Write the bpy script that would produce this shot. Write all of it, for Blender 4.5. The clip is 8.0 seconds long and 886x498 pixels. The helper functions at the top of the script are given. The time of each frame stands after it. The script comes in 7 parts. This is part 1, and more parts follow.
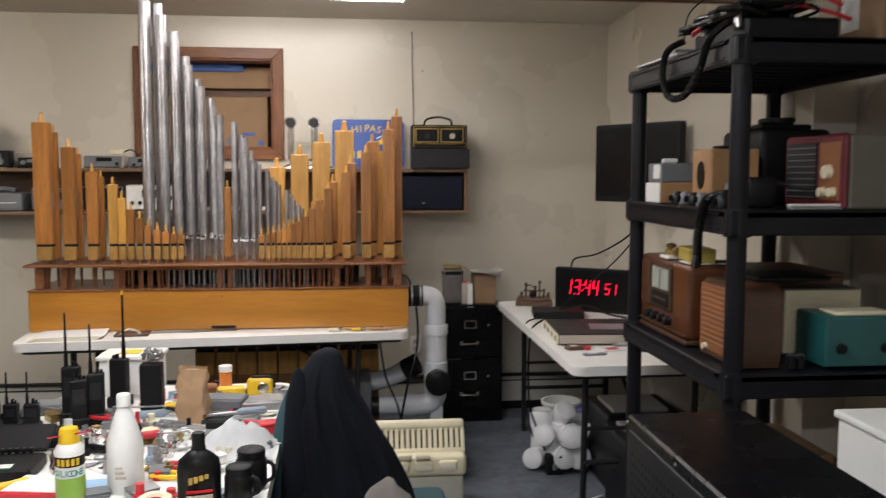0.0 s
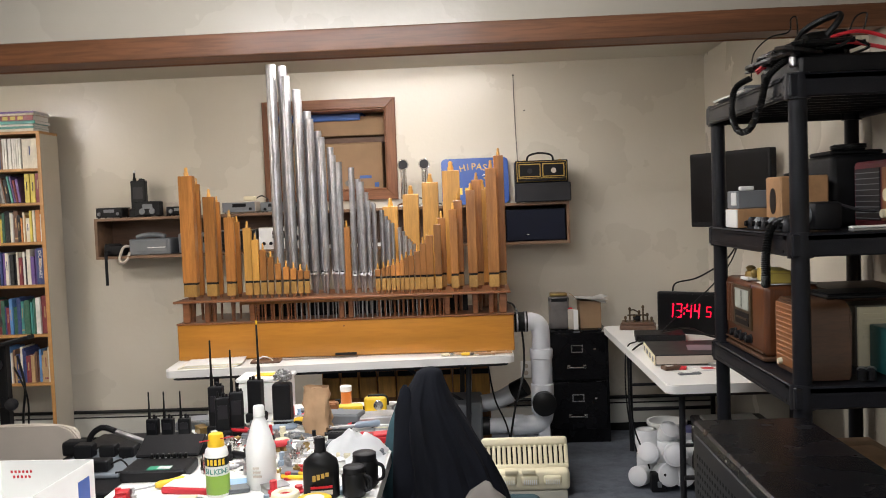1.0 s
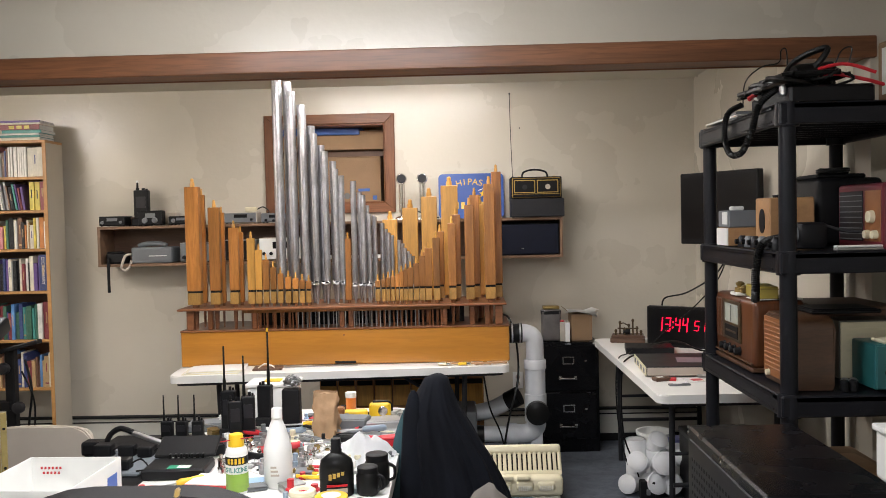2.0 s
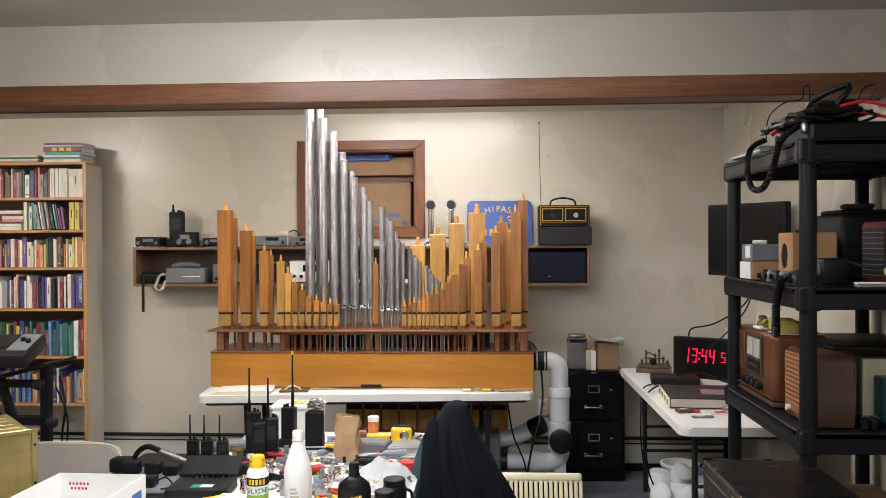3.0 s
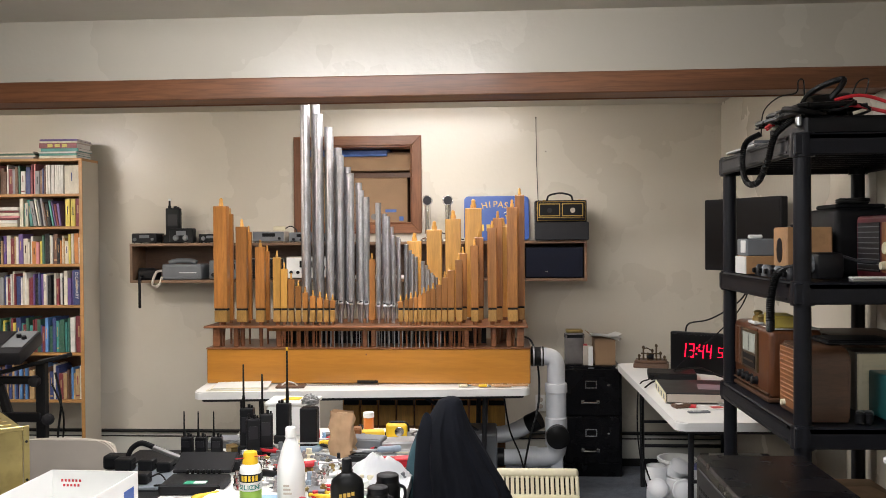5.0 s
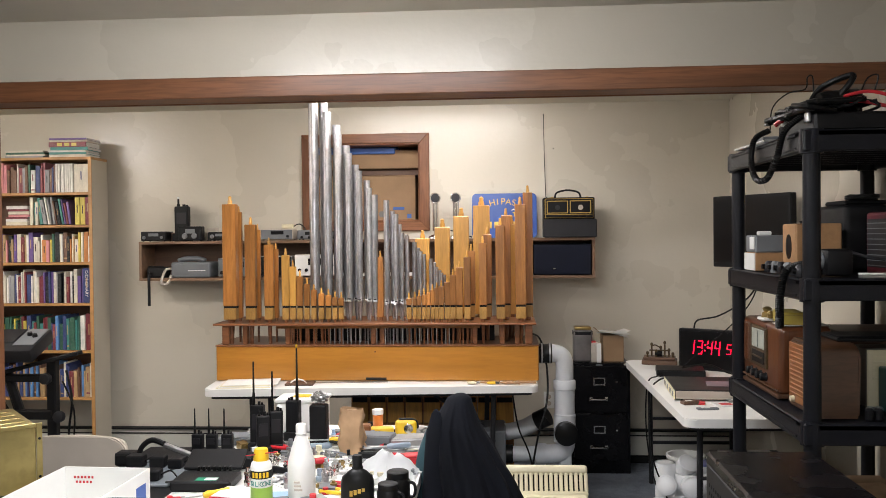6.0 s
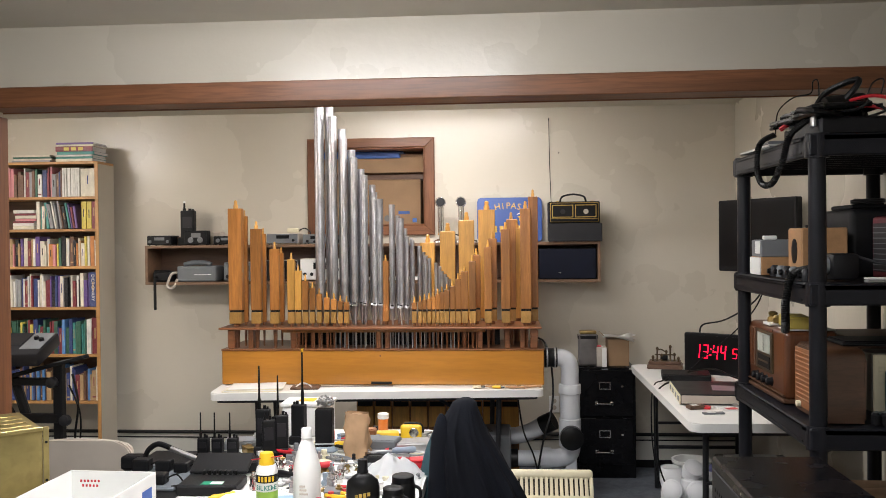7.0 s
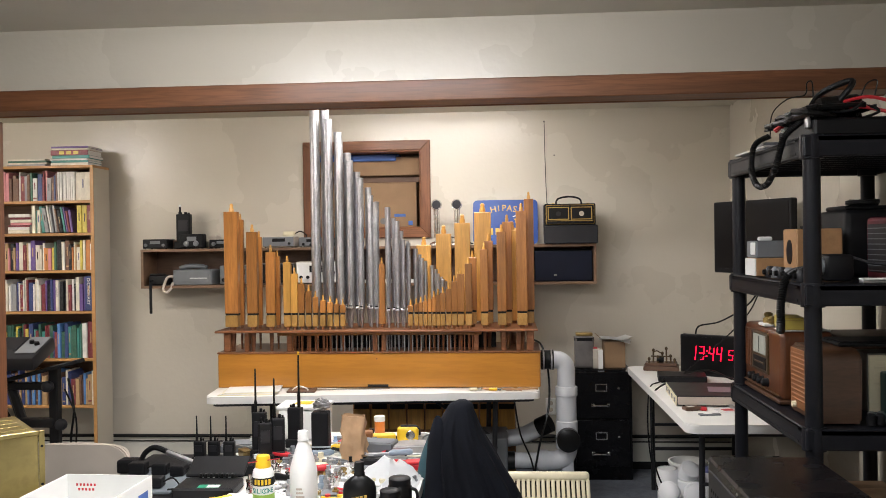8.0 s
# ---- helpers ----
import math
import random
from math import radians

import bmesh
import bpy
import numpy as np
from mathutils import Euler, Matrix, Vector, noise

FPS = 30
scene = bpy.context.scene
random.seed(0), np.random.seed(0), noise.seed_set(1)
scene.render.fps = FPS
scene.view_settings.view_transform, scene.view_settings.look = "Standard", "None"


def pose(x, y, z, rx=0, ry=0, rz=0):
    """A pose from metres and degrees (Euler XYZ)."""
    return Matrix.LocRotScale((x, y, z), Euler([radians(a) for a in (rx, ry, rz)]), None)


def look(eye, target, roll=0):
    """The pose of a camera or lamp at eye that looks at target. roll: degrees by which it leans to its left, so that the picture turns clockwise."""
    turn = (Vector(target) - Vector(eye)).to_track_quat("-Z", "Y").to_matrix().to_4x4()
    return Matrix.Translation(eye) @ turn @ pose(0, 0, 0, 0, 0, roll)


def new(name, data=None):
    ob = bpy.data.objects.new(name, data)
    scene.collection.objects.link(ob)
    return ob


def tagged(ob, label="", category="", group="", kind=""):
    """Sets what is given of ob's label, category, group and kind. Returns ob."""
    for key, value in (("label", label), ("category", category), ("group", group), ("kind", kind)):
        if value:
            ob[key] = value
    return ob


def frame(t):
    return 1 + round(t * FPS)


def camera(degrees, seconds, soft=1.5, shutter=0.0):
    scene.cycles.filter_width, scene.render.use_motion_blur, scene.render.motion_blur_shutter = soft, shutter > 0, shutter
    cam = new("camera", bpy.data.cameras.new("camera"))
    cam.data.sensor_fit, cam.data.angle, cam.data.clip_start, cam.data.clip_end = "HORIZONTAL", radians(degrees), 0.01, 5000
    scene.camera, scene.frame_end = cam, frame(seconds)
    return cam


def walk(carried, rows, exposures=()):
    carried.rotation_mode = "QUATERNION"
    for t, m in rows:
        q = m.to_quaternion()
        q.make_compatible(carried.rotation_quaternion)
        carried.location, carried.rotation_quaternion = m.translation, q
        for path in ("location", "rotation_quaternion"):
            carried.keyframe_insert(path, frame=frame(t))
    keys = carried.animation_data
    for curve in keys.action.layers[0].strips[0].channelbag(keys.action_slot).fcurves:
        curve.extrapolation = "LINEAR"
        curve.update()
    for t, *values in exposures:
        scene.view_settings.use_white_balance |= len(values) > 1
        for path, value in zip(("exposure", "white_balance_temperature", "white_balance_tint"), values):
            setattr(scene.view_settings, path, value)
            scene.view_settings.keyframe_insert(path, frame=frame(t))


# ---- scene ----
cam = camera(54.7, 8.0, soft=0.75, shutter=0.5)
PATH = [
    (0, (0.276, -0.292, 1.502), (0.482, 1.69, 1.328), 0.1),
    (0.1, (0.27, -0.312, 1.498), (0.496, 1.67, 1.347), 0.3),
    (0.3, (0.273, -0.377, 1.513), (0.471, 1.611, 1.41), 0.1),
    (0.5, (0.3, -0.465, 1.52), (0.42, 1.53, 1.445), 0.0),
    (0.8, (0.343, -0.577, 1.513), (0.303, 1.42, 1.411), -0.3),
    (1, (0.367, -0.617, 1.524), (0.286, 1.379, 1.426), -2.2),
    (1.2, (0.369, -0.648, 1.531), (0.299, 1.35, 1.462), -2.6),
    (2.3, (0.271, -0.8, 1.537), (0.224, 1.198, 1.467), -0.7),
    (2.5, (0.283, -0.813, 1.543), (0.189, 1.184, 1.497), -0.3),
    (3, (0.331, -0.817, 1.554), (0.211, 1.179, 1.539), -0.3),
    (3.5, (0.357, -0.812, 1.556), (0.222, 1.183, 1.525), -0.2),
    (4, (0.366, -0.806, 1.552), (0.25, 1.191, 1.522), -0.4),
    (4.5, (0.36, -0.804, 1.553), (0.244, 1.193, 1.53), -0.4),
    (6, (0.347, -0.814, 1.553), (0.21, 1.181, 1.522), -0.6),
    (6.5, (0.345, -0.815, 1.554), (0.205, 1.18, 1.526), -0.6),
    (7, (0.347, -0.818, 1.555), (0.198, 1.176, 1.533), -0.6),
    (7.5, (0.346, -0.823, 1.554), (0.198, 1.171, 1.535), -0.7),
    (8, (0.348, -0.82, 1.552), (0.208, 1.175, 1.537), -0.8),
]
walk(cam, [(t, look(eye, target, roll)) for t, eye, target, roll in PATH], exposures=((0, -0.22), (0.5, -0.12), (1.0, 0.07), (1.2, 0.1), (2.5, 0.11), (8, 0.12)))

# ---- light ----
world = bpy.data.worlds.new("room_dark")
world.use_nodes = True
world.node_tree.nodes["Background"].inputs[0].default_value = (0.9, 0.85, 0.75, 1)
world.node_tree.nodes["Background"].inputs[1].default_value = 0.02
scene.world = world
TUBE_FAR, TUBE_MID, TUBE_WEST, TUBE_NEAR, FILL_BACK = 40.0, 44.0, 130.0, 86.0, 84.0

# ---- materials ----
MATS = {}


def material(name, color, rough=0.5, metal=0.0, vary=0.12, scale=8.0, bump=0.0, bump_scale=60.0, stretch=(1, 1, 1), grain=0.0,
             grain_color=None, random_value=0.0, coat=0.0, random_hue=0.0, alpha=1.0, emit=0.0, emit_color=None, transmission=0.0):
    """A Principled material with broad stains, fine grain and relief at real size."""
    if name in MATS:
        return MATS[name]
    m = bpy.data.materials.new(name)
    m.use_nodes = True
    nt = m.node_tree
    n, link = nt.nodes, nt.links
    p = n["Principled BSDF"]
    p.inputs["Roughness"].default_value, p.inputs["Metallic"].default_value = rough, metal
    p.inputs["Coat Weight"].default_value = coat
    p.inputs["Specular IOR Level"].default_value = 0.5 if max(color) > 0.03 or metal else 0.24
    p.inputs["Coat Roughness"].default_value = 0.15
    p.inputs["Transmission Weight"].default_value = transmission
    if emit:
        p.inputs["Emission Color"].default_value = (*(emit_color or color), 1)
        p.inputs["Emission Strength"].default_value = emit
    tc = n.new("ShaderNodeTexCoord")
    mp = n.new("ShaderNodeMapping")
    mp.inputs["Scale"].default_value = stretch
    link.new(tc.outputs["Object"], mp.inputs["Vector"])
    info = n.new("ShaderNodeObjectInfo")
    shift = n.new("ShaderNodeVectorMath")
    shift.operation = "MULTIPLY_ADD"
    link.new(info.outputs["Random"], shift.inputs[0])
    shift.inputs[1].default_value = (7.3, 3.1, 9.7)
    link.new(mp.outputs[0], shift.inputs[2])
    broad = n.new("ShaderNodeTexNoise")
    broad.inputs["Scale"].default_value, broad.inputs["Detail"].default_value = scale, 5
    link.new(shift.outputs[0], broad.inputs["Vector"])
    mix = n.new("ShaderNodeMix")
    mix.data_type = "RGBA"
    dark = tuple(max(0, c * (1 - vary)) for c in color)
    light = tuple(min(1, c * (1 + vary)) for c in color)
    mix.inputs["A"].default_value, mix.inputs["B"].default_value = (*dark, 1), (*light, 1)
    ramp = n.new("ShaderNodeMapRange")
    ramp.interpolation_type = "SMOOTHSTEP"
    ramp.inputs["From Min"].default_value, ramp.inputs["From Max"].default_value = 0.25, 0.75
    link.new(broad.outputs["Fac"], ramp.inputs["Value"])
    link.new(ramp.outputs[0], mix.inputs["Factor"])
    out = mix.outputs["Result"]
    if grain:
        fine = n.new("ShaderNodeTexNoise")
        fine.inputs["Scale"].default_value, fine.inputs["Detail"].default_value, fine.inputs["Distortion"].default_value = scale * 6, 4, 0.6
        link.new(shift.outputs[0], fine.inputs["Vector"])
        r2 = n.new("ShaderNodeMapRange")
        r2.inputs["From Min"].default_value, r2.inputs["From Max"].default_value, r2.inputs["To Max"].default_value = 0.42, 0.66, grain
        link.new(fine.outputs["Fac"], r2.inputs["Value"])
        g = n.new("ShaderNodeMix")
        g.data_type = "RGBA"
        link.new(r2.outputs[0], g.inputs["Factor"])
        link.new(out, g.inputs["A"])
        g.inputs["B"].default_value = (*(grain_color or tuple(c * 0.5 for c in color)), 1)
        out = g.outputs["Result"]
    if random_value or random_hue:
        hsv = n.new("ShaderNodeHueSaturation")
        for sock, amount, mid in (("Value", random_value, 1.0), ("Hue", random_hue, 0.5)):
            r3 = n.new("ShaderNodeMapRange")
            r3.inputs["To Min"].default_value, r3.inputs["To Max"].default_value = mid - amount, mid + amount
            link.new(info.outputs["Random"], r3.inputs["Value"])
            link.new(r3.outputs[0], hsv.inputs[sock])
        link.new(out, hsv.inputs["Color"])
        out = hsv.outputs["Color"]
    link.new(out, p.inputs["Base Color"])
    rr = n.new("ShaderNodeMapRange")
    rr.inputs["To Min"].default_value, rr.inputs["To Max"].default_value = max(0.02, rough - 0.08), min(1, rough + 0.08)
    link.new(broad.outputs["Fac"], rr.inputs["Value"])
    link.new(rr.outputs[0], p.inputs["Roughness"])
    if bump:
        bn = n.new("ShaderNodeTexNoise")
        bn.inputs["Scale"].default_value, bn.inputs["Detail"].default_value = bump_scale, 4
        link.new(shift.outputs[0], bn.inputs["Vector"])
        b = n.new("ShaderNodeBump")
        b.inputs["Strength"].default_value, b.inputs["Distance"].default_value = bump, 0.004
        link.new(bn.outputs["Fac"], b.inputs["Height"])
        link.new(b.outputs[0], p.inputs["Normal"])
    MATS[name] = m
    return m


WALL = material("wall_paint", (0.60, 0.555, 0.466), 0.27, vary=0.03, scale=1.3, bump=0.3, bump_scale=30)
CEIL = material("ceiling_paint", (0.62, 0.58, 0.50), 0.8, vary=0.05, scale=2, bump=0.2, bump_scale=90)
CARPET = material("blue_grey_carpet", (0.115, 0.13, 0.155), 0.95, vary=0.25, scale=3, bump=0.9, bump_scale=350, grain=0.5)
TRIM = material("stained_trim", (0.215, 0.084, 0.034), 0.48, vary=0.22, scale=3, stretch=(0.35, 6, 6), grain=0.55, grain_color=(0.10, 0.038, 0.015), coat=0.06)
TRIM_V = material("stained_trim_upright", (0.19, 0.075, 0.032), 0.55, vary=0.22, scale=3, stretch=(6, 6, 0.35), grain=0.55, grain_color=(0.09, 0.035, 0.014))
CASEWOOD = material("honey_case_wood", (0.47, 0.20, 0.026), 0.33, vary=0.14, scale=2.5, stretch=(0.5, 5, 4), grain=0.3, grain_color=(0.34, 0.13, 0.016), coat=0.35)
PIPEWOOD = material("pipe_pine", (0.385, 0.158, 0.036), 0.36, vary=0.24, scale=6, stretch=(5, 5, 0.4), grain=0.4, grain_color=(0.18, 0.065, 0.013), random_value=0.42, coat=0.3)
# pale stopper wood, also pipe wood with lamp brightness mixed into the colour
PIPEPALE_LIT = material("pipe_pale_lit_pine", (0.64, 0.335, 0.07), 0.4, vary=0.2, scale=6, stretch=(5, 5, 0.4), grain=0.3, grain_color=(0.32, 0.14, 0.03), random_value=0.25, coat=0.2)
RACKWOOD = material("rack_mahogany", (0.24, 0.095, 0.04), 0.32, vary=0.2, scale=4, stretch=(0.5, 5, 5), grain=0.4, coat=0.3)
TIN = material("pipe_tin", (0.53, 0.53, 0.545), 0.33, metal=0.9, vary=0.16, scale=30, stretch=(1, 1, 0.6), bump=0.22, bump_scale=170, grain=0.32, grain_color=(0.25, 0.25, 0.265), random_value=0.12)
CAPWOOD = material("pipe_cap_oak", (0.40, 0.225, 0.06), 0.4, vary=0.2, scale=9, stretch=(3, 3, 1), grain=0.35, grain_color=(0.22, 0.11, 0.03), random_value=0.12)
TABLE = material("table_plastic", (0.82, 0.81, 0.78), 0.45, vary=0.03, scale=5, bump=0.12, bump_scale=400)
LEGMETAL = material("leg_grey_metal", (0.022, 0.022, 0.025), 0.45, metal=0.4, vary=0.15)
BLACKPL = material("black_plastic", (0.007, 0.007, 0.008), 0.5, vary=0.25, scale=14, bump=0.1, bump_scale=500)
SHELFPL = material("shelf_black_resin", (0.0075, 0.008, 0.011), 0.42, vary=0.25, scale=9, bump=0.2, bump_scale=300)
CABMETAL = material("cabinet_black_enamel", (0.004, 0.004, 0.005), 0.27, vary=0.2, scale=6, bump=0.1, bump_scale=300)
CHROME = material("chrome", (0.62, 0.61, 0.58), 0.22, metal=1, vary=0.1)
STEEL = material("brushed_steel", (0.42, 0.42, 0.42), 0.38, metal=0.9, vary=0.15, scale=20)
PVC = material("grey_pvc", (0.60, 0.615, 0.64), 0.4, vary=0.08, scale=7, bump=0.05, bump_scale=200)
RUBBER = material("black_rubber", (0.006, 0.006, 0.006), 0.35, vary=0.2)
SHELFWOOD = material("walnut_board", (0.115, 0.06, 0.035), 0.5, vary=0.2, scale=4, stretch=(0.5, 6, 6), grain=0.4)
SHELFEDGE = material("walnut_board_edge", (0.20, 0.115, 0.065), 0.5, vary=0.2, scale=4, stretch=(0.5, 6, 6), grain=0.3)
BOOKCASE = material("bookcase_oak", (0.48, 0.25, 0.085), 0.45, vary=0.12, scale=4, stretch=(1, 4, 1), grain=0.3)
BOOKSIDE = material("bookcase_pale_side", (0.52, 0.47, 0.38), 0.6, vary=0.06, scale=3, bump=0.1)
CARD = material("cardboard", (0.30, 0.19, 0.105), 0.85, vary=0.1, scale=6, bump=0.2, bump_scale=120)
PAPER = material("white_paper", (0.76, 0.75, 0.72), 0.8, vary=0.04, scale=12)
KRAFT = material("kraft_paper", (0.44, 0.28, 0.155), 0.85, vary=0.15, scale=14, bump=0.5, bump_scale=45)
CREAM = material("cream_plastic", (0.72, 0.66, 0.47), 0.45, vary=0.06, scale=8)
BEIGE = material("beige_metal", (0.50, 0.44, 0.37), 0.5, vary=0.06, scale=6)
GREYPL = material("grey_plastic", (0.16, 0.17, 0.18), 0.5, vary=0.1)
WHITEPL = material("white_plastic", (0.80, 0.80, 0.77), 0.35, vary=0.03, scale=9)
NAVY = material("navy_cloth", (0.0045, 0.0055, 0.0095), 0.9, vary=0.3, scale=9, bump=0.4, bump_scale=420)
TEALCLOTH = material("teal_cloth", (0.03, 0.075, 0.09), 0.9, vary=0.2, bump=0.5, bump_scale=300)
TAUPE = material("taupe_cloth", (0.25, 0.225, 0.20), 0.95, vary=0.15, bump=0.6, bump_scale=300)
SIGNBLUE = material("sign_blue", (0.028, 0.085, 0.33), 0.35, vary=0.08, scale=7)
GOLD = material("gold_trim", (0.55, 0.38, 0.10), 0.35, metal=0.7, vary=0.15)
GOLDMETAL = material("gold_zinc_steel", (0.40, 0.32, 0.13), 0.38, metal=0.75, vary=0.16, scale=7, grain=0.2)
BROWNWOOD = material("radio_walnut", (0.11, 0.036, 0.013), 0.3, vary=0.2, scale=5, stretch=(4, 4, 0.6), grain=0.4, coat=0.4)
BROWNWOOD2 = material("radio_mahogany", (0.085, 0.04, 0.02), 0.42, vary=0.2, scale=5, stretch=(4, 0.6, 4), grain=0.4, coat=0.3)
RADIOGRILL = material("radio_grille_wood", (0.26, 0.10, 0.035), 0.4, vary=0.15, scale=10)
LIGHTWOOD = material("speaker_light_wood", (0.40, 0.22, 0.10), 0.5, vary=0.15, scale=8, grain=0.2)
TEAL = material("teal_bakelite", (0.02, 0.11, 0.11), 0.35, vary=0.1)
BURG = material("burgundy_bakelite", (0.12, 0.012, 0.022), 0.35, vary=0.15)
OLIVE = material("olive_plastic", (0.11, 0.105, 0.08), 0.5, vary=0.1)
SCREEN = material("dark_screen", (0.004, 0.004, 0.0045), 0.35, vary=0.1)
GLASS = material("clear_glass", (0.85, 0.9, 0.88), 0.08, vary=0.02, transmission=0.9)
RED = material("red_plastic", (0.55, 0.02, 0.03), 0.4, vary=0.1)
YELLOW = material("yellow_plastic", (0.78, 0.50, 0.02), 0.4, vary=0.06)
ORANGE = material("orange_plastic", (0.70, 0.20, 0.03), 0.35, vary=0.06)
GREEN = material("green_plastic", (0.02, 0.30, 0.16), 0.4, vary=0.1)
LIME = material("lime_print", (0.25, 0.42, 0.06), 0.4, vary=0.08)
BLUE = material("blue_print", (0.05, 0.13, 0.42), 0.45, vary=0.1)
LIGHTBLUE = material("light_blue_print", (0.30, 0.48, 0.68), 0.5, vary=0.1)
BRONZE = material("dark_bronze", (0.11, 0.075, 0.04), 0.4, metal=0.7, vary=0.25, scale=30)
BRASS = material("brass", (0.34, 0.24, 0.09), 0.35, metal=0.85, vary=0.2, scale=20)
BINBLUE = material("bluish_grey_bin", (0.24, 0.30, 0.36), 0.45, vary=0.08)
HEATER = material("heater_enamel", (0.56, 0.55, 0.49), 0.5, vary=0.05, scale=3)
# near-black for heater edges, and in place of shade inside slots and holes
DARKGAP = material("dark_slot", (0.01, 0.01, 0.01), 0.8, vary=0.1)
DIALGLASS = material("dial_face", (0.42, 0.44, 0.38), 0.25, vary=0.1, scale=20)
LAMPGLOW = material("lamp_diffuser", (0.9, 0.9, 0.86), 0.5, emit=TUBE_FAR, emit_color=(1.0, 0.955, 0.94))
LAMPGLOW2 = material("lamp_diffuser_near", (0.9, 0.9, 0.86), 0.5, emit=TUBE_NEAR, emit_color=(0.97, 0.965, 1.0))
LAMPGLOW3 = material("lamp_diffuser_west", (0.9, 0.9, 0.86), 0.5, emit=TUBE_WEST, emit_color=(1.0, 0.955, 0.94))
LAMPGLOW4 = material("lamp_diffuser_mid", (0.9, 0.9, 0.86), 0.5, emit=TUBE_MID, emit_color=(1.0, 0.955, 0.94))
FILLGLOW = material("added_back_fill", (0.9, 0.9, 0.86), 0.5, emit=FILL_BACK, emit_color=(0.97, 0.965, 1.0))
LED = material("red_led", (0.5, 0.01, 0.02), 0.4, emit=3.0, emit_color=(1.0, 0.0, 0.03))


# ---- builders ----
def shade(ob, smooth):
    for f in ob.data.polygons:
        f.use_smooth = smooth


def finish(name, bm, mat, parent=None, label="", smooth=False):
    me = bpy.data.meshes.new(name)
    bmesh.ops.recalc_face_normals(bm, faces=bm.faces)
    bm.to_mesh(me)
    bm.free()
    me.materials.append(mat)
    ob = new(name, me)
    if parent is not None:
        ob.parent = parent
    if label:
        ob["label"] = label
    if smooth:
        shade(ob, True)
        me.set_sharp_from_angle(angle=radians(40))
    return ob


def part(name, bm, mat, parent, label="", smooth=False):
    return finish(name, bm, mat, parent, label, smooth)


def thing(name, m, label, category, group="", kind=""):
    ob = new(name)
    ob.empty_display_size = 0.05
    ob.matrix_basis = m if isinstance(m, Matrix) else pose(*m)
    return tagged(ob, label, category, group, kind)


def box(x0, x1, y0, y1, z0, z1, bevel=0.0, bm=None, m=None, seg=1):
    bm = bm or bmesh.new()
    r = bmesh.ops.create_cube(bm, size=1)
    vs = r["verts"]
    for v in vs:
        v.co = Vector(((x0 + x1) / 2 + v.co.x * (x1 - x0), (y0 + y1) / 2 + v.co.y * (y1 - y0), (z0 + z1) / 2 + v.co.z * (z1 - z0)))
    if bevel:
        es = list({e for v in vs for e in v.link_edges})
        g = bmesh.ops.bevel(bm, geom=es, offset=bevel, segments=seg, affect="EDGES", profile=0.5)
        vs = list({v for f in g["faces"] for v in f.verts} | {v for v in vs if v.is_valid})
    if m is not None:
        bmesh.ops.transform(bm, matrix=m, verts=[v for v in vs if v.is_valid])
    return bm


def lathe(profile, seg=16, bm=None, m=None, sx=1.0, sy=1.0):
    """A turned body about z from (radius, height) pairs."""
    bm = bm or bmesh.new()
    rings = []
    for r, z in profile:
        rings.append([bm.verts.new((r * sx * math.cos(2 * math.pi * i / seg), r * sy * math.sin(2 * math.pi * i / seg), z)) for i in range(seg)])
    for a, b in zip(rings, rings[1:]):
        for i in range(seg):
            bm.faces.new((a[i], a[(i + 1) % seg], b[(i + 1) % seg], b[i]))
    bm.faces.new(rings[0][::-1])
    bm.faces.new(rings[-1])
    if m is not None:
        bmesh.ops.transform(bm, matrix=m, verts=[v for ring in rings for v in ring])
    return bm


def tube(points, r, seg=8, bm=None, smooth_steps=6, closed=False):
    """A round cable or bent pipe through points, rounded by Catmull-Rom."""
    bm = bm or bmesh.new()
    pts = [Vector(p) for p in points]
    if smooth_steps > 1 and len(pts) > 2:
        fine = []
        for i in range(len(pts) - 1):
            p0, p1, p2, p3 = pts[max(i - 1, 0)], pts[i], pts[i + 1], pts[min(i + 2, len(pts) - 1)]
            for k in range(smooth_steps):
                t = k / smooth_steps
                fine.append(0.5 * (2 * p1 + (p2 - p0) * t + (2 * p0 - 5 * p1 + 4 * p2 - p3) * t * t + (3 * p1 - p0 - 3 * p2 + p3) * t ** 3))
        pts = fine + [pts[-1]]
    rings, ref = [], Vector((0.13, 0.21, 0.97))
    for i, p in enumerate(pts):
        d = (pts[min(i + 1, len(pts) - 1)] - pts[max(i - 1, 0)]).normalized()
        u = ref - d * ref.dot(d)
        if u.length < 0.05:
            u = Vector((1, 0, 0)) - d * d.x
        u.normalize()
        ref = u
        w = d.cross(u)
        rings.append([bm.verts.new(p + r * (u * math.cos(2 * math.pi * k / seg) + w * math.sin(2 * math.pi * k / seg))) for k in range(seg)])
    for a, b in zip(rings, rings[1:]):
        for k in range(seg):
            bm.faces.new((a[k], a[(k + 1) % seg], b[(k + 1) % seg], b[k]))
    bm.faces.new(rings[0][::-1])
    bm.faces.new(rings[-1])
    return bm


def slab(outline, z0, z1, bm=None, m=None, bevel=0.0):
    """A plate from an outline in x and y, between two heights."""
    bm = bm or bmesh.new()
    a = [bm.verts.new((x, y, z0)) for x, y in outline]
    b = [bm.verts.new((x, y, z1)) for x, y in outline]
    k = len(outline)
    for i in range(k):
        bm.faces.new((a[i], a[(i + 1) % k], b[(i + 1) % k], b[i]))
    bm.faces.new(a[::-1])
    top = bm.faces.new(b)
    vs = a + b
    if bevel:
        g = bmesh.ops.bevel(bm, geom=list(top.edges), offset=bevel, segments=2, affect="EDGES")
        vs = list({v for f in bm.faces for v in f.verts})
    if m is not None:
        bmesh.ops.transform(bm, matrix=m, verts=vs)
    return bm


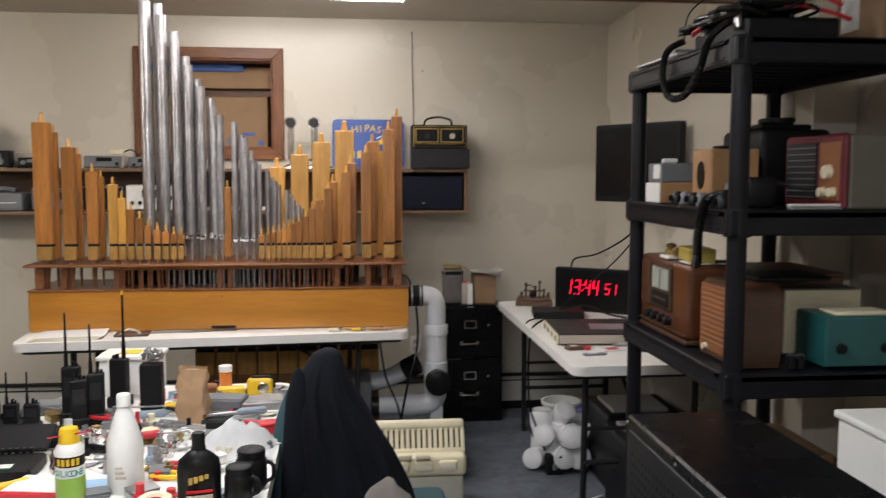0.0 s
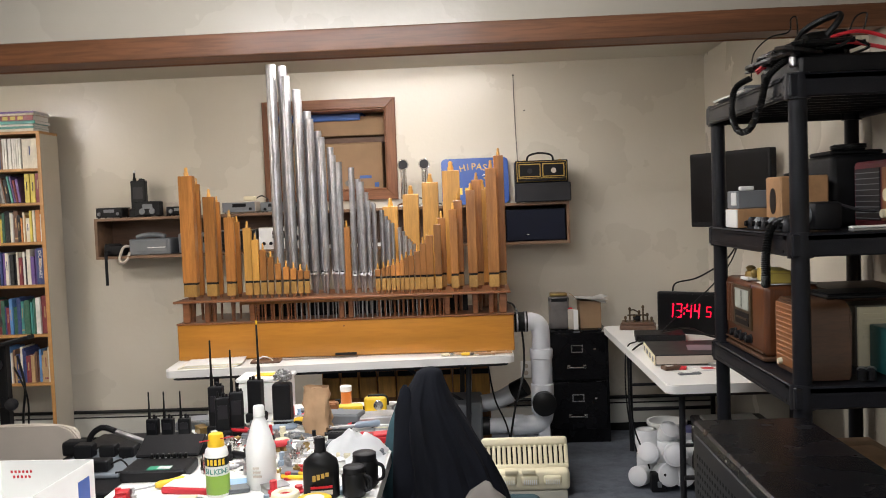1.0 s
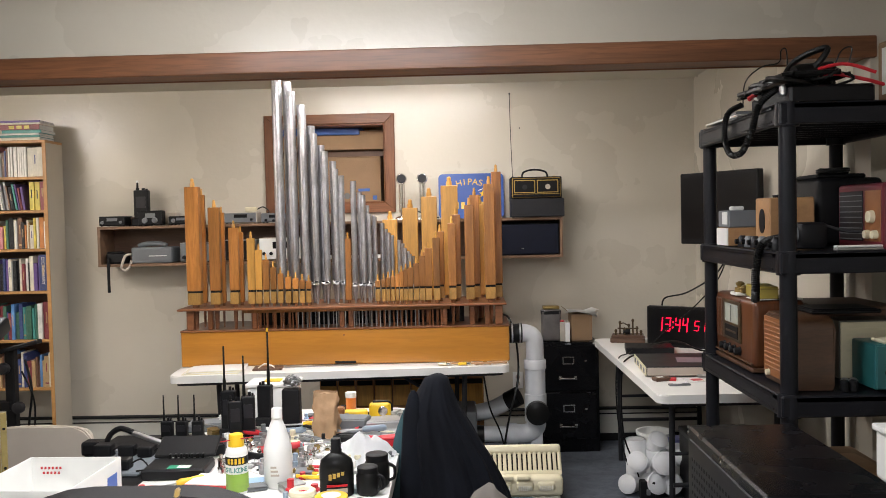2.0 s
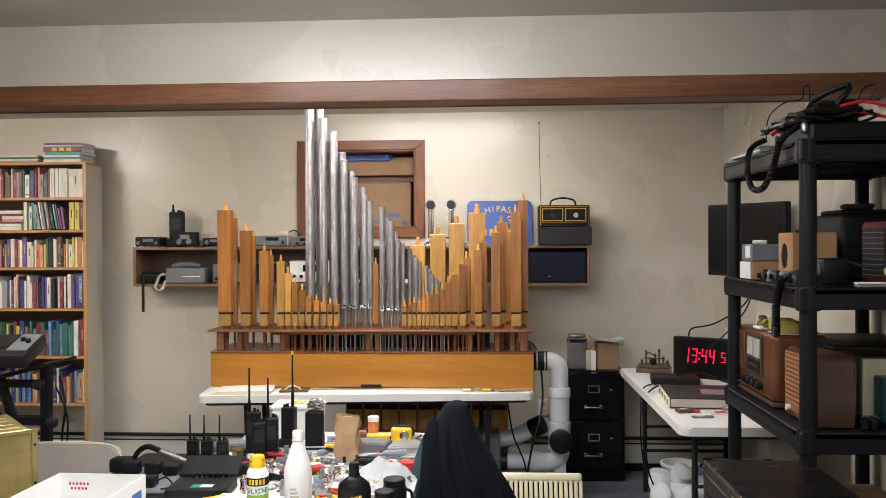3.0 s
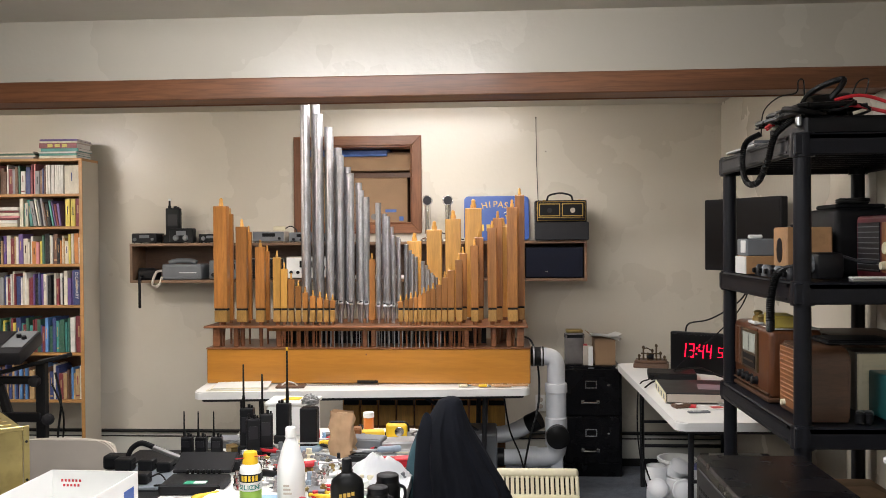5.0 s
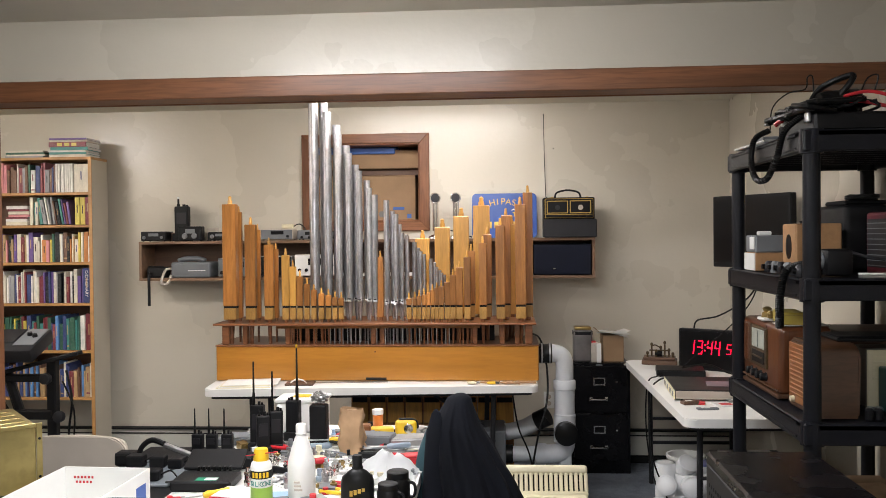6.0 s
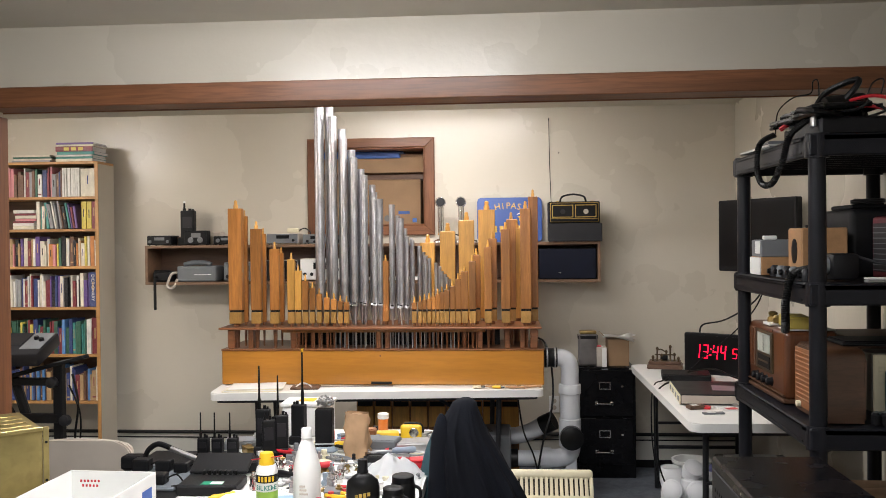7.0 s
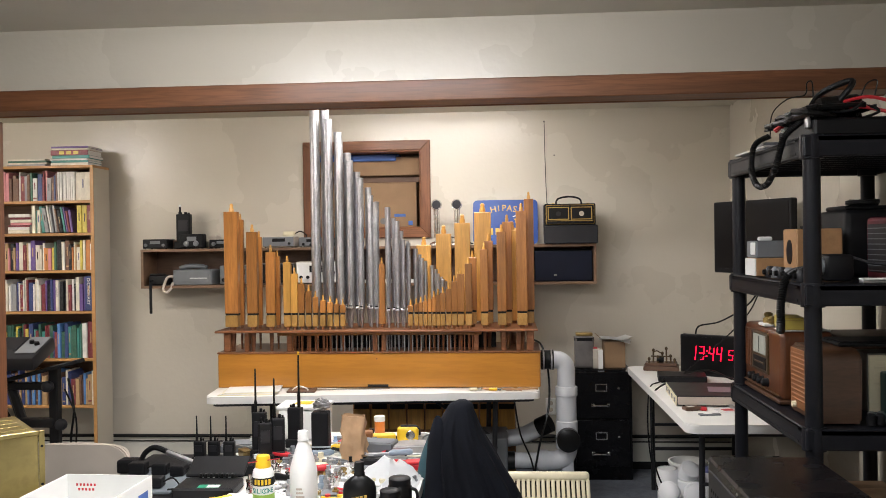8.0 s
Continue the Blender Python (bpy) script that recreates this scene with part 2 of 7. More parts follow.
def rounded(w, d, r, steps=5):
    """The outline of a rounded rectangle from (0, 0) to (w, d)."""
    out = []
    for cx, cy, a0 in ((w - r, r, -90), (w - r, d - r, 0), (r, d - r, 90), (r, r, 180)):
        for i in range(steps + 1):
            a = radians(a0 + 90 * i / steps)
            out.append((cx + r * math.cos(a), cy + r * math.sin(a)))
    return out


def lettering(name, text, size, m, mat, parent, label="", depth=0.0008):
    cu = bpy.data.curves.new(name, "FONT")
    cu.body, cu.size, cu.extrude, cu.align_x, cu.align_y = text, size, depth, "CENTER", "CENTER"
    cu.materials.append(mat)
    ob = new(name, cu)
    ob.parent, ob.matrix_basis = parent, m
    if label:
        ob["label"] = label
    return ob


# ---- structure ----
YW, XR, XL, ZC = 5.09, 1.885, -3.55, 2.45      # back wall, right wall, left wall, ceiling
YH0, YH1, ZH = 2.60, 2.74, 2.12                # dividing wall and the height of its opening
JL, JR = -1.82, 1.885                           # the sides of the opening
NX0, NX1, NY0 = -3.55, 2.05, -3.4              # near room


def structure(name, bm, mat, label, category, smooth=False):
    return tagged(finish(name, bm, mat, None, "", smooth), label, category, "", "structure")


structure("floor", box(XL - 0.2, NX1 + 0.2, NY0 - 0.2, YW + 0.2, -0.12, 0), CARPET, "worn blue-grey office carpet covering the floor of both rooms", "floor")
structure("ceiling", box(XL - 0.2, NX1 + 0.2, NY0 - 0.2, YW + 0.2, ZC, ZC + 0.12), CEIL, "matt off-white painted ceiling over both rooms", "ceiling")
# back wall round the pass-through window
WX0, WX1, WZ0, WZ1 = -0.97, -0.213, 1.655, 2.197
b = box(XL, WX0, YW, YW + 0.12, 0, ZC)
box(WX1, XR + 0.12, YW, YW + 0.12, 0, ZC, bm=b)
box(WX0, WX1, YW, YW + 0.12, 0, WZ0, bm=b)
box(WX0, WX1, YW, YW + 0.12, WZ1, ZC, bm=b)
structure("wall_north", b, WALL, "cream painted plaster wall with a slight sheen", "wall")
structure("wall_east", box(XR, XR + 0.12, YH1, YW, 0, ZC), WALL, "cream painted side wall of the far room", "wall")
structure("wall_west", box(XL - 0.12, XL, NY0, YW, 0, ZC), WALL, "cream painted side wall beside the bookcase", "wall")
structure("wall_east_near", box(NX1, NX1 + 0.12, NY0, YH0, 0, ZC), WALL, "cream painted side wall of the near room", "wall")
structure("wall_south", box(NX0, NX1, NY0 - 0.12, NY0, 0, ZC), WALL, "cream painted wall closing the near room", "wall")
structure("wall_divider_west", box(XL, JL, YH0, YH1, 0, ZC), WALL, "cream painted dividing wall beside the wide opening", "wall")
structure("wall_divider_east", box(JR + 0.002, NX1 + 0.12, YH0, YH1, 0, ZC), WALL, "narrow cream painted return of the dividing wall", "wall")
structure("wall_header", box(JL, JR + 0.002, YH0, YH1, ZH + 0.022, ZC), WALL, "cream painted wall over the wide opening", "wall")
# stained casing of the wide opening
opening = thing("trim", (0, 0, 0), "reddish-brown stained wood casing round the wide opening", "door casing", kind="structure")
TW = 0.082
part("head_casing", box(JL - TW, JR + 0.02, YH0 - 0.02, YH0, ZH - 0.002, ZH + TW, 0.004), TRIM, opening)
part("head_jamb", box(JL, JR, YH0 - 0.006, YH1 + 0.006, ZH + 0.002, ZH + 0.022, 0.002), TRIM, opening)
part("head_casing", box(JL - TW, JR + 0.02, YH1, YH1 + 0.02, ZH - 0.002, ZH + TW, 0.004), TRIM, opening)
part("side_casing", box(JL - TW, JL, YH0 - 0.019, YH0, 0, ZH - 0.004, 0.004), TRIM_V, opening)
part("side_jamb", box(JL - 0.002, JL + 0.018, YH0 - 0.005, YH1 + 0.005, 0, ZH - 0.022, 0.002), TRIM_V, opening)
# pass-through window with mitred casing
win = thing("window_1", (0, 0, 0), "square pass-through window with reddish-brown wood casing", "window", kind="structure")


def mitred(bm, x0, x1, z0, z1, w, y0, y1):
    """Four mitred boards round an opening in the xz plane, a list of bmeshes."""
    outs = []
    o = [(x0 - w, z0 - w), (x1 + w, z0 - w), (x1 + w, z1 + w), (x0 - w, z1 + w)]
    i = [(x0, z0), (x1, z0), (x1, z1), (x0, z1)]
    for k in range(4):
        q = bmesh.new()
        quad = (o[k], o[(k + 1) % 4], i[(k + 1) % 4], i[k])
        f = [q.verts.new((x, y0, z)) for x, z in quad]
        g = [q.verts.new((x, y1, z)) for x, z in quad]
        for a in range(4):
            q.faces.new((f[a], f[(a + 1) % 4], g[(a + 1) % 4], g[a]))
        q.faces.new(f[::-1])
        q.faces.new(g)
        bmesh.ops.bevel(q, geom=[e for e in q.edges if all(abs(v.co.y - y0) < 1e-6 for v in e.verts)], offset=0.004, segments=1, affect="EDGES")
        outs.append(q)
    return outs


for k, q in enumerate(mitred(None, WX0, WX1, WZ0, WZ1, 0.066, YW - 0.022, YW)):
    part("casing_board", q, TRIM if k % 2 == 0 else TRIM_V, win)
for k, q in enumerate(mitred(None, WX0 + 0.012, WX1 - 0.012, WZ0 + 0.012, WZ1 - 0.012, 0.012, YW - 0.012, YW + 0.14)):
    part("jamb_board", q, TRIM if k % 2 == 0 else TRIM_V, win)
# closet behind the pass-through
b = box(-1.25, 0.05, YW + 0.75, YW + 0.8, 1.2, ZC)
box(-1.3, -1.25, YW + 0.12, YW + 0.8, 1.2, ZC, bm=b)
box(0.05, 0.1, YW + 0.12, YW + 0.8, 1.2, ZC, bm=b)
structure("closet_wall", b, WALL, "plain walls of the store behind the window", "wall")
structure("closet_shelf", box(-1.25, 0.05, YW + 0.13, YW + 0.75, 1.2, 1.66), SHELFWOOD, "shelf board in the store behind the window", "shelf")
structure("closet_ceiling", box(-1.3, 0.1, YW + 0.12, YW + 0.8, ZC, ZC + 0.05), CEIL, "ceiling of the store behind the window", "ceiling")


def carton(name, m, w, d, h, label, group="", mat=None, tape=True):
    """A closed cardboard carton with flaps meeting under tape."""
    t = thing(name, m, label, "box", group)
    part("body", box(0, w, 0, d, 0, h - 0.004, 0.004), mat or CARD, t)
    part("flap", box(0.002, w - 0.002, 0.002, d / 2 - 0.002, h - 0.004, h, 0.001), mat or CARD, t)
    part("flap", box(0.002, w - 0.002, d / 2 + 0.002, d - 0.002, h - 0.004, h, 0.001), mat or CARD, t)
    if tape:
        part("tape", box(-0.001, w + 0.001, d / 2 - 0.025, d / 2 + 0.025, h, h + 0.001), CREAM, t, "tan packing tape")
    return t


c1 = carton("carton", (-1.12, YW + 0.145, 1.66), 0.86, 0.4, 0.325, "brown cardboard carton with printed marks in the window recess")
part("mark", lathe([(0.022, 0), (0.022, 0.001)], 20, m=pose(0.62, 0.0, 0.05, 90, 0, 0)), GREYPL, c1, "round grey printed mark")
part("mark", box(0.70, 0.78, -0.001, 0, 0.08, 0.10), BLUE, c1, "blue printed mark")
part("mark", box(0.80, 0.83, -0.001, 0, 0.02, 0.05), BLUE, c1, "blue printed mark")
# dark slab set back in the gap between the two cartons
carton("carton", (-1.10, YW + 0.19, 1.987), 0.9, 0.35, 0.045, "dark brown flat slab between cartons", tape=False, mat=SHELFWOOD)
carton("carton", (-1.1, YW + 0.145, 2.034), 0.87, 0.4, 0.13, "brown cardboard carton stacked on another carton")
blue = thing("tarp", (-1.1, YW + 0.142, 2.166), "folded blue plastic tarp on top of the cartons", "tarp")
part("sheet", box(0, 0.72, 0, 0.3, 0, 0.02, 0.006), BLUE, blue)
part("drooping_edge", box(0.1, 0.7, -0.02, -0.004, -0.03, 0.018, 0.006), BLUE, blue)
# baseboard heaters
for name, x0, x1 in (("baseboard_heater", XL + 0.02, XR - 0.02),):
    h = thing(name, (0, 0, 0), "cream enamelled hot-water baseboard heater along the wall", "heater", kind="structure")
    part("front_panel", box(x0, x1, YW - 0.062, YW - 0.055, 0.055, 0.185, 0.002), HEATER, h)
    part("top_cover", box(x0, x1, YW - 0.058, YW, 0.213, 0.224, 0.003), DARKGAP, h, "dark top cover edge")
    part("damper", box(x0, x1, YW - 0.066, YW - 0.058, 0.184, 0.192, 0.002), DARKGAP, h)
    part("air_gap", box(x0, x1, YW - 0.04, YW - 0.036, 0.186, 0.213), HEATER, h)
    part("back_plate", box(x0, x1, YW - 0.01, YW - 0.001, 0, 0.2), HEATER, h)
    # near-black strip stands in for the shade below the front panel
    part("base_gap", box(x0, x1, YW - 0.05, YW - 0.02, 0, 0.05), DARKGAP, h)
# ceiling lamps
def ceiling_lamp(m, length, glow, label):
    t = thing("ceiling_light", m, label, "ceiling light", "fluorescent ceiling lights")
    part("housing", box(-length / 2 - 0.02, length / 2 + 0.02, -0.075, 0.075, -0.018, 0, 0.005), WHITEPL, t)
    b = bmesh.new()
    prof = [(0.065 * math.cos(a), -0.018 - 0.032 * math.sin(a)) for a in [math.pi * i / 8 for i in range(9)]]
    ends = [[b.verts.new((sx * length / 2, y, z)) for y, z in prof] for sx in (-1, 1)]
    for i in range(8):
        b.faces.new((ends[0][i], ends[0][i + 1], ends[1][i + 1], ends[1][i]))
    for e in ends:
        b.faces.new(e)
    part("diffuser", b, glow, t, "glowing wrap-around diffuser")
    part("end_cap", box(-length / 2 - 0.02, -length / 2 - 0.002, -0.07, 0.07, -0.052, -0.019, 0.006), WHITEPL, t)
    part("end_cap", box(length / 2 + 0.002, length / 2 + 0.02, -0.07, 0.07, -0.052, -0.019, 0.006), WHITEPL, t)
    return t


ceiling_lamp((-0.085, 4.24, ZC, 0, 0, 2), 1.24, LAMPGLOW, "long fluorescent ceiling light with a glowing diffuser, switched on")
ceiling_lamp((-3.2, 3.0, ZC), 0.6, LAMPGLOW3, "fluorescent ceiling light near the bookcase, switched on")
ceiling_lamp((-0.28, 3.12, ZC), 1.22, LAMPGLOW4, "fluorescent ceiling light behind the dividing wall, switched on")
ceiling_lamp((-0.25, 1.3, ZC), 1.22, LAMPGLOW2, "fluorescent ceiling light over the work bench, switched on")
# unseen fill added behind the camera to brighten what faces it
ceiling_lamp((0.2, -1.5, ZC), 1.22, FILLGLOW, "added unseen fill light on the ceiling behind the camera")

# ---- folding tables ----
def folding_table(m, length, width, label):
    """A blow-moulded folding table; origin at the floor under the front left corner."""
    t = thing("folding_table", m, label, "table", "white folding tables")
    top = slab(rounded(length, width, 0.05, 6), 0.69, 0.73, bevel=0.006)
    part("tabletop", top, TABLE, t, "speckled white plastic top with rounded corners", smooth=True)
    part("apron", slab([(x + 0.03, y + 0.03) for x, y in rounded(length - 0.06, width - 0.06, 0.04)], 0.672, 0.69), LEGMETAL, t)
    for sx in (0.24, length - 0.24):
        for sy in (0.12, width - 0.12):
            part("leg", tube([(sx, sy, 0.68), (sx + (0.02 if sx < 1 else -0.02), sy, 0.0)], 0.0145, 10, smooth_steps=1), LEGMETAL, t, smooth=True)
        part("crossbar", tube([(sx, 0.12, 0.25), (sx, width - 0.12, 0.25)], 0.011, 8, smooth_steps=1), LEGMETAL, t, smooth=True)
        inward = 0.42 if sx < 1 else -0.42
        part("brace", tube([(sx, width / 2, 0.40), (sx + inward, width / 2, 0.67)], 0.009, 8, smooth_steps=1), LEGMETAL, t, smooth=True)
        part("strut", tube([(sx, 0.12, 0.40), (sx, width - 0.12, 0.40)], 0.009, 8, smooth_steps=1), LEGMETAL, t, smooth=True)
    return t


folding_table((-1.28, 3.722, 0, 0, 0, 4.76), 1.83, 0.76, "white plastic folding table with dark metal legs carrying the organ")
folding_table((1.884, 3.03, 0, 0, 0, 90.3), 1.80, 0.735, "white plastic folding table along the side wall with electronics")
folding_table((0.07, 1.05, 0, 0, 0, 90.6), 1.83, 0.79, "white plastic folding table used as a cluttered work bench")
folding_table((-0.745, 0.50, 0, 0, 0, 90.6), 1.22, 0.79, "white plastic folding table beside the work bench")

# ---- pipe organ ----
organ = thing("pipe_organ", (0, 0, 0), "small honey-coloured wooden pipe organ with tin pipes on a table", "pipe organ")
CX0, CX1, CY0, CY1, CZ0, CZ1 = -1.297, 0.548, 4.0, 4.44, 0.734, 0.929
case = part("wind_chest", box(CX0, CX1, CY0, CY1, CZ0, CZ1, 0.004), CASEWOOD, organ, "smooth honey-brown wooden chest")
part("lid_edge", box(CX0 - 0.004, CX1 + 0.004, CY0 - 0.006, CY1 + 0.004, CZ1, CZ1 + 0.008, 0.003), RACKWOOD, case)
part("vent_slot", box(-0.43, -0.312, CY0 - 0.003, CY0 + 0.004, CZ0 + 0.004, CZ0 + 0.018), DARKGAP, case, "dark slot at the foot of the chest")
part("screw", lathe([(0.005, 0), (0.004, 0.002)], 10, m=pose(-0.377, CY0 - 0.001, 0.898, 90, 0, 0)), RACKWOOD, case)
RZ = 1.061
rack = part("rack_board", box(CX0 - 0.012, CX1 - 0.012, CY0 - 0.02, CY1, RZ - 0.012, RZ, 0.003), RACKWOOD, organ, "thin reddish-brown board holding the pipe feet")
part("rack_board_middle", box(-0.95, 0.22, CY0 + 0.02, CY0 + 0.10, RZ - 0.032, RZ - 0.013, 0.002), PIPEWOOD, rack)
for x in (CX0 + 0.045, CX0 + 0.16, -0.885, -0.34, -0.39, 0.19, 0.345, 0.43, CX1 - 0.06):
    part("rack_post", box(x - 0.014, x + 0.014, CY0 + 0.03, CY0 + 0.058, CZ1 + 0.008, RZ - 0.012, 0.004), RACKWOOD, rack)
for x in (CX0 + 0.03, CX1 - 0.075):
    part("rack_post", box(x, x + 0.042, CY0 + 0.012, CY0 + 0.03, CZ1 + 0.008, RZ - 0.012, 0.006), RACKWOOD, rack)
for x in (CX0 + 0.06, -0.9, -0.35, 0.2, CX1 - 0.09):
    part("rack_post", box(x - 0.014, x + 0.014, CY1 - 0.05, CY1 - 0.022, CZ1 + 0.008, RZ - 0.012, 0.004), RACKWOOD, rack)
b = box(-0.93, 0.30, CY0 + 0.2, CY0 + 0.26, CZ1 + 0.008, RZ - 0.03)
part("slider_bar", b, BLACKPL, rack, "dark bar behind the pipe feet")


def wood_pipe(x, y, w, top, mat, foot=0.0, mouth=True, back=False):
    """A square wooden pipe with a stopper handle, its mouth, cap block and round foot."""
    d = w * 0.68
    z0 = RZ + 0.018 + foot
    body = part("wooden_pipe", box(x - w / 2, x + w / 2, y, y + d, z0 + (0.078 if mouth else 0), top, min(0.003, w * 0.06)), mat, organ)
    if mouth:
        part("mouth", box(x - w / 2 + 0.003, x + w / 2 - 0.003, y + 0.004, y + d - 0.004, z0 + 0.066, z0 + 0.080), DARKGAP, body)
        part("cap_block", box(x - w * 0.46, x + w * 0.46, y - 0.003, y + d, z0, z0 + 0.067, 0.002), CAPWOOD, body, "pale pine cap below the mouth")
        for sx in (-0.32, 0.32):
            part("pin", lathe([(0.0016, 0), (0.001, 0.002)], 6, m=pose(x + sx * w, y - 0.003, z0 + 0.04, 90, 0, 0)), BRASS, body)
    h = 0.026 + 0.28 * w
    part("stopper", lathe([(max(0.006, w * 0.17), 0), (max(0.0065, w * 0.18), h * 0.3), (max(0.0045, w * 0.12), h * 0.6), (max(0.005, w * 0.135), h * 0.85), (w * 0.06, h)], 8, m=pose(x, y + d / 2, top)), PIPEPALE_LIT, body, smooth=True)
    part("foot", lathe([(max(0.005, w * 0.17), CZ1 + 0.008), (max(0.0065, w * 0.25), RZ - 0.01), (max(0.007, w * 0.27), z0)], 8, m=pose(x, y + d / 2, 0)), RACKWOOD, body, smooth=True)


def tin_pipe(x, y, w, top, mouth_z):
    """A tin pipe: cylinder, mouth, and a foot that tapers to the toe."""
    r = w * 0.57
    p = part("metal_pipe", lathe([(r, mouth_z), (r, top - 0.001), (r * 0.9, top), (r * 0.86, top - 0.01)], 20, m=pose(x, y, 0)), TIN, organ, smooth=True)
    part("pipe_foot", lathe([(max(0.0045, r * 0.28), CZ1 + 0.008), (max(0.005, r * 0.34), RZ + 0.002), (r * 0.97, mouth_z - 0.002)], 16, m=pose(x, y, 0)), TIN, p, smooth=True)
    lip = box(x - w * 0.3, x + w * 0.3, y - r - 0.002, y - r * 0.8, mouth_z - 0.012, mouth_z, 0.001)
    box(x - w * 0.34, x - w * 0.27, y - r - 0.003, y - r * 0.7, mouth_z - 0.012, mouth_z + 0.018, bm=lip)
    box(x + w * 0.27, x + w * 0.34, y - r - 0.003, y - r * 0.7, mouth_z - 0.012, mouth_z + 0.018, bm=lip)
    # lip leans out to catch a lamp glint; wide pipes get chrome for it
    for v in lip.verts:
        if v.co.z < mouth_z - 0.006 and v.co.y < y - r * 0.9:
            v.co.y -= 0.009
    part("mouth_lip", lip, CHROME if w > 0.033 else TIN, p, "lip and ears of the mouth, tilted to catch a glint")
    part("mouth_slit", box(x - w * 0.28, x + w * 0.28, y - r - 0.001, y - r * 0.7, mouth_z + 0.001, mouth_z + 0.007), DARKGAP, p)


# front rows: place, width and top
for x, w, top in ((-1.228, 0.079, 1.748), (-1.106, 0.062, 1.629), (-0.998, 0.054, 1.512), (-0.900, 0.044, 1.45), (-0.858, 0.037, 1.384), (-0.817, 0.035, 1.326),
                  (-0.776, 0.033, 1.284), (-0.736, 0.031, 1.248), (-0.692, 0.033, 1.228), (-0.651, 0.033, 1.218), (-0.613, 0.030, 1.207), (-0.577, 0.030, 1.202)):
    wood_pipe(x, 4.045, w, top, PIPEPALE_LIT if w in (0.044, 0.037) else PIPEWOOD)
for x, w, top in ((0.452, 0.061, 1.726), (0.338, 0.053, 1.61), (0.238, 0.045, 1.51), (0.149, 0.040, 1.43), (0.104, 0.040, 1.372), (0.067, 0.034, 1.329),
                  (0.034, 0.032, 1.288), (0.001, 0.030, 1.266), (-0.026, 0.025, 1.255), (-0.050, 0.023, 1.244), (-0.074, 0.023, 1.231), (-0.099, 0.024, 1.219),
                  (-0.126, 0.025, 1.212), (-0.152, 0.024, 1.203), (-0.185, 0.030, 1.196)):
    wood_pipe(x, 4.045, w, top, PIPEWOOD)
# second wooden row
for x, w, top in ((-1.204, 0.036, 1.705), (-1.092, 0.032, 1.60), (-0.984, 0.030, 1.485), (0.371, 0.055, 1.668), (0.498, 0.055, 1.798), (0.262, 0.053, 1.558), (0.168, 0.047, 1.464),
                  (0.084, 0.032, 1.345), (-0.364, 0.038, 1.433)):
    wood_pipe(x, 4.15, w, top, PIPEWOOD, mouth=x > 0)
# broad row at the back, lamp brightness put into its pale colour
for x, w, top in ((-0.131, 0.087, 1.538), (-0.010, 0.091, 1.605), (0.104, 0.093, 1.669), (0.226, 0.100, 1.732), (0.40, 0.10, 1.62)):
    wood_pipe(x, 4.32, w, top, PIPEPALE_LIT, mouth=False)
# tin pipes
for i, (x, w, top) in enumerate(((-0.750, 0.050, 2.35), (-0.700, 0.046, 2.349), (-0.670, 0.045, 2.285), (-0.623, 0.043, 2.215), (-0.606, 0.040, 2.155), (-0.568, 0.041, 2.092),
                                 (-0.545, 0.038, 2.041), (-0.512, 0.036, 1.978), (-0.484, 0.034, 1.938), (-0.446, 0.034, 1.884), (-0.426, 0.032, 1.836), (-0.393, 0.032, 1.797))):
    tin_pipe(x, 4.16 + (0.055 if i in (1, 3, 5, 7, 9) else 0), w, top, 1.185 - 0.002 * (i % 3))
for i, (x, w, top) in enumerate(((-0.321, 0.030, 1.762), (-0.292, 0.026, 1.699), (-0.268, 0.028, 1.682), (-0.249, 0.022, 1.623), (-0.232, 0.021, 1.572), (-0.213, 0.018, 1.564), (-0.199, 0.016, 1.555))):
    tin_pipe(x, 4.14 + (0.05 if i % 2 else 0), w, top, 1.17)
for i, (x, w, top) in enumerate(((-0.163, 0.024, 1.519), (-0.145, 0.022, 1.484), (-0.128, 0.022, 1.463), (-0.110, 0.021, 1.446), (-0.066, 0.020, 1.42), (-0.049, 0.018, 1.397), (-0.033, 0.017, 1.371),
                                 (-0.018, 0.017, 1.351), (-0.004, 0.016, 1.337), (0.010, 0.015, 1.323))):
    tin_pipe(x, 4.17 + (0.035 if i % 2 else 0), w, top, 1.16)
# small action rods between chest and rack board
random.seed(3)
for i in range(44):
    x = -0.86 + i * 0.0245
    part("action_rod", lathe([(0.0035, CZ1 + 0.008), (0.003, RZ - 0.013)], 6, m=pose(x + random.uniform(-0.004, 0.004), 4.025 + 0.03 * (i % 2), 0)), STEEL if 8 < i < 38 else RACKWOOD, rack)

# ---- PVC wind line ----
wind = thing("wind_pipe", (0, 0, 0), "grey PVC wind pipe with elbows and black rubber couplings", "pipe")
part("coupling", lathe([(0.054, 0), (0.058, 0.006), (0.058, 0.02), (0.055, 0.03), (0.055, 0.048), (0.058, 0.056), (0.058, 0.074)], 20, m=pose(0.555, 4.15, 0.868, 0, 90, 0)), RUBBER, wind, "black rubber coupling with steel clamps", smooth=True)
for x in (0.567, 0.612):
    part("clamp", lathe([(0.0585, 0), (0.0585, 0.009)], 20, m=pose(x, 4.15, 0.868, 0, 90, 0)), STEEL, wind, "steel band clamp")
part("elbow", tube([(0.62, 4.15, 0.868), (0.655, 4.15, 0.866), (0.685, 4.15, 0.85), (0.70, 4.15, 0.81), (0.70, 4.15, 0.71)], 0.051, 20), PVC, wind, smooth=True)
part("collar", lathe([(0.060, 0), (0.064, 0.004), (0.064, 0.05), (0.060, 0.055), (0.053, 0.056)], 24, m=pose(0.70, 4.15, 0.66)), PVC, wind, smooth=True)
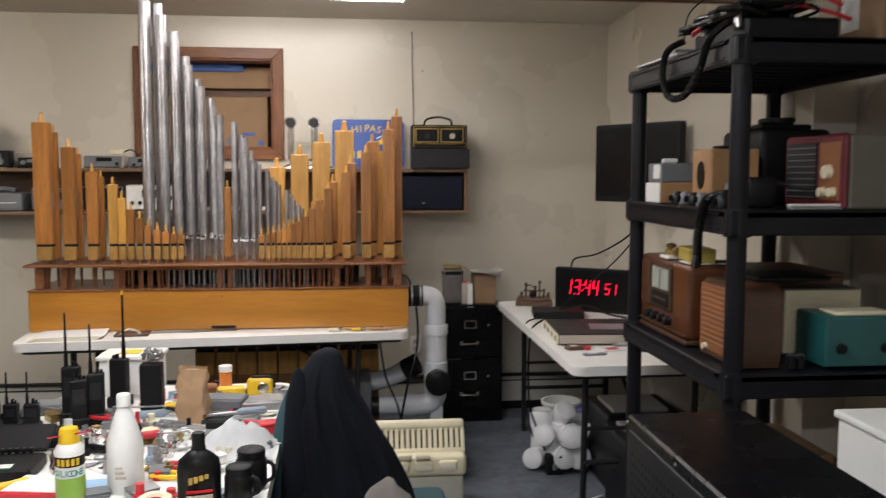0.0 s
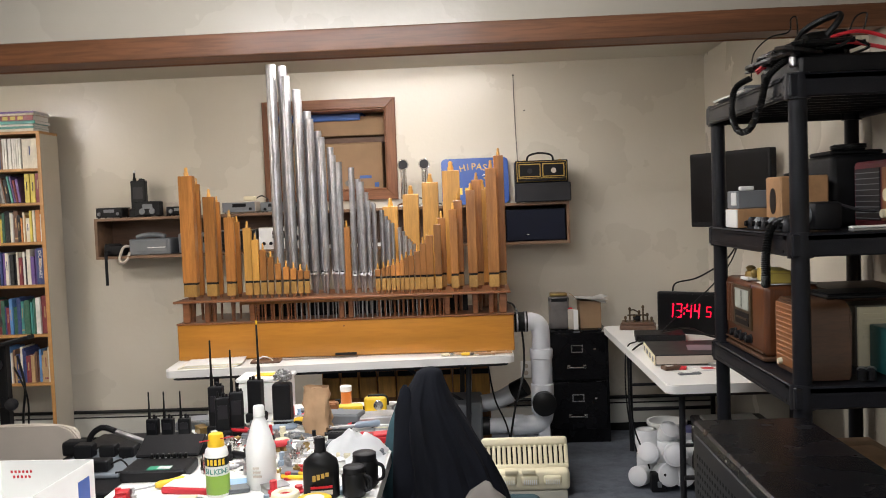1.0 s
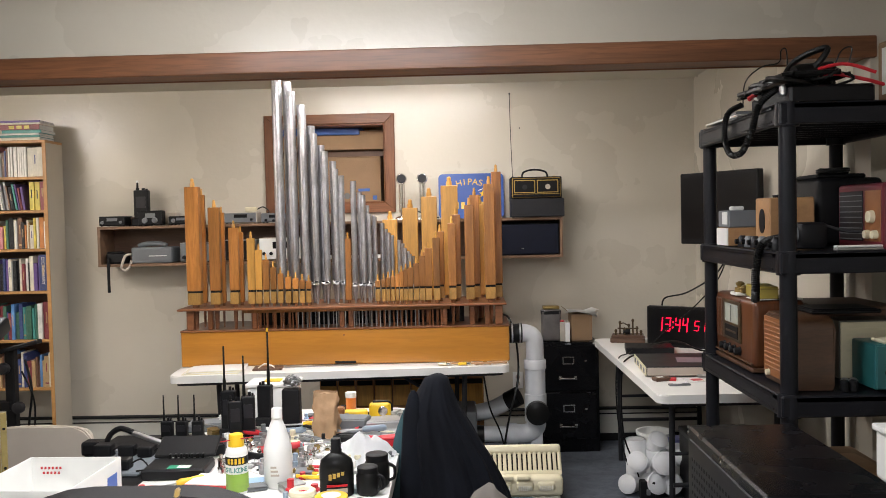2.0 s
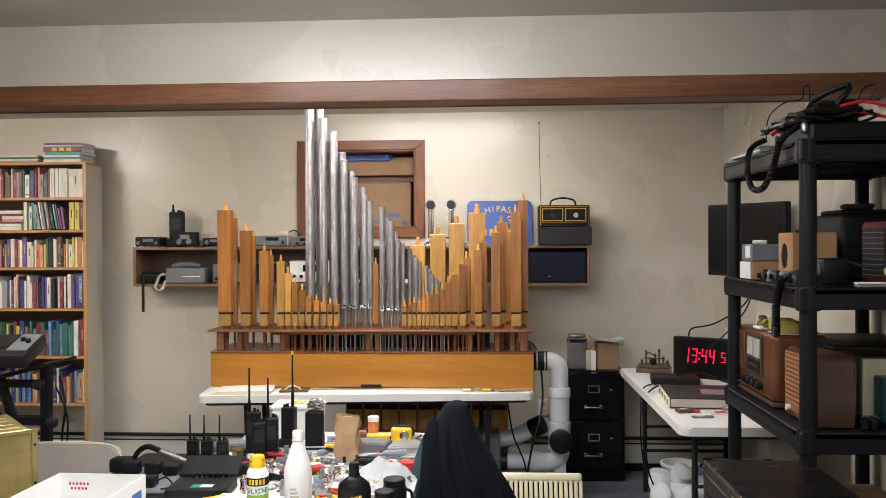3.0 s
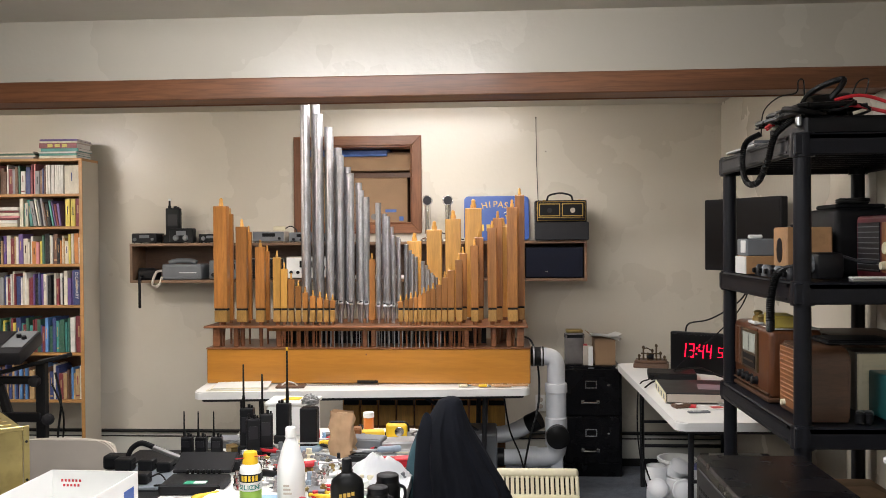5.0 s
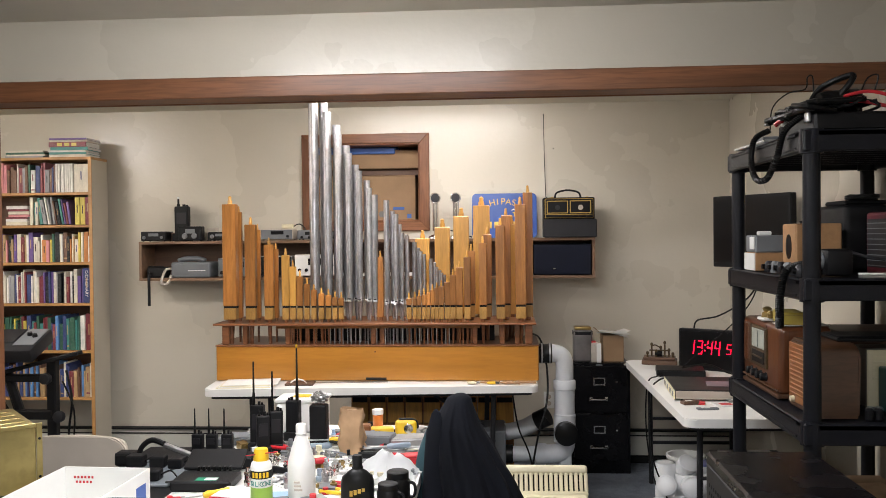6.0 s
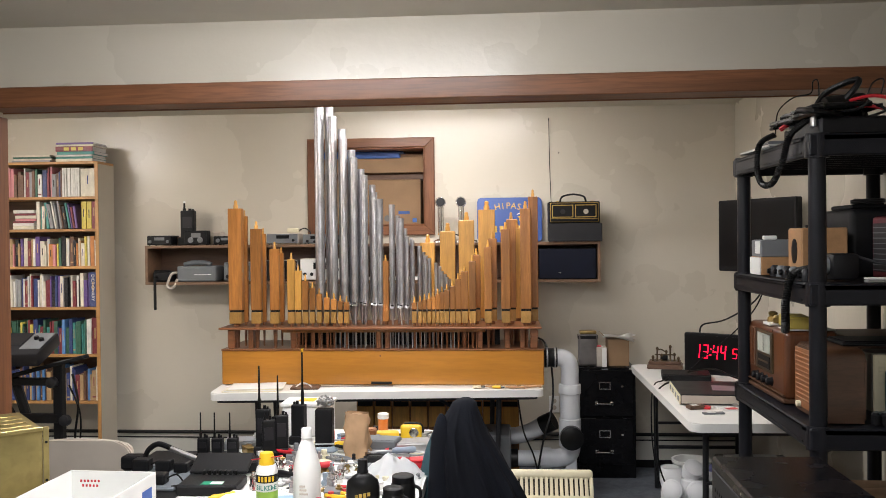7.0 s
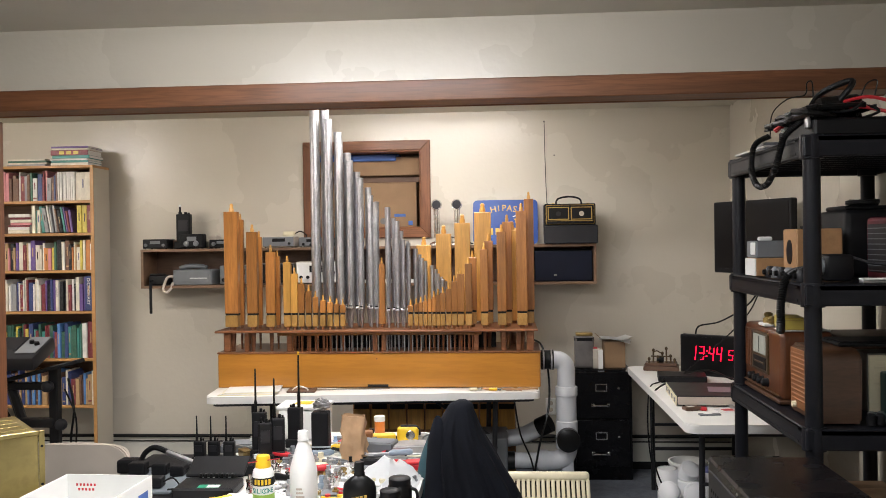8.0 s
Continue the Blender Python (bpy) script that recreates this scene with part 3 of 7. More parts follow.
part("riser", lathe([(0.058, 0.46), (0.058, 0.70)], 24, m=pose(0.70, 4.15, 0)), PVC, wind, smooth=True)
part("tee", lathe([(0.063, 0), (0.063, 0.155), (0.058, 0.16)], 24, m=pose(0.70, 4.15, 0.36)), PVC, wind, smooth=True)
part("end_cap", lathe([(0.066, 0), (0.066, 0.05), (0.058, 0.055)], 22, m=pose(0.702, 4.08, 0.425, 90, 0, 0)), RUBBER, wind, "round black rubber cap", smooth=True)
part("elbow", tube([(0.702, 4.15, 0.37), (0.70, 4.15, 0.33), (0.675, 4.15, 0.297), (0.63, 4.15, 0.285), (0.58, 4.15, 0.285)], 0.055, 18), PVC, wind, smooth=True)
part("collar", lathe([(0.061, 0), (0.061, 0.06)], 20, m=pose(0.53, 4.15, 0.285, 0, 90, 0)), PVC, wind, smooth=True)
part("run", lathe([(0.045, 0), (0.045, 0.16)], 18, m=pose(0.39, 4.15, 0.285, 0, 90, 0)), PVC, wind, smooth=True)
part("coupling", lathe([(0.052, 0), (0.052, 0.04)], 20, m=pose(0.36, 4.15, 0.285, 0, 90, 0)), RUBBER, wind, smooth=True)
part("flex_duct", tube([(0.30, 4.36, 0.36), (0.45, 4.32, 0.39), (0.60, 4.28, 0.48)], 0.05, 16), PVC, wind, "grey flexible duct", smooth=True)
part("coupling", lathe([(0.056, 0), (0.056, 0.08)], 20, m=pose(0.545, 4.28, 0.445, 0, 62, -18)), RUBBER, wind, "black rubber coupling", smooth=True)
part("stand", box(0.67, 0.735, 4.12, 4.18, 0, 0.3, 0.004), PVC, wind)
blower = thing("blower_box", (0.0, 4.12, 0), "grey organ blower box under the table", "blower")
part("body", box(0.0, 0.36, 0, 0.32, 0, 0.42, 0.01), GREYPL, blower)
cord = thing("power_cable", (0, 0, 0), "thin black cables hanging beside the organ table", "cable")
part("cable", tube([(0.53, 4.42, 0.95), (0.57, 4.3, 0.93), (0.60, 4.2, 0.8), (0.595, 4.05, 0.62), (0.54, 4.0, 0.42), (0.50, 4.0, 0.2), (0.48, 4.02, 0.01)], 0.006, 6), RUBBER, cord, smooth=True)
part("cable", tube([(0.40, 3.95, 0.66), (0.43, 3.96, 0.48), (0.49, 3.96, 0.33), (0.53, 3.98, 0.12), (0.55, 4.0, 0.006)], 0.005, 6), RUBBER, cord, smooth=True)
# spare pipes stored behind the table
for i in range(9):
    x = -0.62 + i * 0.115
    sp = thing("spare_pipe", (x, 4.58, 0), "square wooden organ pipe stored upright behind the table", "organ pipe", "spare wooden organ pipes")
    part("body", box(0, 0.112, 0, 0.1, 0, 0.70 + 0.012 * (i % 3), 0.003), PIPEWOOD, sp)
    part("mouth", box(0.008, 0.104, -0.002, 0.004, 0.50, 0.53), DARKGAP, sp)
    # lighter wood here offsets the shadow under the table
    part("cap", box(0.004, 0.108, -0.008, 0.0, 0.37, 0.497, 0.003), PIPEPALE_LIT, sp)

# ---- filing cabinet ----
cab = thing("filing_cabinet", (0.79, 4.755, 0), "black two-drawer steel filing cabinet with chrome handles", "filing cabinet")
part("body", box(0, 0.376, 0.018, 0.325, 0.0, 0.717, 0.004), CABMETAL, cab)
for z in (0.09, 0.402):
    d = part("drawer", box(0.012, 0.357, 0, 0.02, z, z + 0.3, 0.004), CABMETAL, cab)
    part("handle", tube([(0.124, 0.0, z + 0.085), (0.129, -0.02, z + 0.085), (0.214, -0.02, z + 0.085), (0.219, 0.0, z + 0.085)], 0.006, 8), CHROME, d, "chrome pull handle", smooth=True)
    part("handle_plate", box(0.114, 0.134, -0.003, 0, z + 0.073, z + 0.097, 0.001), CHROME, d)
    part("handle_plate", box(0.211, 0.231, -0.003, 0, z + 0.073, z + 0.097, 0.001), CHROME, d)
    lf = box(0.139, 0.214, -0.004, 0, z + 0.175, z + 0.182)
    box(0.139, 0.214, -0.004, 0, z + 0.218, z + 0.225, bm=lf)
    box(0.139, 0.146, -0.004, 0, z + 0.182, z + 0.218, bm=lf)
    box(0.207, 0.214, -0.004, 0, z + 0.182, z + 0.218, bm=lf)
    part("label_frame", lf, CHROME, d, "chrome label frame")
    part("latch", box(0.28, 0.295, -0.004, 0, z + 0.19, z + 0.2, 0.001), CHROME, d)

part("lock", lathe([(0.011, 0), (0.010, 0.005)], 14, m=pose(0.345, 0.018, 0.707, 90, 0, 0)), CHROME, cab, "chrome lock", smooth=True)
part("badge", box(0.16, 0.20, 0.0155, 0.018, 0.702, 0.709, 0.0008), GREYPL, cab)

# ---- wall shelf ----
wsh = thing("wall_shelf", (0, 0, 0), "long dark walnut box shelf hung on the wall", "shelf")
SX0, SX1, SZ0, SZ1, SY0 = -2.112, 0.957, 1.267, 1.533, 4.85
part("top_board", box(SX0, SX1, SY0, YW - 0.002, SZ1 - 0.018, SZ1, 0.001), SHELFWOOD, wsh)
part("bottom_board", box(SX0, SX1, SY0, YW - 0.002, SZ0, SZ0 + 0.018, 0.001), SHELFWOOD, wsh)
part("edge_strip", box(SX0, SX1, SY0 - 0.004, SY0, SZ1 - 0.018, SZ1), SHELFEDGE, wsh)
part("edge_strip", box(SX0, SX1, SY0 - 0.004, SY0, SZ0, SZ0 + 0.018), SHELFEDGE, wsh)
for x in (SX0, -0.62, 0.53, SX1 - 0.018):
    part("upright", box(x, x + 0.018, SY0 - 0.003, YW - 0.002, SZ0 + 0.018, SZ1 - 0.018), SHELFEDGE if x in (SX0, SX1 - 0.018) else SHELFWOOD, wsh)
part("back_panel", box(SX0 + 0.018, SX1 - 0.018, YW - 0.01, YW - 0.002, SZ0 + 0.018, SZ1 - 0.018), SHELFWOOD, wsh)

# ---- bookcase with books ----
bc = thing("bookcase", (0, 0, 0), "tall oak-edged bookcase full of books", "bookcase")
BX0, BX1, BY0, BTOP = -3.34, -2.405, 4.78, 2.092
SHELVES = (0.484, 0.802, 1.123, 1.40, 1.653, 1.872)
part("side", box(BX1 - 0.02, BX1, BY0 + 0.006, YW - 0.07, 0, BTOP, 0.001), BOOKSIDE, bc, "pale laminate side panel")
part("side", box(BX0, BX0 + 0.02, BY0 + 0.006, YW - 0.07, 0, BTOP, 0.001), BOOKSIDE, bc)
part("front_edge", box(BX1 - 0.022, BX1 + 0.001, BY0, BY0 + 0.006, 0, BTOP), BOOKCASE, bc)
part("front_edge", box(BX0 - 0.001, BX0 + 0.022, BY0, BY0 + 0.006, 0, BTOP), BOOKCASE, bc)
part("top", box(BX0, BX1, BY0 - 0.002, YW - 0.07, BTOP, BTOP + 0.018, 0.002), BOOKCASE, bc)
part("back_panel", box(BX0 + 0.02, BX1 - 0.02, YW - 0.078, YW - 0.07, 0.45, BTOP), SHELFWOOD, bc)
for z in SHELVES:
    part("shelf", box(BX0 + 0.022, BX1 - 0.022, BY0 + 0.002, YW - 0.08, z - 0.018, z, 0.001), BOOKCASE, bc)
COVERS = [material("cover_" + n, c, 0.45, vary=0.16, scale=14, grain=0.14, grain_color=tuple(0.25 + 0.3 * v if max(c) < 0.3 else 0.45 * v for v in c)) for n, c in (
    ("ivory", (0.68, 0.63, 0.52)), ("white", (0.72, 0.70, 0.66)), ("maroon", (0.20, 0.025, 0.035)), ("navy", (0.03, 0.05, 0.17)), ("black", (0.02, 0.02, 0.022)),
    ("green", (0.03, 0.11, 0.07)), ("tan", (0.45, 0.30, 0.15)), ("blue", (0.10, 0.24, 0.50)), ("pink", (0.62, 0.25, 0.27)), ("yellow", (0.66, 0.53, 0.10)),
    ("purple", (0.13, 0.07, 0.25)), ("teal", (0.05, 0.25, 0.22)), ("grey", (0.28, 0.28, 0.29)), ("orange", (0.55, 0.22, 0.06)), ("brown", (0.14, 0.065, 0.035)))]
COVNAME = ["ivory", "white", "maroon", "navy", "black", "dark green", "tan", "blue", "pink", "yellow", "purple", "teal", "grey", "orange", "brown"]


def book(x, y, z, w, d, h, k, lean=0.0):
    """A book with its spine to the front: cover boards, page block and title bar."""
    m = pose(x, y, z, 0, lean, 0)
    t = thing("book", m, COVNAME[k] + " book standing with its spine out", "book", "books on the bookcase")
    b = box(0, w, 0, 0.004, 0, h, 0.0015)
    box(0, 0.002, 0.004, d, 0, h, bm=b)
    box(w - 0.002, w, 0.004, d, 0, h, bm=b)
    part("cover", b, COVERS[k], t)
    part("pages", box(0.0022, w - 0.0022, 0.0042, d - 0.004, 0.004, h - 0.005), PAPER, t)
    r = random.random()
    if w > 0.018 and r < 0.55:
        tone = COVERS[6] if k in (2, 3, 4, 5, 10, 14, 7, 11) else COVERS[(4, 3, 2)[int(r * 5)]]
        part("title_bar", box(w * 0.4, w * 0.6, -0.0008, 0.0002, h * (0.4 + 0.2 * r), h * (0.7 + 0.2 * r)), tone, t)
        if r > 0.4:
            part("title_bar", box(w * 0.12, w * 0.88, -0.0008, 0.0002, h * 0.1, h * 0.15), tone, t)
    return t


random.seed(11)
TONES = {0.16: (3, 2, 14, 5, 6), 0.484: (3, 14, 2, 0, 7, 6), 0.802: (0, 3, 5, 5, 4, 7, 9, 2, 11, 5), 1.123: (0, 1, 12, 2, 3, 10, 4, 1, 0, 3, 4), 1.40: (0, 0, 1, 6, 9, 8, 0, 4, 14, 2, 10, 13, 0, 5, 4, 14),
         1.653: (2, 12, 13, 0, 0, 1, 10, 11, 4, 14), 1.872: (8, 6, 12, 0, 14, 10, 7, 2, 3, 1, 0, 5)}
zs = (0.16,) + SHELVES
for i, z in enumerate(zs):
    if i == 0:
        continue
    room = (zs[i + 1] - 0.018 if i + 1 < len(zs) else BTOP) - z
    x = BX1 - 0.026
    if i == 5:
        zz = z + 0.001
        for k, th in ((0, 0.024), (1, 0.018), (2, 0.012), (8, 0.016), (0, 0.02), (2, 0.014), (1, 0.022)):
            flat = thing("book", (BX1 - 0.60 + random.uniform(-0.01, 0.01), BY0 + 0.012, zz), COVNAME[k] + " book lying flat in a stack on the shelf", "book", "books on the bookcase")
            part("cover", box(0, 0.15, 0, 0.15, 0, th, 0.002), COVERS[k], flat)
            part("pages", box(0.003, 0.1505, 0.004, 0.1505, 0.002, th - 0.002), PAPER, flat)
            zz += th + 0.001
    n = 0
    while x > (BX0 + 0.06 if i != 5 else BX1 - 0.43):
        if i == 6 and n < 3:
            w, h, k = 0.036, 0.19, 0
        elif i == 6 and n < 11:
            w, h, k = 0.014, 0.195, 1
        elif i == 3 and n == 0:
            w, h, k = 0.05, 0.235, 3
        elif i == 2 and n == 0:
            w, h, k = 0.042, 0.245, 2
        elif i == 2 and n == 1:
            w, h, k = 0.03, 0.235, 1
        elif i == 5 and n < 3:
            w, h, k = 0.032, 0.185, (2, 9, 9)[n]
        else:
            w = random.choice((0.010, 0.012, 0.014, 0.016, 0.02, 0.024, 0.03))
            h = min(room - 0.012, random.uniform(0.145, 0.205) if z > 1.3 else random.uniform(0.17, 0.235))
            k = random.choice(TONES[z])
        lean = 0.0
        if i == 5 and 3 <= n < 14:
            lean = -7.0 - 3 * random.random()
        x -= w + 0.001 + (0.026 if lean and n == 3 else 0.0) + (0.004 if lean else 0)
        t = book(x, BY0 + 0.012 + random.uniform(0, 0.022), z + 0.001 + (0.0 if not lean else 0.002), w, random.uniform(0.13, 0.19), h, k, lean)
        if i == 3 and n == 0:
            lettering("title", "DICTIONARY", 0.03, pose(w / 2, -0.001, 0.13, 90, 90, 0), COVERS[1], t, "white spine lettering")
        n += 1
# stacks lying on top of the bookcase
z = BTOP + 0.019
for k, w in ((0, 0.018), (11, 0.014), (1, 0.012), (11, 0.02), (2, 0.034), (0, 0.012), (10, 0.012)):
    tk = thing("book", (-2.70 + random.uniform(-0.01, 0.01), BY0 + 0.01, z), COVNAME[k] + " book lying in a stack on the bookcase", "book", "stacked books")
    part("cover", box(0, 0.26, 0, 0.2, 0, w, 0.002), COVERS[k], tk)
    part("pages", box(0.003, 0.2605, 0.004, 0.1965, 0.002, w - 0.002), PAPER, tk)
    if k == 2:
        for j in range(3):
            part("title_bar", box(0.06 + j * 0.05, 0.095 + j * 0.05, -0.001, 0, 0.006, 0.027), COVERS[9], tk)
    z += w + 0.001
z = BTOP + 0.019
for k, w in ((12, 0.012), (0, 0.01), (5, 0.012), (0, 0.012)):
    tk = thing("magazine", (-3.0 + random.uniform(-0.02, 0.02), BY0 + 0.02, z), "grey-green magazine lying in a stack on the bookcase", "magazine", "stacked magazines")
    part("cover", box(0, 0.27, 0, 0.2, 0, w, 0.001), COVERS[k], tk)
    z += w + 0.001

# ---- black resin shelving ----
unit = thing("shelving_unit", (0, 0, 0), "black moulded resin shelving unit loaded with old radios and cables", "shelving unit")
UX0, UX1, UY0, UY1 = 1.287, 1.872, 1.925, 2.83
TIERS = (0.10, 0.951, 1.404, 1.872)
for z in TIERS:
    b = slab([(UX0 + x, UY0 + y) for x, y in rounded(UX1 - UX0, UY1 - UY0, 0.03, 4)], z - 0.018, z - 0.004)
    s = part("shelf", b, SHELFPL, unit)
    rim = bmesh.new()
    for x0, x1, y0, y1 in ((UX0, UX1, UY0, UY0 + 0.02), (UX0, UX1, UY1 - 0.02, UY1), (UX0, UX0 + 0.02, UY0 + 0.02, UY1 - 0.02), (UX1 - 0.02, UX1, UY0 + 0.02, UY1 - 0.02)):
        box(x0, x1, y0, y1, z - 0.068, z, 0.005, bm=rim)
    part("rim", rim, SHELFPL, s, "deep moulded rim")
    ln = box(UX0 - 0.003, UX0, UY0 + 0.07, UY1 - 0.07, z - 0.056, z - 0.05)
    box(UX0 - 0.003, UX0, UY0 + 0.07, UY1 - 0.07, z - 0.014, z - 0.008, bm=ln)
    part("moulded_line", ln, SHELFPL, s)
    ribs = bmesh.new()
    for k in range(9):
        y = UY0 + 0.1 + k * 0.088
        box(UX0 + 0.02, UX1 - 0.02, y - 0.003, y + 0.003, z - 0.05, z - 0.018, bm=ribs)
    part("rib", ribs, SHELFPL, s)
    for x in (UX0 + 0.035, UX1 - 0.035):
        for y in (UY0 + 0.035, UY1 - 0.035):
            part("corner_socket", lathe([(0.037, z - 0.072), (0.038, z - 0.02), (0.036, z + 0.004)], 14, m=pose(x, y, 0)), SHELFPL, s, smooth=True)
for a, c in zip((0.0,) + TIERS, TIERS):
    for x in (UX0 + 0.035, UX1 - 0.035):
        for y in (UY0 + 0.035, UY1 - 0.035):
            part("post", lathe([(0.0275, a), (0.0265, c - 0.07)], 14, m=pose(x, y, 0)), SHELFPL, unit, smooth=True)

# ---- wall-mounted television ----
tv = thing("television", (1.54, 4.135, 1.362, 0, 0, -60.4), "flat black television on a swivel wall mount, switched off", "television")
part("cabinet", box(0, 0.556, 0, 0.045, 0, 0.395, 0.006), BLACKPL, tv)
part("screen", box(0.018, 0.538, -0.002, 0, 0.03, 0.378), SCREEN, tv, "dark glossy screen")
part("bezel_strip", box(0.018, 0.538, -0.003, 0, 0.008, 0.024), BLACKPL, tv)
part("back_bulge", box(0.12, 0.44, 0.045, 0.085, 0.06, 0.3, 0.01), BLACKPL, tv)
part("mount_arm", tube([(0.28, 0.08, 0.2), (0.30, 0.13, 0.2), (0.44, 0.14, 0.2)], 0.015, 8, smooth_steps=1), LEGMETAL, tv)

# ---- things on and in the wall shelf ----
def handheld_radio(m, w, d, h, ant, label, group="handheld radios", tip=None):
    """A two-way radio: body, knobs, antenna, front grille and clip."""
    t = thing("handheld_radio", m, label, "radio", group)
    part("body", box(-w / 2, w / 2, -d / 2, d / 2, 0, h, min(w, d) * 0.14, seg=2), BLACKPL, t)
    part("speaker_grille", box(-w * 0.33, w * 0.33, -d / 2 - 0.0015, -d / 2, h * 0.5, h * 0.82), LEGMETAL, t)
    part("charger_base", box(-w * 0.62, w * 0.62, -d * 0.75, d * 0.75, 0, h * 0.22, 0.004), BLACKPL, t)
    part("knob", lathe([(w * 0.12, h), (w * 0.11, h + 0.014)], 10, m=pose(w * 0.12, 0, 0)), BLACKPL, t, smooth=True)
    part("knob", lathe([(w * 0.09, h), (w * 0.08, h + 0.01)], 10, m=pose(w * 0.34, 0, 0)), BLACKPL, t, smooth=True)
    r = w * 0.1
    part("antenna", lathe([(r * 1.25, h), (r * 1.2, h + ant * 0.22), (r * 0.8, h + ant * 0.3), (r * 0.62, h + ant), (r * 0.4, h + ant + 0.002)], 10, m=pose(-w * 0.28, 0, 0)), RUBBER, t, smooth=True)
    if tip:
        part("antenna_tip", lathe([(r * 0.9, h + ant - 0.008), (r * 0.8, h + ant + 0.006)], 8, m=pose(-w * 0.28, 0, 0)), tip, t, "bright antenna tip")
    return t


def electronic_box(name, m, w, d, h, mat, label, category, face=None, knobs=(), panel=None, group=""):
    """A small set in a case: body, front panel, display, knobs and feet. Front at y = 0."""
    t = thing(name, m, label, category, group)
    part("body", box(0, w, 0.006, d, 0.004, h, min(0.006, h * 0.12), seg=2), mat, t)
    part("front_panel", box(0.004, w - 0.004, 0, 0.008, 0.008, h - 0.005, 0.002), panel or mat, t)
    if face:
        part("display", box(w * 0.32, w * 0.72, -0.0015, 0.001, h * 0.52, h * 0.82, 0.0005), face, t)
    for fx, fz, r in knobs:
        part("knob", lathe([(r, 0), (r * 0.86, 0.011)], 12, m=pose(w * fx, 0, h * fz, 90, 0, 0)), BLACKPL if mat is not BLACKPL else GREYPL, t, smooth=True)
    for fx in (0.08, 0.92):
        part("foot", lathe([(0.006, 0), (0.006, 0.005)], 8, m=pose(w * fx, 0.02, 0)), RUBBER, t)
        part("foot", lathe([(0.006, 0), (0.006, 0.005)], 8, m=pose(w * fx, d - 0.02, 0)), RUBBER, t)
    return t


S1 = SZ1 + 0.001
electronic_box("transceiver", (-2.115, 4.88, S1), 0.175, 0.15, 0.068, BLACKPL, "small black mobile transceiver on the wall shelf", "radio", GREYPL, ((0.15, 0.4, 0.012), (0.85, 0.4, 0.01)))
electronic_box("radio_scanner", (-1.93, 4.95, S1), 0.07, 0.08, 0.06, SHELFWOOD, "small dark box between radios on the shelf", "radio")
handheld_radio((-1.852, 4.97, S1), 0.098, 0.05, 0.24, 0.06, "large black brick handheld transceiver standing on the shelf", tip=WHITEPL)
electronic_box("transceiver", (-1.85, 4.87, S1), 0.165, 0.07, 0.10, BLACKPL, "black radio with round dials leaning on the shelf", "radio", GREYPL, ((0.3, 0.35, 0.02), (0.7, 0.35, 0.02)))
electronic_box("transceiver", (-1.68, 4.95, S1), 0.06, 0.1, 0.09, BEIGE, "grey radio box behind the others on the shelf", "radio")
electronic_box("transceiver", (-1.645, 4.87, S1), 0.17, 0.12, 0.06, BLACKPL, "rounded black desk radio on the shelf", "radio", GREYPL, ((0.2, 0.5, 0.014),))
electronic_box("transceiver", (-1.28, 4.88, S1), 0.22, 0.15, 0.075, BEIGE, "cream desk transceiver with a dark front strip on the shelf", "radio", SCREEN, ((0.85, 0.35, 0.01),), panel=GREYPL)
mc = thing("desk_microphone", (-1.15, 4.93, S1 + 0.079), "small cream microphone with black cord on a radio", "microphone")
part("body", box(0, 0.08, 0, 0.05, 0, 0.03, 0.008, seg=2), CREAM, mc)
part("cord", tube([(0.08, 0.03, 0.015), (0.12, 0.02, 0.03), (0.16, 0.02, 0.0), (0.14, 0.01, -0.03), (0.12, 0.0, -0.028)], 0.004, 6), RUBBER, mc, smooth=True)
electronic_box("transceiver", (-1.03, 4.88, S1), 0.17, 0.14, 0.066, GREYPL, "blue-grey mobile radio with a row of knobs on the shelf", "radio", SCREEN, ((0.2, 0.3, 0.01), (0.5, 0.25, 0.01), (0.8, 0.3, 0.01)))
electronic_box("transceiver", (-0.85, 4.88, S1), 0.12, 0.14, 0.06, BLACKPL, "black mobile radio on the shelf behind the pipes", "radio", GREYPL)
S0 = SZ0 + 0.019
ph = thing("telephone", (-1.90, 4.87, S0), "grey desk telephone with cream coiled handset cord in the shelf", "telephone")
part("body", box(0, 0.27, 0, 0.18, 0, 0.105, 0.01, seg=2), GREYPL, ph, "grey answering machine body")
part("panel", box(0.02, 0.25, -0.002, 0.002, 0.02, 0.09, 0.001), GREYPL, ph)
part("display", box(0.12, 0.24, -0.003, 0, 0.045, 0.05), WHITEPL, ph)
part("handset", tube([(0.02, 0.09, 0.112), (0.07, 0.09, 0.126), (0.16, 0.09, 0.126), (0.21, 0.09, 0.112)], 0.017, 10), GREYPL, ph, smooth=True)
part("cord", tube([(0.0, 0.03, 0.06), (-0.03, -0.01, 0.055), (-0.05, -0.02, 0.01), (-0.055, -0.03, -0.03), (-0.03, -0.03, -0.045), (-0.005, -0.02, -0.02), (0.005, -0.01, 0.02)], 0.009, 8), BEIGE, ph, "cream coiled handset cord", smooth=True)
bl = thing("holster", (-2.07, 4.87, S0), "black radio in a holster with a hanging strap", "radio")
part("body", box(0, 0.13, 0, 0.1, 0, 0.07, 0.012, seg=2), BLACKPL, bl)
part("flap", box(0.01, 0.12, -0.006, 0.02, 0.065, 0.082, 0.006), BLACKPL, bl)
part("strap", box(0.018, 0.038, -0.035, -0.028, -0.19, 0.03, 0.003), BLACKPL, bl)
part("strap_loop", box(0.018, 0.038, -0.035, 0.0, 0.03, 0.036, 0.002), BLACKPL, bl)
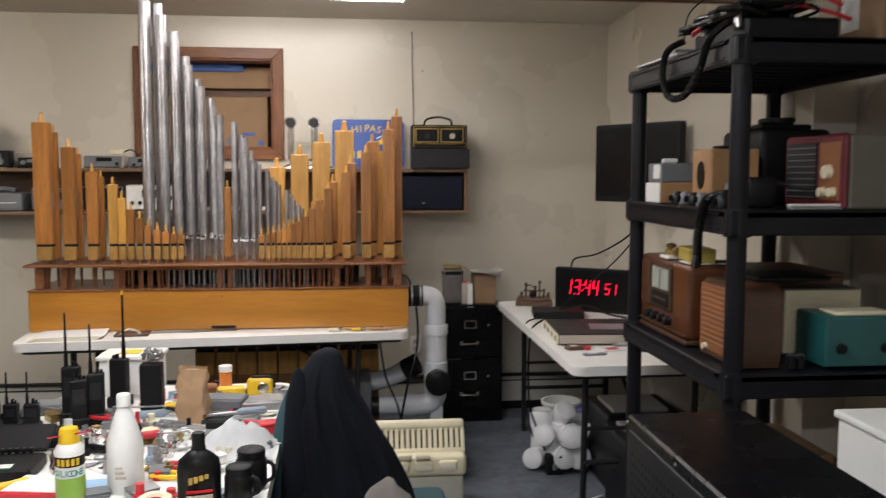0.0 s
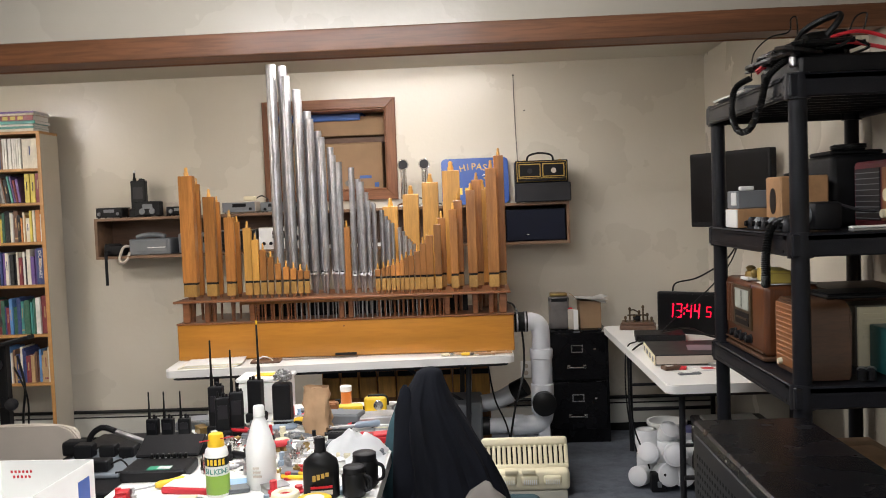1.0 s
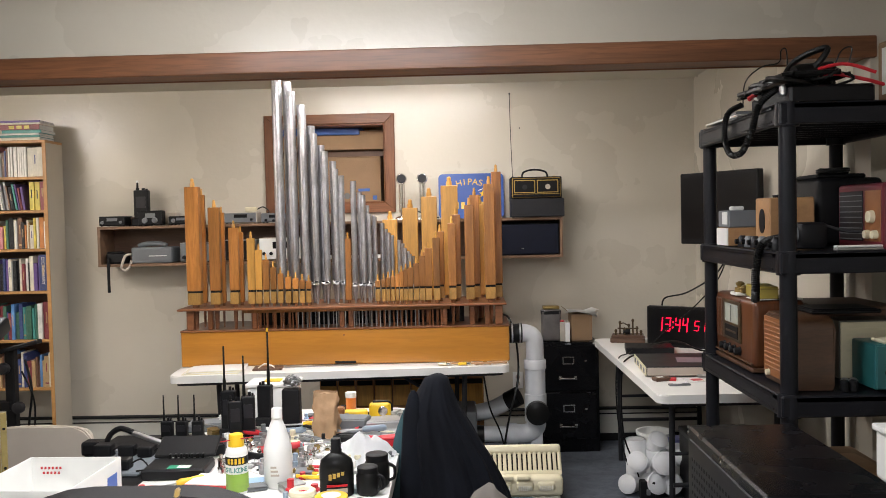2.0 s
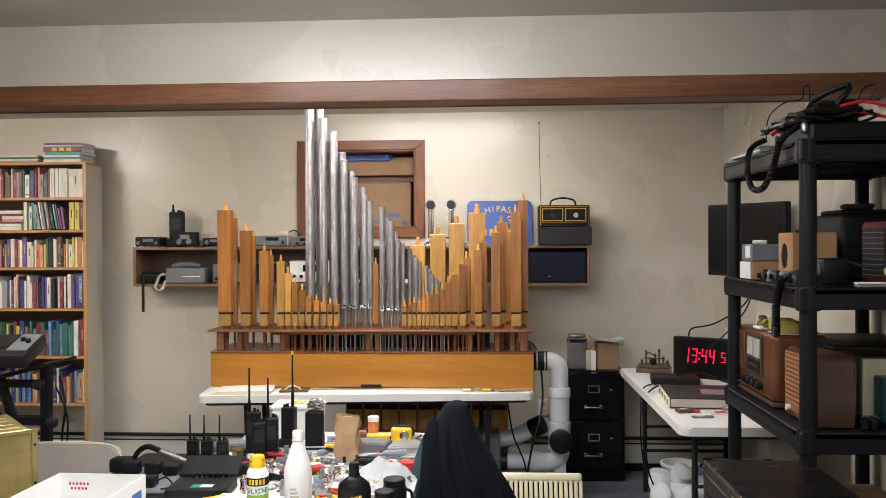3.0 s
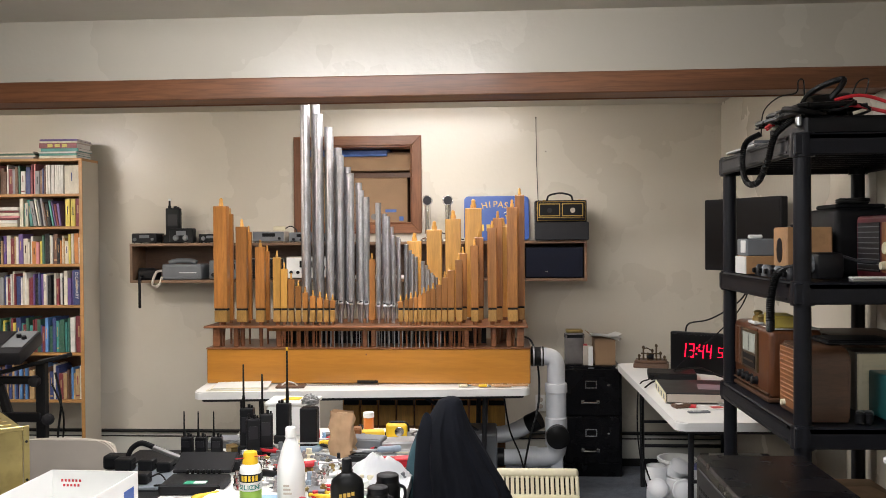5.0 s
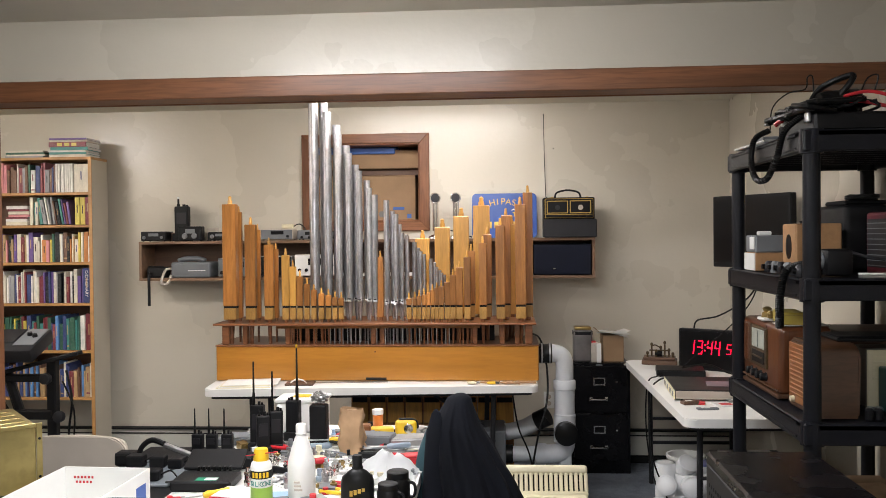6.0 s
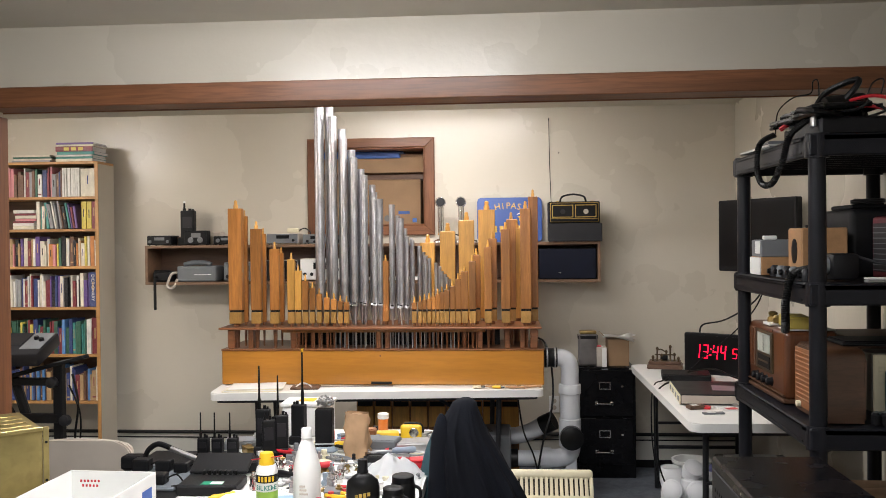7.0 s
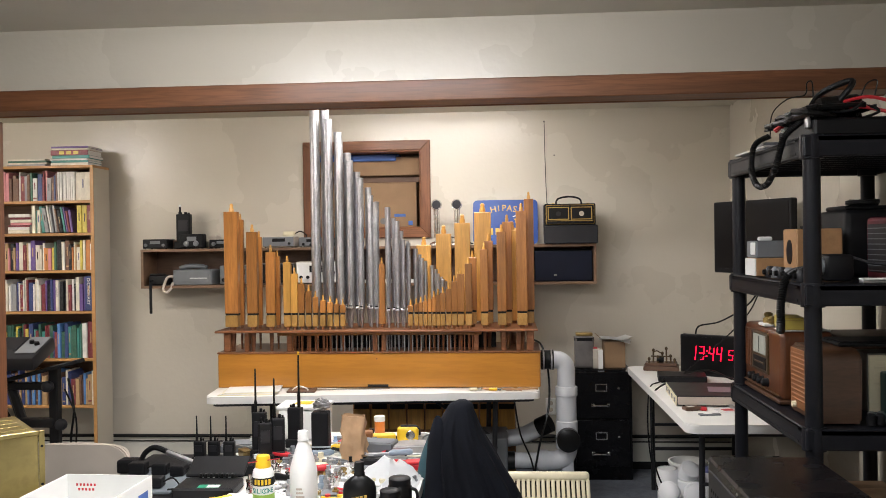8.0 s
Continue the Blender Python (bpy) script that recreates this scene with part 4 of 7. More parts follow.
electronic_box("clock_radio", (-1.575, 4.87, S0), 0.25, 0.16, 0.13, STEEL, "silver clock radio with grey front in the shelf", "radio", SCREEN, ((0.12, 0.25, 0.014), (0.88, 0.25, 0.014)), panel=GREYPL)
electronic_box("transceiver", (-1.31, 4.89, S0), 0.24, 0.16, 0.14, STEEL, "silver and black stereo receiver in the shelf", "radio", SCREEN, ((0.1, 0.3, 0.014), (0.8, 0.3, 0.014)), panel=BLACKPL)
electronic_box("cassette_deck", (-1.05, 4.88, S0), 0.29, 0.18, 0.15, BEIGE, "pale tape deck with small dials in the shelf", "tape deck", SCREEN, ((0.12, 0.3, 0.012), (0.28, 0.3, 0.012), (0.85, 0.5, 0.02)), panel=WHITEPL)
part("tray", box(-0.75, 0.0, 0, 0.1, 0, 0.02), WHITEPL, thing("paper_tray", (-0.02, 4.9, S0), "pale papers lying in the shelf", "paper"))
for x in (-0.096, 0.041):
    m = thing("microphone", (x, 4.93, S1), "vintage chrome desk microphone with a round ring head", "microphone", "vintage microphones")
    part("base", lathe([(0.052, 0), (0.05, 0.012), (0.03, 0.022), (0.012, 0.03)], 20), CHROME, m, smooth=True)
    part("stem", lathe([(0.0095, 0.03), (0.0095, 0.238)], 12), CHROME, m, smooth=True)
    part("spring_rod", lathe([(0.004, 0.05), (0.004, 0.243)], 8, m=pose(-0.016, 0, 0)), CHROME, m, smooth=True)
    part("spring_rod", lathe([(0.004, 0.05), (0.004, 0.243)], 8, m=pose(0.016, 0, 0)), CHROME, m, smooth=True)
    part("ring", lathe([(0.033, -0.012), (0.036, -0.008), (0.036, 0.008), (0.033, 0.012)], 24, m=pose(0, 0, 0.273, 90, 0, 0)), CHROME, m, smooth=True)
    part("grille", lathe([(0.028, -0.015), (0.030, -0.012), (0.030, 0.012), (0.026, 0.017)], 20, m=pose(0, 0, 0.273, 90, 0, 0)), LEGMETAL, m, "dark perforated grille", smooth=True)
mcab = thing("microphone_cable", (-0.05, 4.9, S1), "black cable between the microphones", "cable")
part("cable", tube([(0, 0, 0.03), (0.05, -0.01, 0.055), (0.12, -0.01, 0.03), (0.2, 0, 0.008)], 0.0045, 6), RUBBER, mcab, smooth=True)
sign = thing("sign", (0.146, 5.03, S1, -7, 0, 0), "blue enamel sign with gold letters leaning on the wall", "sign")
part("plate", slab(rounded(0.44, 0.305, 0.03), 0, 0.008, m=pose(0, 0, 0, 90, 0, 0)), SIGNBLUE, sign)
for i, ch in enumerate("HIPAS"):
    a = (i - 2) * 6.6
    lettering("letter", ch, 0.06, pose(0.212 + math.sin(radians(a)) * 0.32, -0.010, 0.247 - 0.32 * (1 - math.cos(radians(a))), 90, a, 0), GOLD, sign, "gold letter")
for i in range(6):
    part("letter_bar", box(0.11 + i * 0.042, 0.135 + i * 0.042, -0.011, -0.008, 0.065, 0.11), GOLD, sign)
part("lightning", slab([(0.27, 0.185), (0.33, 0.208), (0.40, 0.216), (0.40, 0.221), (0.33, 0.214), (0.27, 0.19)], 0, 0.002, m=pose(0, -0.009, 0, 90, 0, 0)), WHITEPL, sign, "white stroke across the sign")
part("star", slab([(0.30 + r * math.cos(a), 0.165 + r * math.sin(a)) for a, r in [(math.pi * k / 5 + 0.3, 0.026 if k % 2 == 0 else 0.012) for k in range(10)]], 0, 0.002, m=pose(0, -0.0095, 0, 90, 0, 0)), YELLOW, sign, "yellow star")
pr = thing("portable_radio", (0.622, 4.84, S1 + 0.0005), "vintage black portable radio with gold-framed dials and an open lower flap", "radio")
part("case", box(0, 0.335, 0.02, 0.17, 0, 0.262, 0.006), BLACKPL, pr)
part("gold_frame", box(0.010, 0.325, 0.0025, 0.021, 0.127, 0.254, 0.003), GOLD, pr, "gold front frame")
part("dial_panel", box(0.0135, 0.3215, 0.001, 0.007, 0.1305, 0.2505, 0.001), BLACKPL, pr)
part("gold_line", box(0.018, 0.317, 0.0005, 0.003, 0.148, 0.151), GOLD, pr)
for x0 in (0.022, 0.172):
    rim = box(x0, x0 + 0.138, -0.001, 0.003, 0.157, 0.162)
    box(x0, x0 + 0.138, -0.001, 0.003, 0.235, 0.24, bm=rim)
    box(x0, x0 + 0.005, -0.001, 0.003, 0.162, 0.235, bm=rim)
    box(x0 + 0.133, x0 + 0.138, -0.001, 0.003, 0.162, 0.235, bm=rim)
    part("dial_rim", rim, GOLD, pr)
    part("dial_mark", lathe([(0.013, 0), (0.017, 0.003)], 14, m=pose(x0 + 0.07, 0.002, 0.195, 90, 0, 0)), BEIGE if x0 > 0.1 else LEGMETAL, pr)
for x in (0.19, 0.235, 0.285):
    part("knob", lathe([(0.008, 0), (0.007, 0.012)], 10, m=pose(x, 0.005, 0.137, 90, 0, 0)), BLACKPL, pr, smooth=True)
part("flap", box(-0.004, 0.345, -0.025, 0.02, 0.0, 0.118, 0.005), LEGMETAL, pr, "dark grey lower flap")
part("handle", tube([(0.08, 0.09, 0.262), (0.095, 0.09, 0.297), (0.165, 0.09, 0.312), (0.235, 0.09, 0.297), (0.25, 0.09, 0.262)], 0.0065, 8), BLACKPL, pr, "arched leather handle", smooth=True)
for x in (0.05, 0.28):
    part("clasp", box(x, x + 0.02, 0.06, 0.08, 0.262, 0.268, 0.002), GOLD, pr)
spk = thing("loudspeaker", (0.552, 4.852, S0), "dark centre loudspeaker with cloth front inside the shelf", "loudspeaker")
part("cabinet", box(0, 0.382, 0.01, 0.2, 0, 0.205, 0.008), BLACKPL, spk)
part("cloth_front", box(0.004, 0.378, 0, 0.011, 0.004, 0.201, 0.006, seg=2), material("speaker_cloth", (0.006, 0.008, 0.018), 0.8, vary=0.15, bump=0.3, bump_scale=500), spk, "dark blue cloth front")
part("badge", box(0.13, 0.148, -0.002, 0, 0.04, 0.045), CHROME, spk, "small chrome badge")
wire = thing("antenna_wire", (0, 0, 0), "thin dark antenna wire from a nail to the radio", "wire")
part("nail", lathe([(0.006, 0), (0.004, 0.012)], 8, m=pose(0.639, YW - 0.001, 2.372, 90, 0, 0)), LEGMETAL, wire)
part("wire", tube([(0.639, YW - 0.012, 2.372), (0.642, YW - 0.012, 2.1), (0.65, YW - 0.02, 1.81), (0.65, 4.98, 1.805)], 0.0022, 5, smooth_steps=2), LEGMETAL, wire)
part("nail", lathe([(0.005, 0), (0.004, 0.008)], 8, m=pose(0.705, YW - 0.001, 2.14, 90, 0, 0)), LEGMETAL, thing("wall_nail", (0, 0, 0), "small nail head in the cream wall", "nail"))

ol = thing("wall_outlet", (0.66, YW - 0.006, 0.36), "white wall socket plate low on the cream wall", "socket")
part("plate", box(-0.035, 0.035, 0, 0.006, 0, 0.115, 0.003), WHITEPL, ol)
for z in (0.035, 0.08):
    part("socket", lathe([(0.016, 0), (0.015, 0.003)], 14, m=pose(0, 0.0, z, 90, 0, 0)), BEIGE, ol)
# ---- on the filing cabinet ----
CT = 0.7175
can = thing("canister", (0.87, 4.86, CT), "dull grey enamel canister with a brass rim", "canister")
part("body", box(-0.062, 0.062, -0.05, 0.05, 0, 0.21, 0.018, seg=3), material("dull_enamel", (0.13, 0.12, 0.115), 0.35, vary=0.25, scale=12), can, smooth=True)
part("lid", box(-0.055, 0.055, -0.043, 0.043, 0.21, 0.232, 0.008, seg=2), BRASS, can, "tarnished brass lid", smooth=True)
part("band", box(-0.0635, 0.0635, -0.0515, 0.0515, 0.185, 0.195, 0.016), BLACKPL, can)
jar = thing("jar", (0.952, 4.83, CT), "clear jar with a white label in front of a box", "jar")
part("glass", box(-0.03, 0.03, -0.03, 0.03, 0, 0.13, 0.006, seg=2), material("frosted_jar", (0.46, 0.42, 0.36), 0.25, vary=0.1), jar)
part("label", box(0.004, 0.034, -0.033, -0.03, 0.0, 0.125, 0.001), WHITEPL, jar)
part("cap", box(-0.028, 0.0, -0.028, 0.028, 0.13, 0.137, 0.002), RED, jar)
pb = thing("open_carton", (1.0, 4.83, CT), "small open brown cardboard box with papers on top", "box")
part("body", box(0, 0.135, 0, 0.16, 0, 0.175, 0.003), CARD, pb)
part("flap", box(-0.06, 0.0, 0.0, 0.15, -0.002, 0.002, 0.0008, m=pose(0, 0, 0.175, 0, 40, 0)), CARD, pb)
pp = thing("papers", (0.99, 4.80, CT + 0.177), "curled sheets of white paper lying on a box", "paper")
for i in range(4):
    b = bmesh.new()
    g = [[b.verts.new((-0.02 + 0.2 * u / 6, 0.15 * v / 4, 0.004 * i + 0.02 * math.sin(u * 0.7 + i) * (u / 6) + 0.012 * (1 - u / 6))) for v in range(5)] for u in range(7)]
    for u in range(6):
        for v in range(4):
            b.faces.new((g[u][v], g[u + 1][v], g[u + 1][v + 1], g[u][v + 1]))
    bmesh.ops.solidify(b, geom=b.faces[:], thickness=0.0012)
    bmesh.ops.rotate(b, verts=b.verts, cent=(0.08, 0.07, 0), matrix=Matrix.Rotation(radians(i * 6 - 8), 3, "Z"))
    part("sheet", b, PAPER, pp, smooth=True)

# ---- on the side table ----
T2 = 0.7305
ck = thing("clock", (1.416, 4.48, T2, 0, 0, -33), "black digital wall clock with large red glowing digits", "clock")
part("case", box(0, 0.43, 0, 0.05, 0, 0.245, 0.006), BLACKPL, ck)
part("window", box(0.012, 0.418, -0.002, 0.0, 0.014, 0.232, 0.0006), SCREEN, ck, "dark tinted window")
SEG = {"0": "abcdef", "1": "bc", "2": "abged", "3": "abgcd", "4": "fgbc", "5": "afgcd", "8": "abcdefg"}


def digit(ch, x, z, w, h):
    th, lean = h * 0.095, 0.10
    bars = {"a": (0, h - th, w, h), "g": (0, h / 2 - th / 2, w, h / 2 + th / 2), "d": (0, 0, w, th), "f": (0, h / 2, th, h), "e": (0, 0, th, h / 2), "b": (w - th, h / 2, w, h), "c": (w - th, 0, w, h / 2)}
    b = bmesh.new()
    for s in SEG[ch]:
        x0, z0, x1, z1 = bars[s]
        e = 0.0012
        q = [(x0 + e, z0 + e), (x1 - e, z0 + e), (x1 - e, z1 - e), (x0 + e, z1 - e)]
        slab([(px + lean * pz, pz) for px, pz in q], 0, 0.0015, bm=b)
    bmesh.ops.transform(b, matrix=pose(x, -0.002, z, 90, 0, 0), verts=b.verts)
    part("digit", b, LED, ck, "glowing red digit")


for ch, x in (("1", 0.085), ("3", 0.113), ("4", 0.172), ("4", 0.218)):
    digit(ch, x, 0.095, 0.034 if ch != "1" else 0.012, 0.085)
for z in (0.12, 0.153):
    part("colon_dot", lathe([(0.005, 0), (0.005, 0.0015)], 10, m=pose(0.163 + (z - 0.12) * 0.1, -0.002, z, 90, 0, 0)), LED, ck)
for ch, x in (("5", 0.29), ("1", 0.345)):
    digit(ch, x, 0.105, 0.03 if ch != "1" else 0.012, 0.062)
wr = thing("clock_cable", (0, 0, 0), "thin black wires hanging from the television to the clock", "cable")
part("wire", tube([(1.50, 4.44, 0.98), (1.52, 4.42, 1.03), (1.62, 4.3, 1.07), (1.72, 4.05, 1.2), (1.76, 3.9, 1.37)], 0.005, 6), RUBBER, wr, smooth=True)
part("wire", tube([(1.36, 4.25, 0.74), (1.46, 4.18, 0.86), (1.6, 4.05, 1.02), (1.70, 3.95, 1.18), (1.745, 3.88, 1.37)], 0.004, 6), RUBBER, wr, smooth=True)
tk = thing("telegraph_key", (1.215, 4.62, T2, 0, 0, -12), "dark bronze telegraph instrument on a stepped wooden base", "telegraph key")
part("base", box(0, 0.215, 0, 0.15, 0, 0.028, 0.006, seg=2), SHELFWOOD, tk)
part("base_step", box(0.01, 0.205, 0.012, 0.138, 0.028, 0.046, 0.004), SHELFWOOD, tk)
for x, y, h in ((0.035, 0.04, 0.075), (0.06, 0.07, 0.125), (0.088, 0.05, 0.085), (0.115, 0.08, 0.105), (0.14, 0.05, 0.14), (0.165, 0.07, 0.09), (0.19, 0.04, 0.07)):
    part("post", lathe([(0.009, 0.046), (0.0055, 0.052), (0.0055, h - 0.012), (0.009, h - 0.008), (0.009, h), (0.004, h + 0.008)], 10, m=pose(x, y, 0)), BRONZE, tk, smooth=True)
part("lever", box(0.045, 0.175, 0.052, 0.062, 0.082, 0.09, 0.002), BRONZE, tk)
part("bridge", tube([(0.06, 0.07, 0.11), (0.08, 0.07, 0.118), (0.10, 0.075, 0.108), (0.115, 0.08, 0.10)], 0.004, 6), BRONZE, tk, smooth=True)
for y in (0.06, 0.095):
    part("coil", lathe([(0.016, 0), (0.018, 0.003), (0.018, 0.04), (0.016, 0.043)], 14, m=pose(0.08, y, 0.066, 0, 90, 0)), BLACKPL, tk, smooth=True)
electronic_box("modem", (1.225, 4.15, T2, 0, 0, -8), 0.27, 0.2, 0.04, BLACKPL, "flat black electronic box on the side table", "electronics")
rx = electronic_box("receiver", (1.19, 3.45, T2, 0, 0, -4), 0.45, 0.42, 0.052, LEGMETAL, "low rack receiver with a pale metal side on the side table", "receiver", panel=BEIGE)
part("side_rail", box(-0.006, 0.0, 0.0, 0.42, 0.004, 0.05, 0.002), CREAM, rx, "pale metal side rail")
for y in (0.03, 0.13, 0.24, 0.34):
    part("vent", box(-0.008, -0.005, y, y + 0.04, 0.016, 0.038), GREYPL, rx)
ps = thing("leaflet", (1.37, 3.56, T2 + 0.0525, 0, 0, -10), "purple-grey printed sheet lying on the receiver", "paper")
part("sheet", box(0, 0.2, 0, 0.15, 0, 0.002), material("mauve_sheet", (0.25, 0.19, 0.22), 0.4), ps)
random.seed(21)
for i, (x, y, w, d, h, mt, nm, lb) in enumerate(((1.24, 3.36, 0.07, 0.045, 0.012, RED, "card", "red and white printed card"), (1.36, 3.30, 0.14, 0.09, 0.004, PAPER, "card", "white printed card"),
                                                 (1.25, 3.22, 0.10, 0.03, 0.008, GREYPL, "screwdriver", "short dark screwdriver"), (1.43, 3.38, 0.10, 0.06, 0.014, STEEL, "tin", "flat metal tin"),
                                                 (1.52, 3.28, 0.07, 0.05, 0.012, BLACKPL, "connector", "small black connector"), (1.21, 3.33, 0.08, 0.05, 0.018, SHELFWOOD, "wallet", "small dark red pouch"))):
    t = thing(nm, (x, y, T2, 0, 0, random.uniform(-25, 25)), lb + " on the side table", nm)
    part("body", box(0, w, 0, d, 0, h, h * 0.2), mt, t)
    part("print", box(w * 0.2, w * 0.6, d * 0.2, d * 0.7, h, h + 0.0008), PAPER if mt is not PAPER else RED, t)
cz = thing("table_cable", (0, 0, 0), "black cables looping over the table edge to the floor", "cable")
part("cable", tube([(1.25, 3.98, 0.76), (1.19, 3.93, 0.745), (1.155, 3.9, 0.70), (1.15, 3.92, 0.5), (1.17, 3.95, 0.3), (1.22, 3.93, 0.16), (1.24, 3.92, 0.09)], 0.005, 6), RUBBER, cz, smooth=True)
part("cable", tube([(1.30, 4.2, 0.76), (1.22, 4.1, 0.745), (1.15, 4.02, 0.71), (1.14, 4.0, 0.45), (1.18, 4.02, 0.2), (1.25, 4.05, 0.01)], 0.004, 6), RUBBER, cz, smooth=True)
part("cable", tube([(1.35, 4.05, 0.80), (1.5, 4.1, 0.81), (1.62, 4.12, 0.76), (1.72, 4.1, 0.74)], 0.005, 6), RUBBER, cz, smooth=True)

# ---- on the shelving unit ----
Z3, Z2, Z1, Z0 = 0.952, 1.405, 1.873, 0.101
r1 = thing("table_radio", (1.338, 2.795, Z3, 0, 0, -90), "wide walnut radio with a square dial and a row of knobs", "radio", "vintage table radios")
# local x runs along the front, y into the cabinet
part("cabinet", box(0, 0.46, 0.0, 0.19, 0.012, 0.262, 0.022, seg=4), BROWNWOOD, r1, smooth=True)
part("plinth", box(-0.006, 0.466, -0.008, 0.195, 0, 0.016, 0.005, seg=2), BROWNWOOD2, r1)
part("plinth_bead", tube([(-0.004, -0.006, 0.03), (0.464, -0.006, 0.03)], 0.004, 6, smooth_steps=1), BROWNWOOD2, r1, smooth=True)
part("dial_frame", box(0.12, 0.33, -0.006, 0.002, 0.085, 0.24, 0.006, seg=2), BRONZE, r1, "dark bronze dial frame")
part("dial", box(0.15, 0.305, -0.008, -0.005, 0.155, 0.228, 0.001), DIALGLASS, r1, "pale glass dial")
part("dial_pointer", box(0.226, 0.229, -0.0092, -0.008, 0.16, 0.222), BLACKPL, r1)
part("dial_lower", box(0.15, 0.305, -0.008, -0.005, 0.098, 0.145, 0.001), BLACKPL, r1)
part("dial_bar", box(0.165, 0.29, -0.010, -0.008, 0.118, 0.126, 0.001), BRONZE, r1)
for x in (0.13, 0.19, 0.25, 0.31):
    part("knob", lathe([(0.017, 0), (0.0175, 0.004), (0.015, 0.006), (0.014, 0.022), (0.011, 0.025)], 14, m=pose(x, 0.001, 0.056, 90, 0, 0)), BLACKPL, r1, smooth=True)
part("grille_cloth", box(0.025, 0.10, -0.003, 0.001, 0.085, 0.24, 0.001), SHELFWOOD, r1)
for k in range(3):
    part("grille_bar", box(0.038 + 0.02 * k, 0.046 + 0.02 * k, -0.006, 0.0, 0.088, 0.237, 0.002), BROWNWOOD, r1)
part("runner", box(0.35, 0.455, 0.01, 0.18, 0.2622, 0.266, 0.001), PAPER, r1, "pale paper lying on top")
r2 = thing("table_radio", (1.345, 2.252, Z3, 0, 0, -90), "mahogany radio with a rounded top and slatted wooden grille", "radio", "vintage table radios")
b = bmesh.new()
prof = [(0.0, 0.0), (0.245, 0.0), (0.245, 0.195), (0.242, 0.215), (0.232, 0.229), (0.215, 0.238), (0.03, 0.238), (0.013, 0.229), (0.003, 0.215), (0.0, 0.195)]
f0 = [b.verts.new((x, 0.0, z)) for x, z in prof]
f1 = [b.verts.new((x, 0.145, z)) for x, z in prof]
for i in range(len(prof)):
    j = (i + 1) % len(prof)
    b.faces.new((f0[i], f0[j], f1[j], f1[i]))
b.faces.new(f0)
b.faces.new(f1)
bmesh.ops.bevel(b, geom=[e for e in b.edges if abs(e.verts[0].co.y - e.verts[1].co.y) < 1e-6], offset=0.008, segments=2, affect="EDGES")
part("cabinet", b, BROWNWOOD2, r2, smooth=True)
for i in range(11):
    part("slat", box(0.022, 0.222, -0.006, 0.002, 0.045 + i * 0.0155, 0.053 + i * 0.0155, 0.002), RADIOGRILL, r2)
part("frame", box(0.012, 0.233, -0.003, 0.001, 0.02, 0.222, 0.002), RADIOGRILL, r2)
part("knob", lathe([(0.012, 0), (0.01, 0.015)], 12, m=pose(0.06, 0, 0.03, 90, 0, 0)), CREAM, r2, smooth=True)
ty = thing("tin", (1.345, 2.345, Z3 + 0.2665, 0, 0, -8), "mustard oblong tin lying on the radio", "tin")
part("body", box(0, 0.085, 0, 0.155, 0, 0.045, 0.005, seg=2), material("mustard_tin", (0.42, 0.32, 0.06), 0.35, vary=0.15), ty)
part("lid_line", box(-0.001, 0.086, -0.001, 0.156, 0.034, 0.036), BRASS, ty)
br = thing("glass_insulator", (1.365, 2.56, Z3 + 0.263), "amber glass and brass fitting on the radio", "insulator")
part("base", box(-0.03, 0.035, -0.05, 0.03, 0, 0.012, 0.003), WHITEPL, br)
part("body", lathe([(0.022, 0.012), (0.02, 0.028), (0.012, 0.032), (0.018, 0.045), (0.008, 0.052)], 14), BRASS, br, smooth=True)
part("body", lathe([(0.018, 0.012), (0.02, 0.03), (0.012, 0.04)], 12, m=pose(0.005, -0.045, 0)), BRASS, br, smooth=True)
tr = thing("tray", (1.44, 2.04, Z3 + 0.24), "flat black plastic tray lying across the radios", "tray")
part("sheet", box(0, 0.23, 0.03, 0.2, 0, 0.012, 0.004), BLACKPL, tr)
part("rim", box(0.01, 0.22, 0.04, 0.19, 0.012, 0.016, 0.002), BLACKPL, tr)
dk = thing("storage_box", (1.575, 2.30, Z3), "dark box packed behind the radios", "box")
part("body", box(0, 0.27, 0, 0.35, 0, 0.23, 0.006), SHELFWOOD, dk)
part("lid", box(-0.004, 0.274, -0.004, 0.354, 0.222, 0.236, 0.004), SHELFWOOD, dk)
tl = electronic_box("table_radio", (1.60, 1.97, Z3), 0.225, 0.17, 0.15, TEAL, "teal bakelite table radio with a cream top", "radio", None, ((0.2, 0.4, 0.016), (0.8, 0.4, 0.016)), group="vintage table radios")
part("cream_top", box(0.03, 0.20, 0.01, 0.10, 0.15, 0.163, 0.004), CREAM, tl)
cr = electronic_box("table_radio", (1.57, 2.16, Z3), 0.25, 0.13, 0.205, OLIVE, "cream and olive table radio behind the teal one", "radio", None, (), panel=CREAM, group="vintage table radios")
for i in range(5):
    part("louvre", box(0.02, 0.23, -0.003, 0.001, 0.10 + i * 0.018, 0.108 + i * 0.018), CREAM, cr)
gl = thing("glassware", (1.50, 1.975, Z3), "small clutter of clear and dark parts beside the radio", "parts")
for i in range(4):
    part("piece", lathe([(0.014, 0), (0.015, 0.03), (0.008, 0.036)], 10, m=pose(0.012 + 0.014 * i, 0.02 + 0.03 * (i % 2), 0)), STEEL if i % 2 else BLACKPL, gl, smooth=True)
